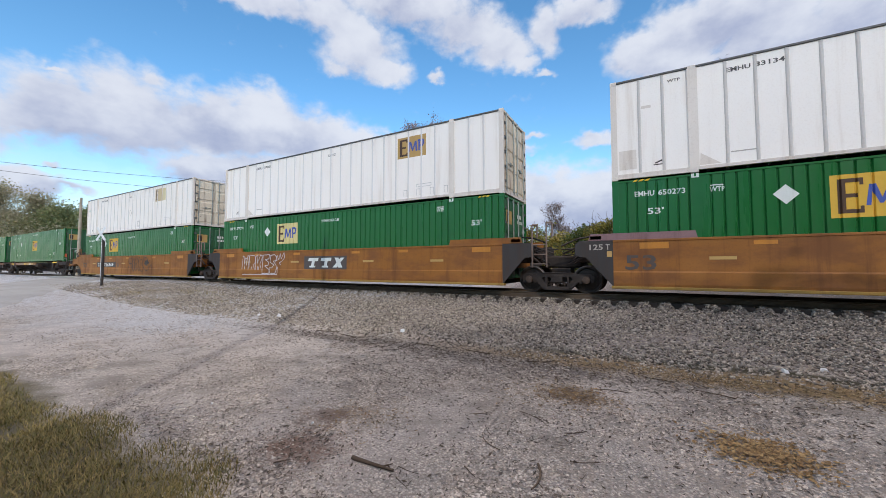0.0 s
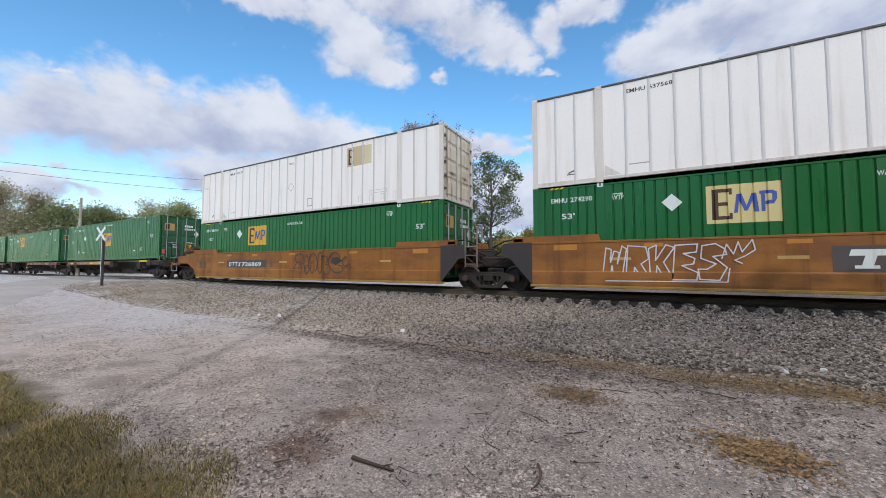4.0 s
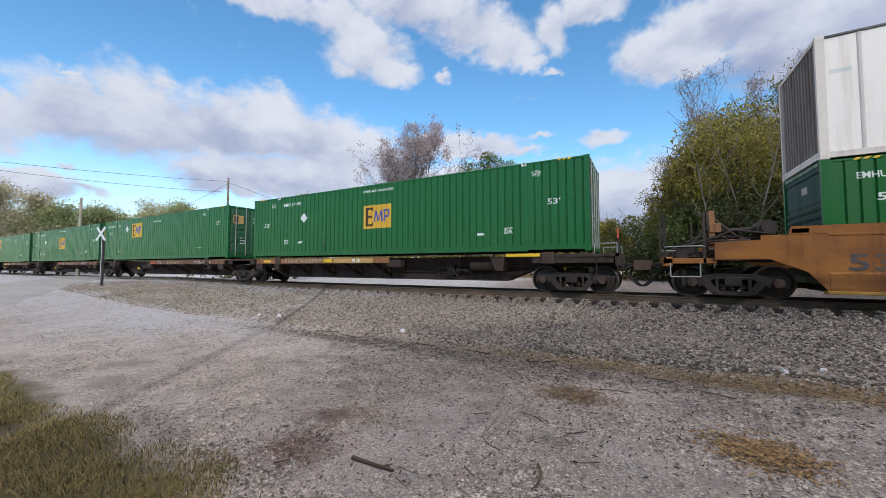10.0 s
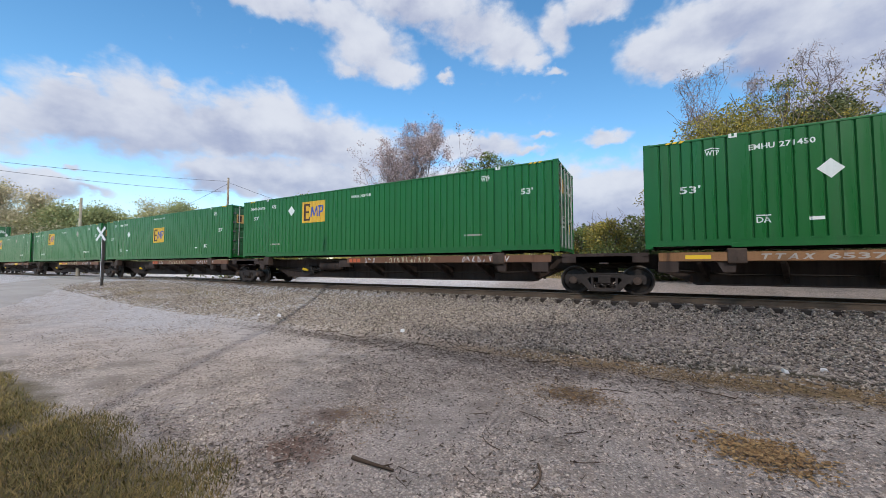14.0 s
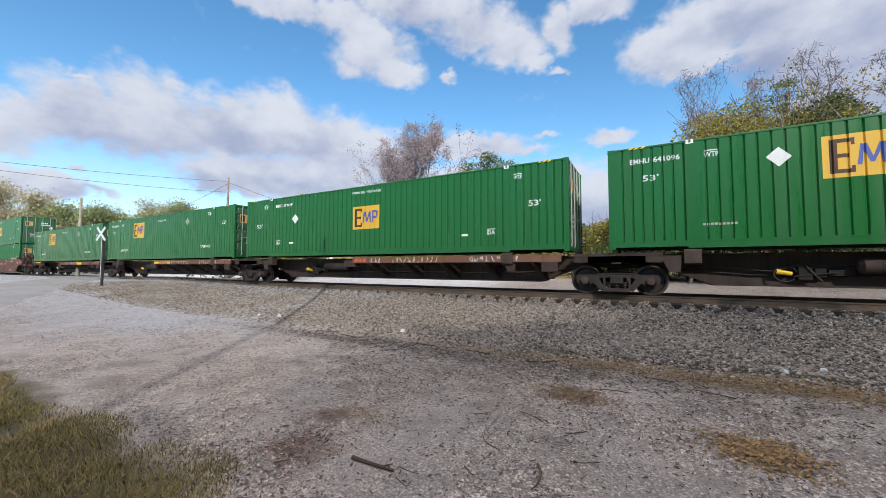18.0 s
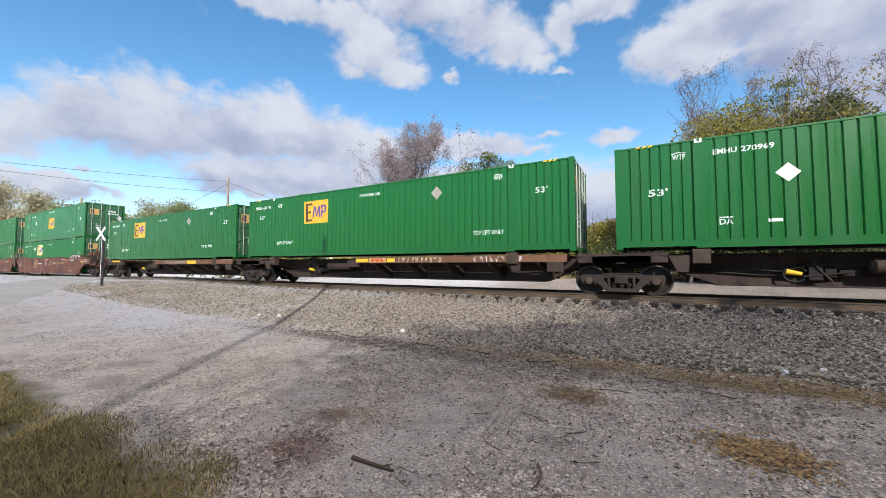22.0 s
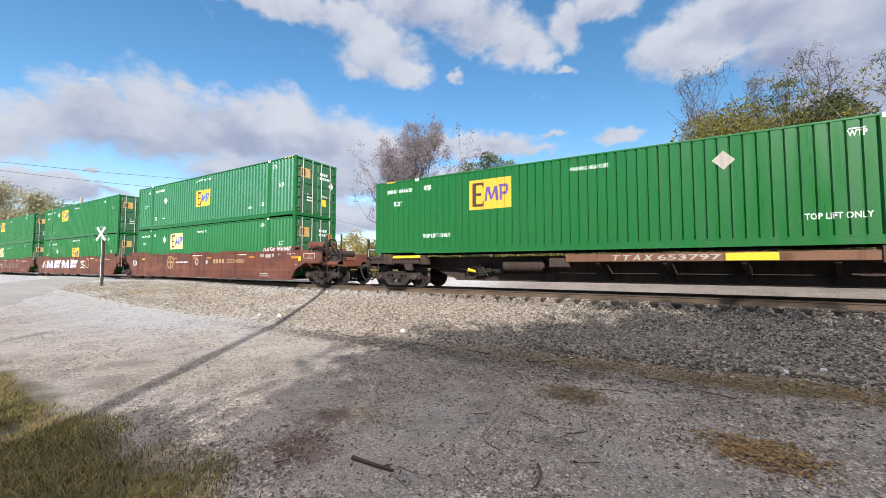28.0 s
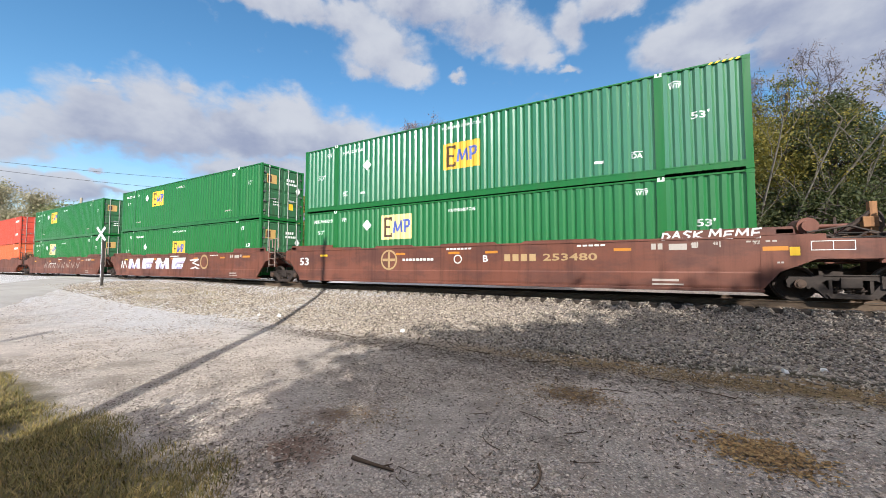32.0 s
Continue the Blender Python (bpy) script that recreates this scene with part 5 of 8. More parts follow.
def well_car(label, skin, left_end, right_end, brown, strip=None):
    """One well of an articulated stack car. Ends: 'joint' shares the next well's truck, 'joint_truck' carries it, 'end' has coupler and truck."""
    c = thing("well_car", label, "freight car", "well cars")
    yo, yi = CAR_HALF, CAR_HALF - 0.10
    z0, zt = 0.97, 2.28
    for s in (-1, 1):
        side = part("side_sill", Shape().prism_x([(s * (yo - 0.10), z0), (s * (yo - 0.015), z0), (s * yo, z0 + 0.10), (s * yo, 1.38), (s * (yo - 0.018), 1.42), (s * (yo - 0.018), zt), (s * yi, zt)], 0.0, LONG), skin, c)
        part("top_chord", Shape().box(0.0, LONG, min(s * yo, s * (yi - 0.04)), max(s * yo, s * (yi - 0.04)), zt - 0.05, zt + 0.012, 0.008), skin, side)
        part("bottom_chord", Shape().box(-0.05, LONG + 0.05, min(s * (yo + 0.02), s * (yi - 0.12)), max(s * (yo + 0.02), s * (yi - 0.12)), z0 - 0.045, z0 + 0.03, 0.01), REFLECT_DULL if not brown else skin, side)
        for i in range(9):
            x = 0.9 + i * (LONG - 1.8) / 8
            part("stiffener", shared("stiffener" + skin.name + str(s), lambda: Shape().box(-0.03, 0.03, min(s * yi, s * (yi - 0.06)), max(s * yi, s * (yi - 0.06)), z0, zt - 0.06), skin), skin, side, at=pose(x, 0, 0))
        if brown:
            for i, (xa, xb) in enumerate(((1.9, 3.6), (4.3, 6.2), (7.3, 9.5), (10.3, 12.6))):
                part("raised_edge", Shape().prism_y([(xa, zt), (xb, zt), (xb - 0.12, zt + 0.075), (xa + 0.12, zt + 0.075)], s * yi if s > 0 else -yo + 0.01, yo - 0.01 if s > 0 else -yi), skin, side)
        for xa, xb in ((-0.65, 1.98), (LONG - 1.98, LONG + 0.65)):
            part("end_strip", Shape().prism_y([(xa, zt), (xb, zt), (xb - 0.05, zt + 0.20), (xa + 0.05, zt + 0.20)], -yo + 0.012 if s < 0 else yi, -yi if s < 0 else yo - 0.012), skin if brown else (strip or WELL_STRIP), side, "" if brown or strip else "faded purple-brown strip")
    # floor of the well
    part("well_floor", Shape().box(0.2, LONG - 0.2, -0.55, 0.55, 0.94, 0.985).box(0.3, LONG - 0.3, -yi, -yi + 0.25, 0.94, 0.985).box(0.3, LONG - 0.3, yi - 0.25, yi, 0.94, 0.985), UNDER, c)
    for i in range(7):
        part("cross_beam", shared("cross_beam", lambda: Shape().box(-0.1, 0.1, -yi, yi, 0.93, 1.06), UNDER), UNDER, c, at=pose(0.6 + i * (LONG - 1.2) / 6, 0, 0))
    for e, way in ((0.0, -1), (LONG, 1)):
        kind = left_end if way < 0 else right_end
        X = lambda d: e + way * d
        bx = lambda sh, d0, d1, *r: sh.box(min(X(d0), X(d1)), max(X(d0), X(d1)), *r)
        end_mat = skin if brown else WELL_GREY
        tip = 1.05 if kind != "end" else 3.1
        deck = part("end_platform", bx(Shape(), -0.05, tip, -0.45, 0.45, 1.66, 1.98, 0.03), skin if brown else SPINE_BROWN, c)
        part("bulkhead", bx(Shape(), -0.02, 0.10, -yi, yi, 1.5, 2.30), skin, c)
        for s in (-1, 1):
            y0, y1 = sorted((s * (yo - 0.012), s * (yi + 0.02)))
            if kind == "end":
                poly = [(0.0, z0), (0.0, zt + 0.01), (1.15, zt + 0.01), (1.15, 2.18), (2.05, 2.16), (2.05, 1.72), (1.0, 1.72), (0.35, 1.42)]
            else:
                poly = [(0.0, z0), (0.0, zt + 0.01), (0.92, zt + 0.01), (1.02, 2.18), (1.02, 1.86), (0.72, 1.80)]
            part("end_bracket", Shape().prism_y([(X(a), b) for a, b in poly], y0, y1), end_mat if kind != "end" else skin, deck, "dark grey painted bracket" if not brown and kind != "end" else "")
            part("bracket_step", bx(Shape(), 0.3, 0.6, min(y0, y1), max(y0, y1) + 0.0, 2.32, 2.42), skin, deck)
        if kind == "end":
            for s in (-1, 1):
                part("side_beam", bx(Shape(), 2.0, 3.15, min(s * 1.42, s * 1.32), max(s * 1.42, s * 1.32), 1.62, 1.76, 0.01), skin, deck)
                for d in (3.12, 2.25):
                    part("handrail_post", bx(Shape(), d - 0.03, d + 0.03, s * 1.40 - 0.02, s * 1.40 + 0.02, 1.62, 2.92), SPINE_BROWN if d < 3 else TRUCK, deck)
                part("grab_iron", Shape().path([(X(2.25), s * 1.42, 2.05), (X(2.30), s * 1.47, 2.07), (X(3.07), s * 1.47, 2.07), (X(3.12), s * 1.42, 2.05)], 0.016, 6), STEEL if not brown else TRUCK, deck)
                part("step", Shape().path([(X(2.35), s * 1.42, 1.64), (X(2.35), s * 1.42, 1.28), (X(3.0), s * 1.42, 1.28), (X(3.0), s * 1.42, 1.64)], 0.016, 6), STEEL if not brown else TRUCK, deck)
            part("end_sill", bx(Shape(), 2.95, 3.15, -1.42, 1.42, 1.55, 1.80, 0.02), skin, deck)
            part("walkway", bx(Shape(), 2.35, 3.0, -1.35, 1.35, 1.79, 1.83), SPINE_BROWN, deck)
            part("brake_cylinder", Shape().rod((X(0.95), -1.15, 2.50), (X(0.95), -0.45, 2.50), 0.20, n=16).rod((X(0.95), -1.22, 2.50), (X(0.95), -1.15, 2.50), 0.13, n=12).rod((X(0.95), -0.8, 2.50), (X(1.9), -0.85, 2.50), 0.05, n=8), skin if brown else TRUCK, deck)
            part("brake_bracket", Shape().prism_y([(X(1.1), 1.98), (X(2.15), 1.98), (X(2.10), 2.62), (X(1.95), 2.66), (X(1.5), 2.30), (X(1.15), 2.30)], -0.75, -0.66), skin if brown else SPINE_BROWN, deck)
            part("brake_lever", Shape().path([(X(1.2), -1.0, 2.1), (X(1.7), -1.0, 2.42), (X(2.2), -0.9, 2.62)], 0.035, 6).path([(X(1.1), -1.2, 2.0), (X(2.1), -1.2, 2.25)], 0.025, 6), SPINE_BROWN, deck)
            part("air_tank", Shape().rod((X(1.6), -0.2, 2.15), (X(1.6), 0.9, 2.15), 0.17, n=14), TRUCK, deck)
            part("brake_wheel", Shape().turn([(-0.015, 0.24), (0.015, 0.24), (0.015, 0.28), (-0.015, 0.28), (-0.015, 0.24)], n=20).rod((-0.26, 0, 0), (0.26, 0, 0), 0.012, n=5).rod((0, 0, -0.26), (0, 0, 0.26), 0.012, n=5), TRUCK, deck, at=pose(X(2.14), -0.95, 2.52, 0, 0, 90))
            stand = part("brake_stand", bx(bx(bx(Shape(), 1.98, 2.10, -1.12, -0.98, 1.95, 3.0, 0.012), 1.55, 2.10, -1.14, -1.02, 2.12, 2.24, 0.01), 1.86, 2.10, -1.16, -0.80, 2.42, 2.66, 0.015), SPINE_RAIL, deck, "rusty orange brake stand")
            part("stand_brace", Shape().path([(X(1.25), -1.08, 2.0), (X(2.0), -1.08, 2.78)], 0.04, 6).path([(X(2.75), -1.05, 1.85), (X(2.1), -1.05, 2.6)], 0.03, 6), SPINE_BROWN, stand)
            part("valve_box", bx(Shape(), 1.3, 1.75, -1.28, -0.98, 1.96, 2.22, 0.02), TRUCK, deck)
            part("valve_box", bx(Shape(), 2.4, 2.75, -1.2, -0.9, 1.83, 2.12, 0.02), TRUCK, deck)
            part("pipe_run", Shape().path([(X(0.9), -1.25, 2.34), (X(1.6), -1.25, 2.46), (X(2.3), -1.2, 2.2), (X(2.95), -1.2, 2.0)], 0.025, 6).path([(X(1.0), -0.9, 2.25), (X(2.4), -0.9, 2.32), (X(2.9), -0.9, 1.9)], 0.03, 6), TRUCK, deck)
            mess = random.Random(7)
            for _ in range(9):
                d0, d1 = mess.uniform(0.8, 1.9), mess.uniform(1.9, 3.05)
                yy, za, zb = mess.uniform(-1.38, -0.7), mess.uniform(1.75, 2.45), mess.uniform(1.7, 2.3)
                part("brake_rod", Shape().path([(X(d0), yy, za), (X((d0 + d1) / 2), yy - 0.04, (za + zb) / 2 + 0.08), (X(d1), yy, zb)], mess.uniform(0.016, 0.032), 6), mess.choice([TRUCK, SPINE_BROWN, UNDER]), deck)
            for d in (0.85, 1.35, 2.6):
                part("bracket_plate", bx(Shape(), d, d + mess.uniform(0.15, 0.35), -1.40, -1.28, 1.74, 1.74 + mess.uniform(0.2, 0.4), 0.01), mess.choice([TRUCK, SPINE_BROWN]), deck)
            add_truck(c, X(1.64))
            add_coupler(c, X(3.15), way)
        else:
            part("ladder", Shape().path([(X(0.98), -1.47, 1.52), (X(0.98), -1.47, 2.85), (X(1.12), -1.40, 2.85), (X(1.12), -1.40, 2.45)], 0.028, 6).path([(X(1.42), -1.47, 1.52), (X(1.42), -1.47, 2.90), (X(1.58), -1.40, 2.90), (X(1.58), -1.40, 2.45)], 0.028, 6).path([(X(0.98), -1.47, 1.62), (X(1.42), -1.47, 1.62)], 0.018, 6).path([(X(0.98), -1.47, 1.92), (X(1.42), -1.47, 1.92)], 0.018, 6).path([(X(0.98), -1.47, 2.22), (X(1.42), -1.47, 2.22)], 0.018, 6), DUSTY, deck, "dusty brown end ladder") if way > 0 else None
            part("pipe_work", Shape().path([(X(0.2), -0.9, 2.0), (X(0.9), -1.0, 2.2), (X(1.5), -0.8, 1.95)], 0.03, 6).path([(X(0.2), -0.5, 2.2), (X(1.0), -0.6, 2.12), (X(1.6), -0.5, 2.1)], 0.022, 6).box(min(X(0.5), X(0.9)), max(X(0.5), X(0.9)), -0.9, -0.6, 1.98, 2.25), TRUCK, deck)
            mess = random.Random(11 if way > 0 else 12)
            for _ in range(8):
                d0, d1 = mess.uniform(0.1, 0.7), mess.uniform(0.9, 1.6)
                yy, za, zb = mess.uniform(-1.30, -0.4), mess.uniform(1.9, 2.5), mess.uniform(1.6, 2.3)
                part("brake_rod", Shape().path([(X(d0), yy, za), (X((d0 + d1) / 2), yy - 0.05, (za + zb) / 2 + 0.06), (X(d1), yy, zb)], mess.uniform(0.016, 0.034), 6), mess.choice([TRUCK, SPINE_BROWN, UNDER]), deck)
            if kind == "joint_truck":
                add_truck(c, X(1.64))
                part("joint_casting", bx(Shape(), 0.9, 2.2, -0.3, 0.3, 1.5, 1.9, 0.05), TRUCK, deck)
    return c


REFLECT_DULL = paint("dull_yellow_edge", (0.34, 0.20, 0.035), (0.12, 0.06, 0.02), 0.6, 0.2, 0.6)


def car_decals(c, kind):
    p = [(0, -CAR_HALF + 0.018)]
    low = [(0, -CAR_HALF)]
    dec = lambda name, polys, mat=DECAL_DIM, label="", q=p: part(name, drape(polys, q, 0.004), mat, c, label)
    if kind in "ABC":
        for x in ((1.0, 3.3, 6.2, 9.8, 12.2, 15.4) if kind != "C" else (3.2, 5.4, 8.2, 12.0, 15.3)):
            big = x in (1.0, 15.4, 15.3)
            dec("reflector", rect(x - (0.34 if big else 0.22), x + (0.34 if big else 0.22), 2.03 if big else 2.08, 2.2 if big else 2.18), REFLECT, "amber reflector strip")
        for x in (2.2, 5.8, 10.2, 13.4) if kind != "C" else (2.2, 7.3, 13.4):
            dec("stencil", rect(x, x + 0.55, 1.72, 1.80), OCHRE, "faded stencilled panel")
    if kind == "A":
        dec("size_mark", word("53", 0.30, 1.05, 1.45, 1.86), DARK_INK, "dark painted number")
        for body, xa, xb in (("125", -0.62, -0.26), ("T", -0.19, -0.08)):
            part("bracket_mark", drape(word(body, xa, xb, 2.02, 2.18), [(0, -CAR_HALF + 0.012)], 0.004), DECAL_DIM, c, "grey stencilled mark")
        dec("plate", rect(-0.16, -0.03, 1.82, 1.98), OCHRE, "tan data plate", [(0, -CAR_HALF + 0.012)])
    if kind == "B":
        dec("logo_board", rect(6.72, 9.31, 1.42, 2.00), DARK_INK, "black board with slanted white shapes")
        blk = []
        for x in (6.98, 7.78):
            blk += [[(x, 1.78), (x + 0.62, 1.78), (x + 0.66, 1.92), (x + 0.04, 1.92)], [(x + 0.19, 1.57), (x + 0.37, 1.57), (x + 0.43, 1.78), (x + 0.25, 1.78)], [(x + 0.08, 1.50), (x + 0.46, 1.50), (x + 0.46, 1.57), (x + 0.08, 1.57)]]
        blk += [[(8.50, 1.50), (8.74, 1.50), (9.18, 1.92), (8.96, 1.92)], [(8.62, 1.92), (8.84, 1.92), (9.08, 1.50), (8.84, 1.50)]]
        for k in range(3):
            part("logo_block", drape(blk[k * 3:k * 3 + 3], p, 0.008), DECAL, c, "slanted white block")
        outline = []
        block = [[(0, .1), (.16, .95), (.38, .9), (.34, .5), (.5, .85), (.7, .8), (.62, .45), (.82, 1), (1, .9), (.8, .05), (.45, .1), (.4, .4), (.3, .05), (0, .1)],
                 [(.05, 0), (.15, 1), (.85, .95), (.95, .6), (.65, .45), (1, .02), (.7, 0), (.4, .35), (.35, .02), (.05, 0)],
                 [(.1, .02), (.05, .9), (.35, 1), (.3, .55), (.7, 1), (1, .92), (.6, .5), (.95, 0), (.6, .05), (.35, .4), (.3, 0), (.1, .02)],
                 [(0, 0), (.12, .98), (.9, 1), (.86, .78), (.4, .74), (.8, .6), (.76, .45), (.34, .4), (.9, .2), (.85, 0), (0, 0)],
                 [(.9, .85), (.6, 1), (.15, .95), (.1, .6), (.6, .45), (.3, .3), (0, .3), (.05, .02), (.7, 0), (.95, .35), (.5, .65), (.95, .7), (.9, .85)]]
        for i, poly in enumerate(block):
            part("graffiti_outline", drape(stroke([(2.02 + i * 0.56 + 0.62 * a, 1.20 + 0.92 * b) for a, b in poly], 0.016), p, 0.006 + 0.004 * i), GRAFFITI, c, "white outlined graffiti shape")
        outline += stroke([(2.1, 1.14), (4.85, 1.16), (4.9, 1.5)], 0.014)
        outline += stroke([(4.75, 1.75), (4.85, 2.1), (4.98, 1.85), (5.08, 2.15), (5.15, 1.9), (5.35, 2.2), (5.4, 1.95), (5.2, 1.8), (5.0, 1.7), (5.15, 1.62)], 0.014)
        part("graffiti_scrawl", drape(outline, p, 0.030), GRAFFITI, c, "thin white scrawl round the graffiti")
    if kind == "C":
        dec("size_mark", word("53", 0.30, 1.0, 1.45, 1.82), DARK_INK, "dark painted number")
        dec("number_board", rect(3.0, 6.35, 1.50, 1.86), DARK_INK, "dark patch with a car number")
        code_shapes(c, "dttx", 3.2, 1.55, 0.23, 0.20, p)
        part("car_number", drape(word("726869", 4.35, 5.95, 1.55, 1.78), p, 0.008), DECAL, c, "white car number")
        dec("end_letter", word("B", 6.6, 6.85, 1.53, 1.76), DARK_INK)
        loop = 0.0
        for cx, cz, rx, rz, a0, a1 in ((8.75, 1.48, .34, .27, 0, 6.3), (8.73, 1.92, .28, .2, -0.6, 4.6), (8.80, 1.47, .09, .2, 0, 6.3), (9.2, 1.62, .15, .42, -0.4, 5.2), (9.27, 1.42, .12, .18, 0, 6.3), (9.64, 1.68, .27, .44, -0.9, 4.0),
                                       (9.62, 1.50, .11, .26, 0.2, 6.0), (10.08, 1.70, .13, .46, 0, 6.3), (10.36, 1.86, .2, .14, -1.2, 3.4), (10.48, 1.42, .22, .22, -2.6, 1.9), (10.98, 1.76, .36, .38, 0.4, 4.4), (11.16, 1.44, .32, .16, -3.0, 1.5), (11.6, 1.75, .14, .2, 1.0, 5.5), (11.8, 1.5, .1, .16, -1.5, 3.0)):
            loop += 0.004
            part("graffiti_loop", drape(stroke([(cx + rx * math.cos(a), cz + rz * math.sin(a)) for a in np.linspace(a0, a1, 20)], 0.022), p, 0.004 + loop), GRAFFITI_D, c, "dark sprayed loop")
        dec("graffiti_fill", [[(10.72, 1.70), (11.02, 1.60), (11.40, 1.78), (11.12, 1.96), (10.80, 1.92)]], WELL_GREY, "grey sprayed patch")
    if kind in "IJK":
        for x in (1.5, 5.6, 7.9, 9.3 if kind == "I" else 10.5, 13.2):
            dec("reflector", rect(x - 0.22, x + 0.22, 1.98, 2.06), REFLECT_Y if x == 1.5 else REFLECT, "amber reflector strip")
        if kind != "I":
            dec("reflector", rect(15.0, 15.6, 2.0, 2.1), REFLECT, "amber reflector strip")
        for strip in (bars(7, 7.6, 8.6, 2.13, 2.19), bars(5, 12.0, 12.8, 2.13, 2.18), bars(9, 5.7, 7.1, 1.76, 1.84)):
            dec("small_print", strip, DECAL, "small white stencils")
        dec("axle_data", bars(2, 13.9, 14.2, 2.0, 2.16) + rect(14.3, 14.7, 1.98, 2.14) + bars(1, 14.8, 14.95, 2.02, 2.16), DECAL_DIM)
        dec("lower_data", rect(13.9, 14.5, 1.16, 1.22) + rect(13.9, 14.6, 1.06, 1.10), DECAL_DIM, q=low)
    if kind == "I":
        dec("size_mark", word("53", -0.05, 0.55, 1.60, 1.94), DECAL, "white painted number")
        ring = [(5.05 + 0.36 * math.cos(a), 1.80 + 0.36 * math.sin(a)) for a in np.linspace(0, 2 * math.pi, 25)]
        dec("round_emblem", stroke(ring, 0.035) + rect(4.74, 5.36, 1.75, 1.85) + rect(5.0, 5.1, 1.5, 2.1), DECAL_TAN, "faded round emblem")
        dec("round_mark", stroke([(8.05 + 0.14 * math.cos(a), 1.80 + 0.14 * math.sin(a)) for a in np.linspace(0, 2 * math.pi, 17)], 0.018), DECAL)
        dec("end_letter", word("B", 9.0, 9.18, 1.70, 1.92), DECAL)
        for body, at in (("45", 14.78), ("48", 15.24), ("53", 16.04)):
            dec("length_mark", word(body, at, at + 0.11, 2.08, 2.17), DECAL_DIM, "small white length stencil")
            dec("length_tick", rect(at + 0.135, at + 0.16, 2.03, 2.18), DECAL_DIM)
        for strip in (bars(3, 16.28, 16.56, 1.72, 1.76), bars(6, 16.25, 16.66, 1.62, 1.66), bars(5, 15.9, 16.5, 2.13, 2.17)):
            dec("small_print", strip, DECAL_DIM, "small worn stencils")
        dec("owner_code", bars(4, 9.75, 10.85, 1.72, 1.94), DECAL_TAN)
        dec("car_number", word("253480", 11.0, 12.55, 1.72, 1.94), DECAL_TAN, "tan car number")
        x = 14.15
        sprayed = {"D": [[(0, 0), (.05, 1), (.6, .92), (.95, .5), (.6, .06), (0, 0)]],
                   "A": [[(0, 0), (.5, 1), (1, 0)], [(.2, .36), (.8, .4)]],
                   "S": [[(.95, .9), (.4, 1), (.08, .74), (.85, .36), (.6, .02), (0, .1)]],
                   "K": [[(.05, 0), (.05, 1)], [(.95, 1), (.08, .46), (1, 0)]],
                   "M": [[(0, 0), (.1, 1), (.5, .3), (.9, 1), (1, 0)]],
                   "E": [[(.9, 1), (.05, .96), (0, .03), (.95, 0)], [(.04, .5), (.75, .53)]]}
        for k, ch in enumerate("DASK MEME"):
            if ch != " ":
                wide, foot, tall = 0.23 if ch == "M" else 0.17, 2.25 + 0.02 * (k % 2), 0.17 + 0.02 * (k % 3)
                polys = []
                for line in sprayed[ch]:
                    polys += stroke([(x + wide * a + 0.03 * b, foot + tall * b) for a, b in line], 0.022)
                part("graffiti_letter", drape(polys, [(0, -CAR_HALF + 0.010)], 0.006), GRAFFITI, c, "white sprayed letter")
            x += 0.30 if ch == "M" else 0.10 if ch == " " else 0.23
        part("end_plate", drape(stroke([(17.05, 1.92), (17.75, 1.92), (17.75, 2.12), (17.05, 2.12), (17.05, 1.92)], 0.008) + rect(17.4, 17.415, 1.92, 2.12), [(0, -CAR_HALF + 0.012)], 0.004), DECAL, c)
        part("yellow_plate", drape(rect(16.68, 16.86, 1.80, 2.0), [(0, -CAR_HALF + 0.012)], 0.004), REFLECT_Y, c, "yellow data plate")
        part("reflector", drape(rect(16.2, 16.66, 1.92, 2.02), [(0, -CAR_HALF + 0.012)], 0.004), REFLECT, c, "amber reflector strip")
    if kind == "J":
        zig = [[(0, 0), (.22, 0), (.30, 1), (.08, 1)], [(.22, .95), (.34, 1), (.56, .42), (.46, .25)], [(.46, .25), (.56, .25), (.84, 1), (.70, 1)], [(.70, 1), (.94, 1), (1, 0), (.78, 0)]]
        steps_ = [[(.06, 0), (.34, 0), (.38, 1), (.10, 1)], [(.34, .74), (.9, .78), (.96, 1), (.38, 1)], [(.34, .40), (.78, .42), (.80, .62), (.36, .60)], [(.34, 0), (.95, 0), (.90, .24), (.36, .22)]]
        x = 1.9
        for i in range(4):
            shape = steps_ if i % 2 else zig
            at = lambda dx, dz: [[(x + dx + a * 1.75, 1.06 + dz + b * 0.95) for a, b in p_] for p_ in shape]
            dec("graffiti_shadow", at(-0.10, -0.06), GRAFFITI_L, "lavender graffiti block")
            part("graffiti_block", drape(at(0.0, 0.06), p, 0.009), GRAFFITI, c, "white graffiti block")
            part("graffiti_line", drape(stroke([(x + 0.3, 1.2), (x + 0.6, 1.75), (x + 0.9, 1.25), (x + 1.2, 1.7)], 0.02), p, 0.015), BLUE_INK, c)
            x += 1.95
        dec("graffiti_scrawl", stroke([(0.7, 1.3), (0.9, 1.9), (1.1, 1.4), (1.3, 1.95), (1.6, 1.5)], 0.05) + stroke([(9.9, 1.9), (10.8, 1.95), (10.2, 1.75), (10.9, 1.6)], 0.04) + stroke([(10.0, 1.4), (10.5, 1.5), (11.0, 1.35)], 0.05), GRAFFITI, "white scrawl beside the graffiti")
        dec("round_emblem", stroke([(11.4 + 0.36 * math.cos(a), 1.80 + 0.36 * math.sin(a)) for a in np.linspace(0, 2 * math.pi, 25)], 0.05), DECAL_TAN, "faded round emblem")
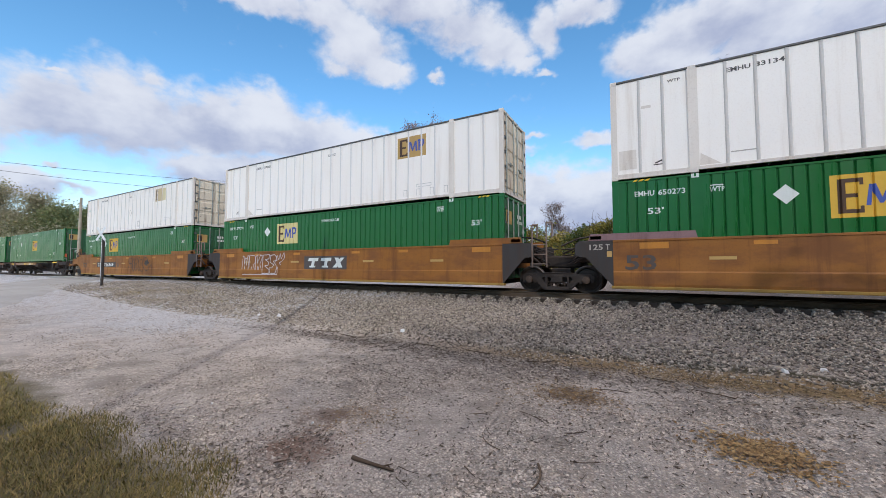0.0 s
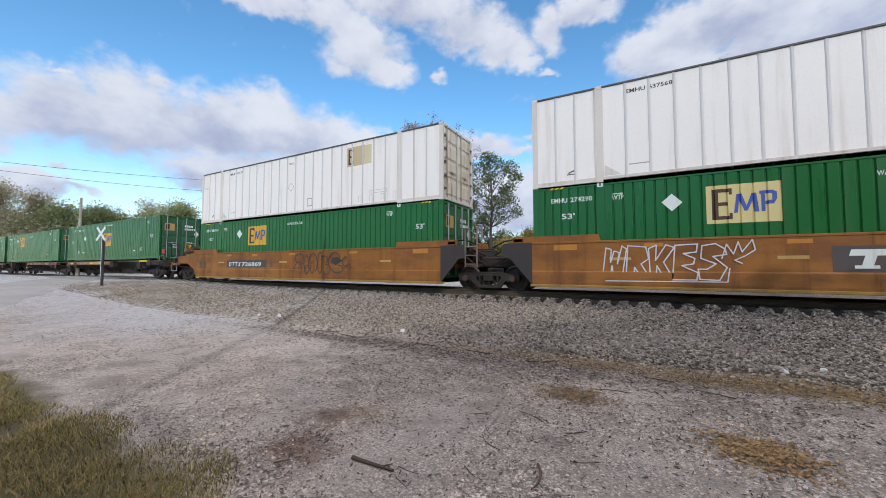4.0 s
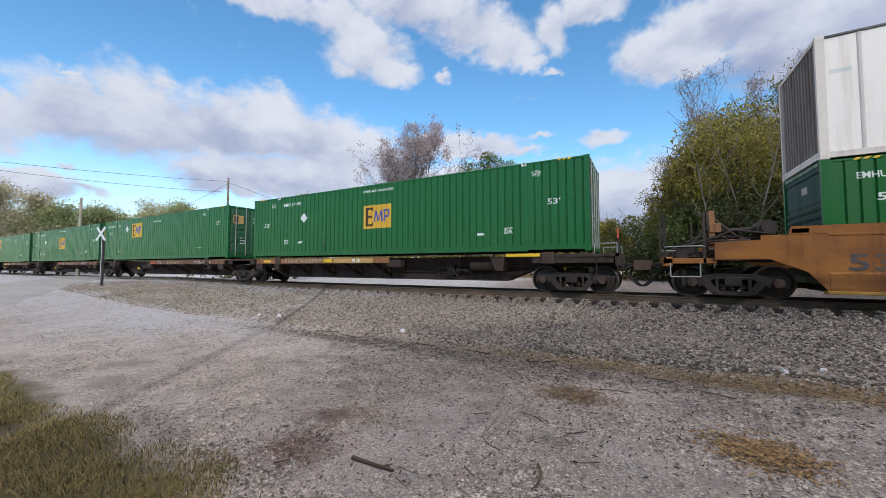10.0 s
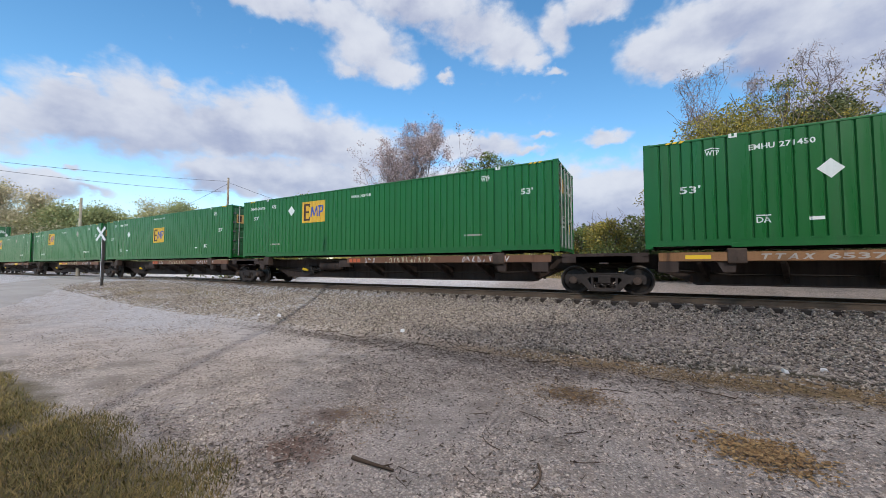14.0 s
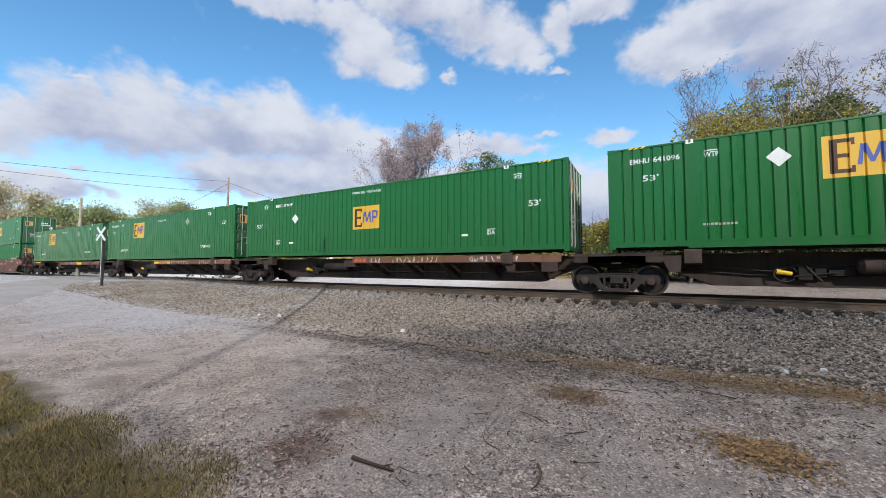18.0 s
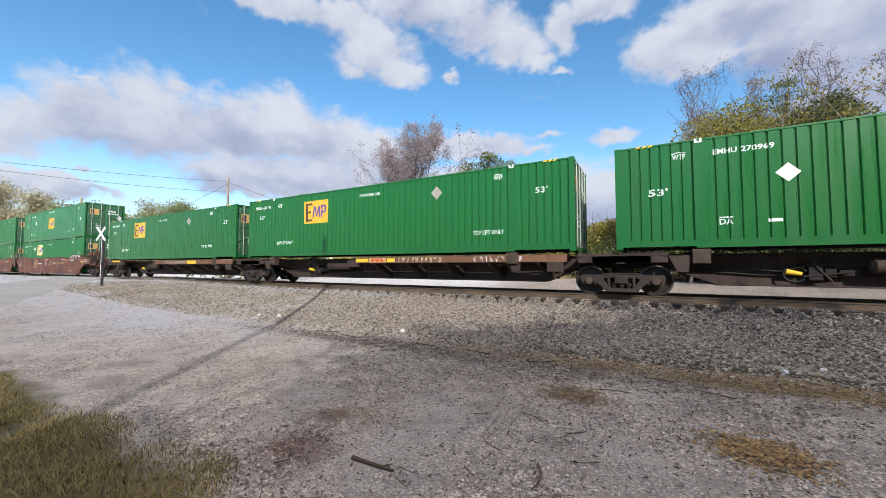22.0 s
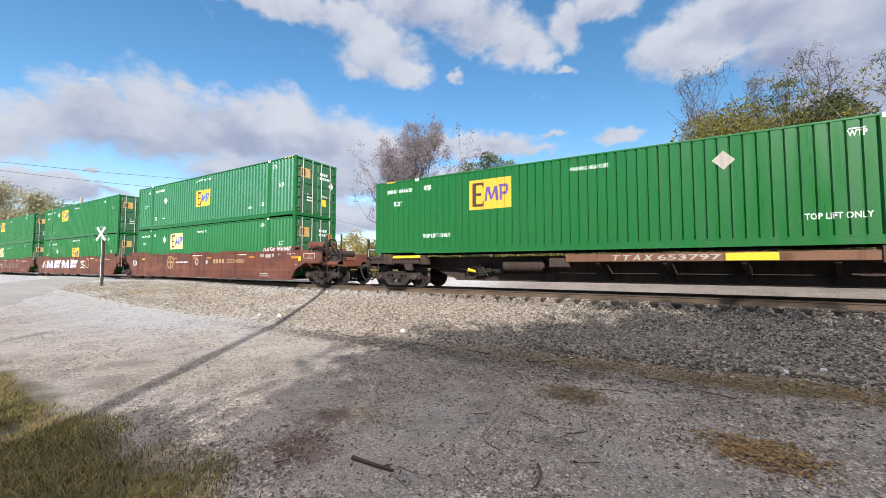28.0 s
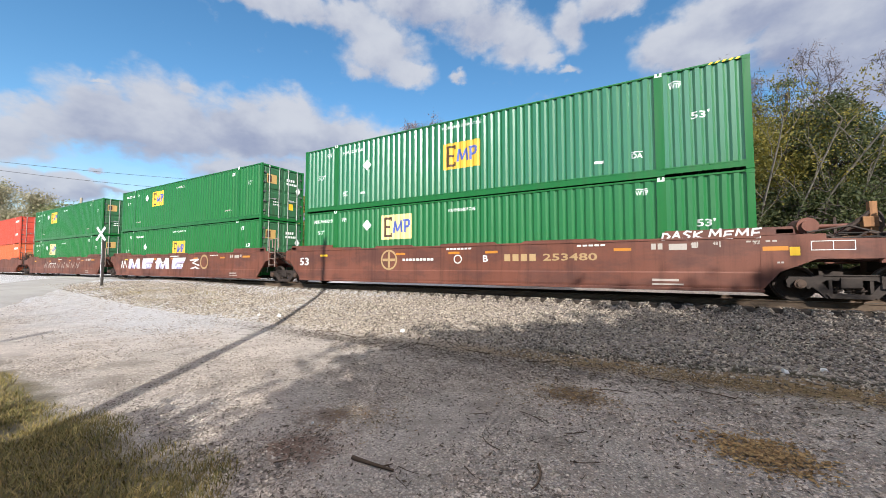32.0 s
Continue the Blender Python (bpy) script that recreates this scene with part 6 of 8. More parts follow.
    if kind == "K":
        for i in range(8):
            dec("graffiti_stroke", stroke([(4 + i * 1.1, 1.2), (4.3 + i * 1.1, 1.8), (4.6 + i * 1.1, 1.4), (4.9 + i * 1.1, 1.9)], 0.03), DECAL_DIM, "pale scribbled stroke")


# ---- spine cars ----


def spine_car(label, kind, trucks, ends):
    """One unit of an articulated spine car: a deep centre sill, end decks and part-length side rails."""
    c = thing("spine_car", label, "freight car", "spine cars")
    a, b = trucks[0], trucks[1]
    sill = Shape().prism_y([(a - 0.6, 1.86), (a - 0.6, 1.52), (a + 1.2, 1.50), (a + 2.3, 1.06), (b - 2.3, 1.06), (b - 1.2, 1.50), (b + 0.6, 1.52), (b + 0.6, 1.86)], -0.36, 0.36)
    sp = part("centre_sill", sill, SPINE_BROWN, c, "deep rusty brown centre sill")
    part("sill_flange", Shape().box(a + 2.3, b - 2.3, -0.46, 0.46, 1.03, 1.065).box(a, b, -0.44, 0.44, 1.86, 1.90), SPINE_BROWN, sp)
    for e, way in ((a, -1), (b, 1)):
        X = lambda d: e + way * d
        is_end = ends[0 if way < 0 else 1] == "end"
        out = 1.35 if is_end else 0.9
        deck = part("end_deck", Shape().prism_z([(X(-1.15), -1.30), (X(out), -1.30 if is_end else -0.95), (X(out), 1.30 if is_end else 0.95), (X(-1.15), 1.30)], 1.84, 1.93), SPINE_BROWN, c)
        for s in (-1, 1):
            part("deck_skirt", Shape().box(min(X(-1.15), X(out - 0.15)), max(X(-1.15), X(out - 0.15)), s * 1.23 - 0.03, s * 1.23 + 0.03, 1.66, 1.84), SPINE_BROWN, deck)
        if is_end:
            for s in (-1, 1):
                ya, yb = (0.88, 2.15) if way < 0 else (LONG - 2.6, LONG - 1.5)
                part("yellow_rail", Shape().box(ya, yb, s * 1.31 - 0.02, s * 1.31 + 0.02, 1.86, 1.96), REFLECT_Y, deck, "bright yellow rail")
                part("grab_iron", Shape().path([(X(0.7), s * 1.28, 1.93), (X(0.7), s * 1.28, 2.22), (X(1.3), s * 1.28, 2.22), (X(1.3), s * 1.28, 1.93)], 0.016, 6), STEEL, deck)
                part("step", Shape().path([(X(0.75), s * 1.30, 1.84), (X(0.75), s * 1.30, 1.25), (X(1.3), s * 1.30, 1.25), (X(1.3), s * 1.30, 1.84)], 0.016, 6), TRUCK, deck)
            part("end_sill", Shape().box(min(X(1.25), X(1.38)), max(X(1.25), X(1.38)), -1.3, 1.3, 1.55, 1.95, 0.02), SPINE_BROWN, deck)
            part("upright", Shape().box(min(X(1.3), X(1.36)), max(X(1.3), X(1.36)), -1.28, -1.22, 1.9, 2.62), TRUCK, deck)
            if way > 0:
                part("flag", Shape().box(X(1.31), X(1.35), -1.40, -1.22, 2.36, 2.64), ORANGE, deck, "orange marker plate")
            add_coupler(c, X(1.4), way)
        if is_end or way < 0:
            add_truck(c, e)
            if not is_end:
                part("joint_casting", Shape().box(e - 0.55, e + 0.55, -0.42, 0.42, 1.5, 1.96, 0.05), TRUCK, deck)
                part("pale_block", Shape().box(e - 0.14, e + 0.10, -0.98, -0.72, 1.62, 1.92, 0.02), PALE_STEEL, deck, "pale worn steel block")
    rails = {"D": (0.3, 8.7), "E": (7.4, 15.9), "F": (7.4, 15.9), "G": (7.4, 15.9), "H": (7.4, 15.9)}[kind]
    for s in (-1, 1):
        y0, y1 = sorted((s * 1.31, s * 1.25))
        r = part("side_rail", Shape().box(rails[0], rails[1], y0, y1, 1.68, 1.90, 0.012).box(rails[0], rails[1], min(y0, y1) - 0.02 * (s > 0), max(y0, y1) + 0.02 * (s < 0), 1.895, 1.915), SPINE_RAIL if kind == "D" else RAIL_BROWN, c, "rust-streaked ochre side rail" if kind == "D" else "dark rusty side rail")
        n = 5
        for i in range(n):
            x = rails[0] + 0.9 + i * (rails[1] - rails[0] - 1.8) / (n - 1)
            part("support_arm", shared("support_arm%d" % s, lambda: Shape().prism([(-0.05, s * 1.26, 1.72), (0.05, s * 1.26, 1.72), (0.05, s * 1.24, 1.62), (-0.05, s * 1.24, 1.62)], [(-0.05 + 0.3, s * 0.34, 1.50), (0.05 + 0.3, s * 0.34, 1.50), (0.05 + 0.3, s * 0.34, 1.10), (-0.05 + 0.3, s * 0.34, 1.10)]), SPINE_BROWN), SPINE_BROWN, c, at=pose(x, 0, 0))
        part("rail_bracket", Shape().box(rails[0] - 0.02 if kind == "D" else rails[1] - 0.6, rails[0] + 0.45 if kind == "D" else rails[1] - 0.1, y0, y1, 1.38, 1.68, 0.01), SPINE_BROWN, c)
        part("outrigger", Shape().box(rails[1] - 0.1 if kind == "D" else rails[0] - 0.5, rails[1] + 0.55 if kind == "D" else rails[0] + 0.1, min(s * 1.28, s * 1.0), max(s * 1.28, s * 1.0), 1.52, 1.80, 0.02), SPINE_BROWN, c)
        for x in ((1.75, 13.2) if kind == "D" else (1.5, 14.2)):
            part("side_bracket", Shape().prism_y([(x - 0.25, 1.84), (x + 0.25, 1.84), (x + 0.2, 1.40), (x - 0.05, 1.40)], min(s * 1.24, s * 1.1), max(s * 1.24, s * 1.1)), SPINE_BROWN, c)
    for x in (0.66 if ends[0] == "end" else POSTS[0], LONG - 1.25 if ends[1] == "end" else POSTS[1]):
        for s in (-1, 1):
            y0, y1 = sorted((s * 1.335, s * 1.08))
            part("pedestal", shared("pedestal%d" % s, lambda: Shape().box(-0.19, 0.19, y0, y1, 1.62, 2.0, 0.02).rod((0.05, s * 1.334, 1.75), (0.05, s * 1.342, 1.75), 0.055, n=10), CAP), CAP, c, "worn container pedestal", at=pose(x, 0, 0))
    if ends[0] == "end":
        for s in (-1, 1):
            part("rail_bracket", Shape().prism_y([(2.16, 1.97), (2.34, 1.97), (2.5, 1.62), (2.16, 1.62)], min(s * 1.32, s * 1.12), max(s * 1.32, s * 1.12)), SPINE_BROWN, c)
    # air brake gear hung on the sill
    v = 11.0 if kind == "D" else 4.2
    valve = part("brake_valve", Shape().box(v, v + 0.25, -0.60, -0.36, 1.20, 1.62, 0.02).box(v + 0.3, v + 0.5, -0.58, -0.36, 1.28, 1.50, 0.02).box(v + 0.55, v + 0.95, -0.56, -0.36, 1.32, 1.46), UNDER, c)
    part("valve_pipe", Shape().path([(v - 2.4, -0.48, 1.52), (v - 1.2, -0.50, 1.50), (v - 0.5, -0.52, 1.42), (v + 0.1, -0.64, 1.62), (v + 0.6, -0.62, 1.56), (v + 1.3, -0.60, 1.58), (v + 2.8, -0.60, 1.54)], 0.022, 6), TRUCK, valve)
    part("hose", Shape().path([(v - 0.25 + 0.22 * math.cos(q_), -0.58, 1.36 + 0.20 * math.sin(q_)) for q_ in np.linspace(0.3, 5.6, 14)], 0.020, 6), HOSE, valve, "looped black hose")
    part("brake_lever", Shape().path([(v + 0.05, -0.60, 1.66), (v + 0.40, -0.62, 1.18)], 0.030, 6).path([(v - 0.1, -0.60, 1.30), (v + 0.7, -0.62, 1.40)], 0.020, 6), TRUCK, valve)
    if kind != "D":
        part("yellow_cap", Shape().rod((v - 0.42, -0.56, 1.42), (v - 0.12, -0.56, 1.36), 0.075, 0.05, n=10), REFLECT_Y, valve, "yellow valve cap")
    tank = part("air_tank", Shape().rod((v + 1.05, -0.70, 1.56), (v + 2.35, -0.70, 1.56), 0.19, n=16).rod((v + 0.98, -0.70, 1.56), (v + 1.05, -0.70, 1.56), 0.10, 0.19, n=16).rod((v + 2.35, -0.70, 1.56), (v + 2.42, -0.70, 1.56), 0.19, 0.10, n=16), SPINE_BROWN, c, "brown air reservoir")
    for d in (1.35, 2.05):
        part("tank_strap", Shape().rod((v + d - 0.03, -0.70, 1.56), (v + d + 0.03, -0.70, 1.56), 0.197, n=16).box(v + d - 0.03, v + d + 0.03, -0.60, -0.34, 1.60, 1.66), TRUCK, tank)
    part("brake_pipe", Shape().path([(a, -0.42, 1.60), (a + 3.2, -0.42, 1.32), (b - 3.2, -0.42, 1.32), (b, -0.42, 1.60)], 0.022, 6), TRUCK, c)
    # lettering on the rail
    q = [(0, -1.312)]
    dec = lambda name, polys, mat, label="": part(name, drape(polys, q, 0.004), mat, c, label)
    x0 = rails[0]
    if kind == "D":
        dec("reflector", rect(0.9, 1.45, 1.74, 1.84), REFLECT_Y, "yellow reflector strip")
        code_shapes(c, "ttax", 2.4, 1.72, 0.14, 0.19, q, 0.004)
        dec("car_number", word("653797", 3.6, 5.0, 1.72, 1.86), DECAL_DIM, "white car number")
        dec("reflector", rect(5.05, 5.6, 1.72, 1.86), REFLECT_Y, "yellow reflector strip")
        dec("tan_patch", rect(5.7, 7.9, 1.70, 1.88), OCHRE, "tan paint patch")
        part("size_mark", drape(word("53", 6.75, 7.2, 1.71, 1.87), q, 0.008), DECAL, c)
    else:
        if kind == "G":
            dec("reflector", rect(x0 + 0.03, x0 + 0.68, 1.72, 1.86), REFLECT_Y, "yellow reflector strip")
            dec("reflector", rect(x0 + 1.65, x0 + 2.0, 1.72, 1.86), REFLECT_Y, "yellow reflector strip")
            dec("tan_patch", rect(x0 + 0.72, x0 + 1.6, 1.70, 1.88), OCHRE, "tan paint patch")
        m0 = x0 + (0.85 if kind == "G" else 0.12)
        for k in range(3 if kind != "H" else 0):
            part("small_mark", drape(rect(m0 + k * 0.22, m0 + k * 0.22 + 0.17, 1.72, 1.87), q, 0.008), ORANGE, c)
        if kind == "H":
            code_shapes(c, "ttax", 8.65, 1.72, 0.15, 0.20, q, 0.004)
            dec("car_number", word("653797", 9.8, 11.2, 1.72, 1.87), DECAL_DIM, "white car number")
            dec("reflector", rect(11.28, 12.3, 1.70, 1.89), REFLECT_Y, "yellow reflector strip")
            return c
        g = random.Random(ord(kind))
        for start, count, ink in ((x0 + 0.95, 3, GRAFFITI), (x0 + 2.0, 11, GRAFFITI_Y), (x0 + 5.4, 9, GRAFFITI)):
            for i in range(count):
                u, v = start + i * 0.20, 1.71
                pts = [(u + 0.15 * g.random(), v + 0.17 * k) for k in (g.choice((0, 1)), g.random(), g.choice((0, 1)), g.random(), g.choice((0, 1)))]
                dec("graffiti_stroke", stroke(pts, 0.010), ink, "scribbled tag on the rail")
    return c


# ---- the whole train, in order from its front ----
# where each unit's container begins along the track when half the clip is over
OFF = {"A": 68.848, "B": 49.414, "C": 29.954, "D": 8.83, "E": -9.635, "F": -26.895, "G": -44.169, "H": -61.467, "I": -82.541, "J": -101.953, "K": -121.6, "L": -142.7}
MOVERS = []


def place(ob, unit, z=0.0):
    MOVERS.append((ob, OFF[unit], z))


def build_train():
    plain_label = "weathered yellow-brown well car with a double stack"
    for u, l, r in (("A", "joint_truck", "end"), ("B", "joint_truck", "joint"), ("C", "end", "joint")):
        car = well_car({"A": plain_label, "B": "yellow-brown well car with a black logo board and graffiti", "C": "yellow-brown well car with dark looping graffiti"}[u], WELL_PAINT, l, r, False, None if u == "A" else WELL_PAINT)
        car_decals(car, u)
        place(car, u)
        low = container("green corrugated container in a yellow-brown well car", GREEN, GREEN_DARK, DOOR_GREEN, ribs=NARROW)
        marks(low, "b", {"A": "650273", "B": "274290", "C": "651054"}[u], NARROW)
        place(low, u, 1.088)
        top = container({"A": "dirty white container on top of a green one", "B": "dirty white container with yellow logo panel", "C": "dirty white container with half-removed yellow logo"}[u], WHITE, WHITE_RIB, WHITE_DOOR, True, "white containers", WHITE_RIB_PALE if u == "B" else RIB_GREY)
        white_marks(top, u.lower())
        place(top, u, 4.002)
    # trucks of the spine car, along each unit
    tr = {"D": (-1.09, 15.55), "E": (0.15, 17.375), "F": (0.09, 17.41), "G": (0.10, 17.364), "H": (0.90, 17.398)}
    for u in "DEFGH":
        ends = ("end" if u == "H" else "joint", "end" if u == "D" else "joint")
        car = spine_car("low rusty brown spine car carrying one green container", u, tr[u], ends)
        place(car, u)
        kind = {"D": "a", "E": "b", "F": "a", "G": "t", "H": "t"}[u]
        box = container("green corrugated container alone on a spine car", GREEN, GREEN_DARK, DOOR_GREEN, ribs=NARROW)
        marks(box, kind, {"D": "271450", "E": "641096", "F": "270969", "G": "648186", "H": "645630"}[u], NARROW)
        place(box, u, 2.009)
    for u, l, r in (("I", "joint_truck", "end"), ("J", "joint_truck", "joint"), ("K", "end", "joint"), ("L", "joint_truck", "end")):
        car = well_car({"I": "brown well car with stencils and a round emblem", "J": "brown well car with lavender block graffiti", "K": "brown well car with pale scribbles", "L": "brown well car under red containers"}[u], CAR_BROWN, l, r, True)
        car_decals(car, u)
        place(car, u)
        for z, d, kind in ((1.068, "640028", "b"), (3.977, "271401", "a")):
            if u == "L":
                red = RED if z > 2 else ORANGE
                box = container("red corrugated container in a brown well car" if z < 2 else "red corrugated container on top of an orange-red one", red, red, red, False, "red containers")
                decal(box, "stripe", rect(14.3, 15.4, 2.3, 2.5) + rect(14.4, 15.2, 0.9, 1.1), DECAL, RIBBED, "white label")
            else:
                box = container("green corrugated container in a brown well car" if z < 2 else "glossy green container on top of another", (GREEN_GLOSS if z > 2 else GREEN_SATIN) if u == "I" else GREEN, GREEN_DARK, DOOR_GREEN)
                if u == "I" and z > 2:
                    for k in range(5):
                        part("corner_stripe", drape([[(15.30 + k * 0.14, 2.838), (15.37 + k * 0.14, 2.838), (15.42 + k * 0.14, 2.893), (15.35 + k * 0.14, 2.893)]], [(0, -HALF)], 0.004), REFLECT_Y, box, "yellow warning stripe")
                marks(box, "a" if (u == "J") == (z < 2) and u != "K" else "b", d, RIBBED, 0.36 if u == "I" and z < 2 else 0.0)
            place(box, u, z)


def along(t):
    """How far the train has run, in metres; 0 when half the clip is over."""
    s = (t - 16.0) / 16.0
    return 70.2446 * s - 0.5062 * s ** 2 - 1.1376 * s ** 3 + 0.1065 * s ** 4 + 0.1059 * s ** 5

# ---- trees and bushes ----


def limb(sh, rng, p, d, length, r, depth, tips, up=0.12, spread=0.55, n=5, segs=4):
    """A crooked tapered limb that forks; tips collects the points where leaves grow."""
    step = length / segs
    pts = [p]
    for i in range(segs):
        d = (d + Vector((rng.uniform(-0.27, 0.27), rng.uniform(-0.27, 0.27), rng.uniform(-0.14, 0.16) + up * 0.5))).normalized()
        q = p + d * step
        r2 = r * (1 - 0.45 / segs)
        sh.rod(p, q, max(r, 0.017), max(r2, 0.013), n, False)
        p, r = q, r2
        pts.append(p)
        if depth > 0 and i >= 1:
            for _ in range(2 if depth > 1 else 1):
                side = Vector((rng.uniform(-1, 1), rng.uniform(-1, 1), rng.uniform(-0.3, 0.8)))
                nd = (d * (1 - spread) + side.normalized() * spread + Vector((0, 0, up))).normalized()
                limb(sh, rng, p, nd, length * rng.uniform(0.45, 0.72), r * 0.62, depth - 1, tips, up, spread, max(3, n - 1), max(2, segs - 1))
        elif depth == 0:
            tips.append(p)
    tips.append(p)


def leaf_cloud(points, per, radius, size, mat, name, seed, slim=0.55):
    """Many small folded leaves scattered about the tips of the limbs."""
    rng = np.random.default_rng(seed)
    P = np.repeat(np.array(points), per, 0)
    n = len(P)
    P = P + rng.normal(0, 1, (n, 3)) * radius * np.array([1, 1, 0.75])
    u = rng.normal(0, 1, (n, 3))
    u /= np.linalg.norm(u, axis=1)[:, None]
    w = np.cross(u, rng.normal(0, 1, (n, 3)))
    w /= np.linalg.norm(w, axis=1)[:, None]
    s = size * rng.uniform(0.5, 1.3, (n, 1))
    a, b, c, d = P - u * s, P + w * s * slim, P + u * s, P - w * s * slim
    co = np.stack([a, b, c, d], 1).reshape(-1, 3)
    return quick_mesh(name, co, (np.arange(n)[:, None] * 4 + np.array([0, 1, 2, 3])[None]), mat)


def ray_at(az, dist):
    return dist * math.sin(radians(az)), dist * math.cos(radians(az))


def tree(label, x, y, h, seed, leaf=None, per=6, size=0.10, radius=0.35, bark=None, trunk=0.3, lean=0.0, depth=3, spread=0.55, category="tree", limbs=6, z=None, low=0.3, tall=0.5, fit=None, twigs=0):
    rng = random.Random(seed)
    h *= 0.80
    z = ground_z(x, y) - 0.1 if z is None else z
    t = thing("tree", label, category, at=pose(x, y, z))
    sh, tips = Shape(), []
    p, d, r = Vector((0, 0, 0)), Vector((lean, 0, 1)).normalized(), h * 0.018 + trunk * 0.12
    nseg = 7
    for i in range(nseg):
        q = p + d * (h * 0.72 / nseg)
        r2 = r * 0.87
        sh.rod(p, q, r, r2, 9, i == 0)
        p, r = q, r2
        d = (d + Vector((rng.uniform(-0.10, 0.10), rng.uniform(-0.10, 0.10), 0.05))).normalized()
        if (i + 1) / nseg > low:
            for _ in range(max(1, round(limbs / nseg * 1.6))):
                a = rng.uniform(0, 2 * math.pi)
                nd = Vector((math.cos(a), math.sin(a), rng.uniform(0.15, 0.9)))
                limb(sh, rng, p, nd.normalized(), h * rng.uniform(0.20, 0.32) * tall * 2 * (1.15 - 0.5 * i / nseg), r * 0.55, depth - 1, tips, 0.10, spread)
    limb(sh, rng, p, d, h * 0.28, r * 0.9, depth, tips, 0.15, spread)
    if fit:
        # drawn out to a given half width and height
        w, top = max(abs(a[0]) for a in sh.v), max(a[2] for a in sh.v)
        k = (fit[0] / w, fit[0] / w, fit[1] / top)
        sh.v = [(a[0] * k[0], a[1] * k[1], a[2] * k[2]) for a in sh.v]
        tips = [Vector((a[0] * k[0], a[1] * k[1], a[2] * k[2])) for a in tips]
    part("trunk", sh, bark or BARK_DARK, t)
    if twigs:
        part("twig_crown", leaf_cloud(tips, twigs, 0.20, 0.20, TWIG_MAUVE, "twig_crown", seed + 1, 0.055), TWIG_MAUVE, t, "fine bare twigs")
    if leaf is not None and per:
        part("crown", leaf_cloud(tips, per, radius, size, leaf, "crown", seed), leaf, t)
    return t


def leafy_tree(label, x, y, top, half, deep, leaf, seed, count=12000, size=0.075, lumps=22, lump=0.34, bark=None):
    """A tree with a full crown of leafy lumps: top height, half width and depth of the crown."""
    rng, rg = random.Random(seed), np.random.default_rng(seed)
    z = ground_z(x, y) - 0.1
    t = thing("tree", label, "tree", at=pose(x, y, z))
    h, mid = top - z, top - z - deep * 0.5
    centres = []
    for i in range(lumps):
        a, e = i * 2.399 + rng.uniform(-0.3, 0.3), 1 - 2 * (i + 0.5) / lumps
        q = math.sqrt(1 - e * e) * rng.uniform(0.55, 0.86)
        wide = half * (1.0 if e < 0.2 else 1.05 - 0.3 * e)
        centres.append(Vector((math.cos(a) * q * wide, math.sin(a) * q * wide, mid + e * deep * 0.40 * rng.uniform(0.8, 1.05))))
    sh = Shape()
    p, r = Vector((0, 0, 0)), 0.05 + h * 0.012
    fork = []
    for i in range(6):
        q = Vector((rng.uniform(-0.15, 0.15), rng.uniform(-0.15, 0.15), (i + 1) / 6 * (h - deep * 0.35)))
        sh.rod(p, q, r, r * 0.85, 8, i == 0)
        p, r = q, r * 0.85
        fork.append((p, r))
    spare = []
    for c in centres:
        f, fr = min(fork, key=lambda k: (k[0] - c * 0.75).length)
        m = f.lerp(c, 0.5) + Vector((rng.uniform(-0.2, 0.2), rng.uniform(-0.2, 0.2), -0.15))
        sh.rod(f, m, fr * 0.5, fr * 0.3, 5, False)
        sh.rod(m, c, fr * 0.3, fr * 0.12, 4, False)
        for _ in range(3):
            d = Vector((rng.uniform(-1, 1), rng.uniform(-1, 1), rng.uniform(-0.4, 1))).normalized()
            limb(sh, rng, c, d, half * lump * 1.1, 0.018, 1, spare, 0.05, 0.5, 3, 3)
    part("trunk", sh, bark or BARK_DARK, t)
    C = np.array(centres)
    n = count
    rad = half * lump * rg.uniform(0.75, 1.3, len(C))
    k = rg.integers(0, len(C), n)
    u = rg.normal(0, 1, (n, 3))
    u /= np.linalg.norm(u, axis=1)[:, None]
    pts = C[k] + u * (rg.uniform(0, 1, (n, 1)) ** 0.45) * rad[k][:, None] * np.array([1, 1, 0.8])
    part("crown", leaf_cloud(pts, 1, 0.06, size, leaf, "crown", seed), leaf, t)
    return t


def bush(label, x, y, h, w, seed, leaf, count=900, size=0.10):
    rng = random.Random(seed)
    t = thing("bush", label, "bush", at=pose(x, y, ground_z(x, y) - 0.05))
    sh, tips = Shape(), []
    for i in range(9):
        a = rng.uniform(0, 2 * math.pi)
        d = Vector((math.cos(a) * w * 0.5, math.sin(a) * w * 0.5, h * rng.uniform(0.45, 0.8)))
        limb(sh, rng, Vector((math.cos(a) * 0.1, math.sin(a) * 0.1, 0)), d.normalized(), d.length, 0.035, 1, tips, 0.05, 0.6, 4, 4)
    part("stem", sh, BARK_DARK, t)
    part("foliage", leaf_cloud(tips, max(1, count // len(tips)), 0.16 * w, size, leaf, "foliage", seed), leaf, t)
    return t


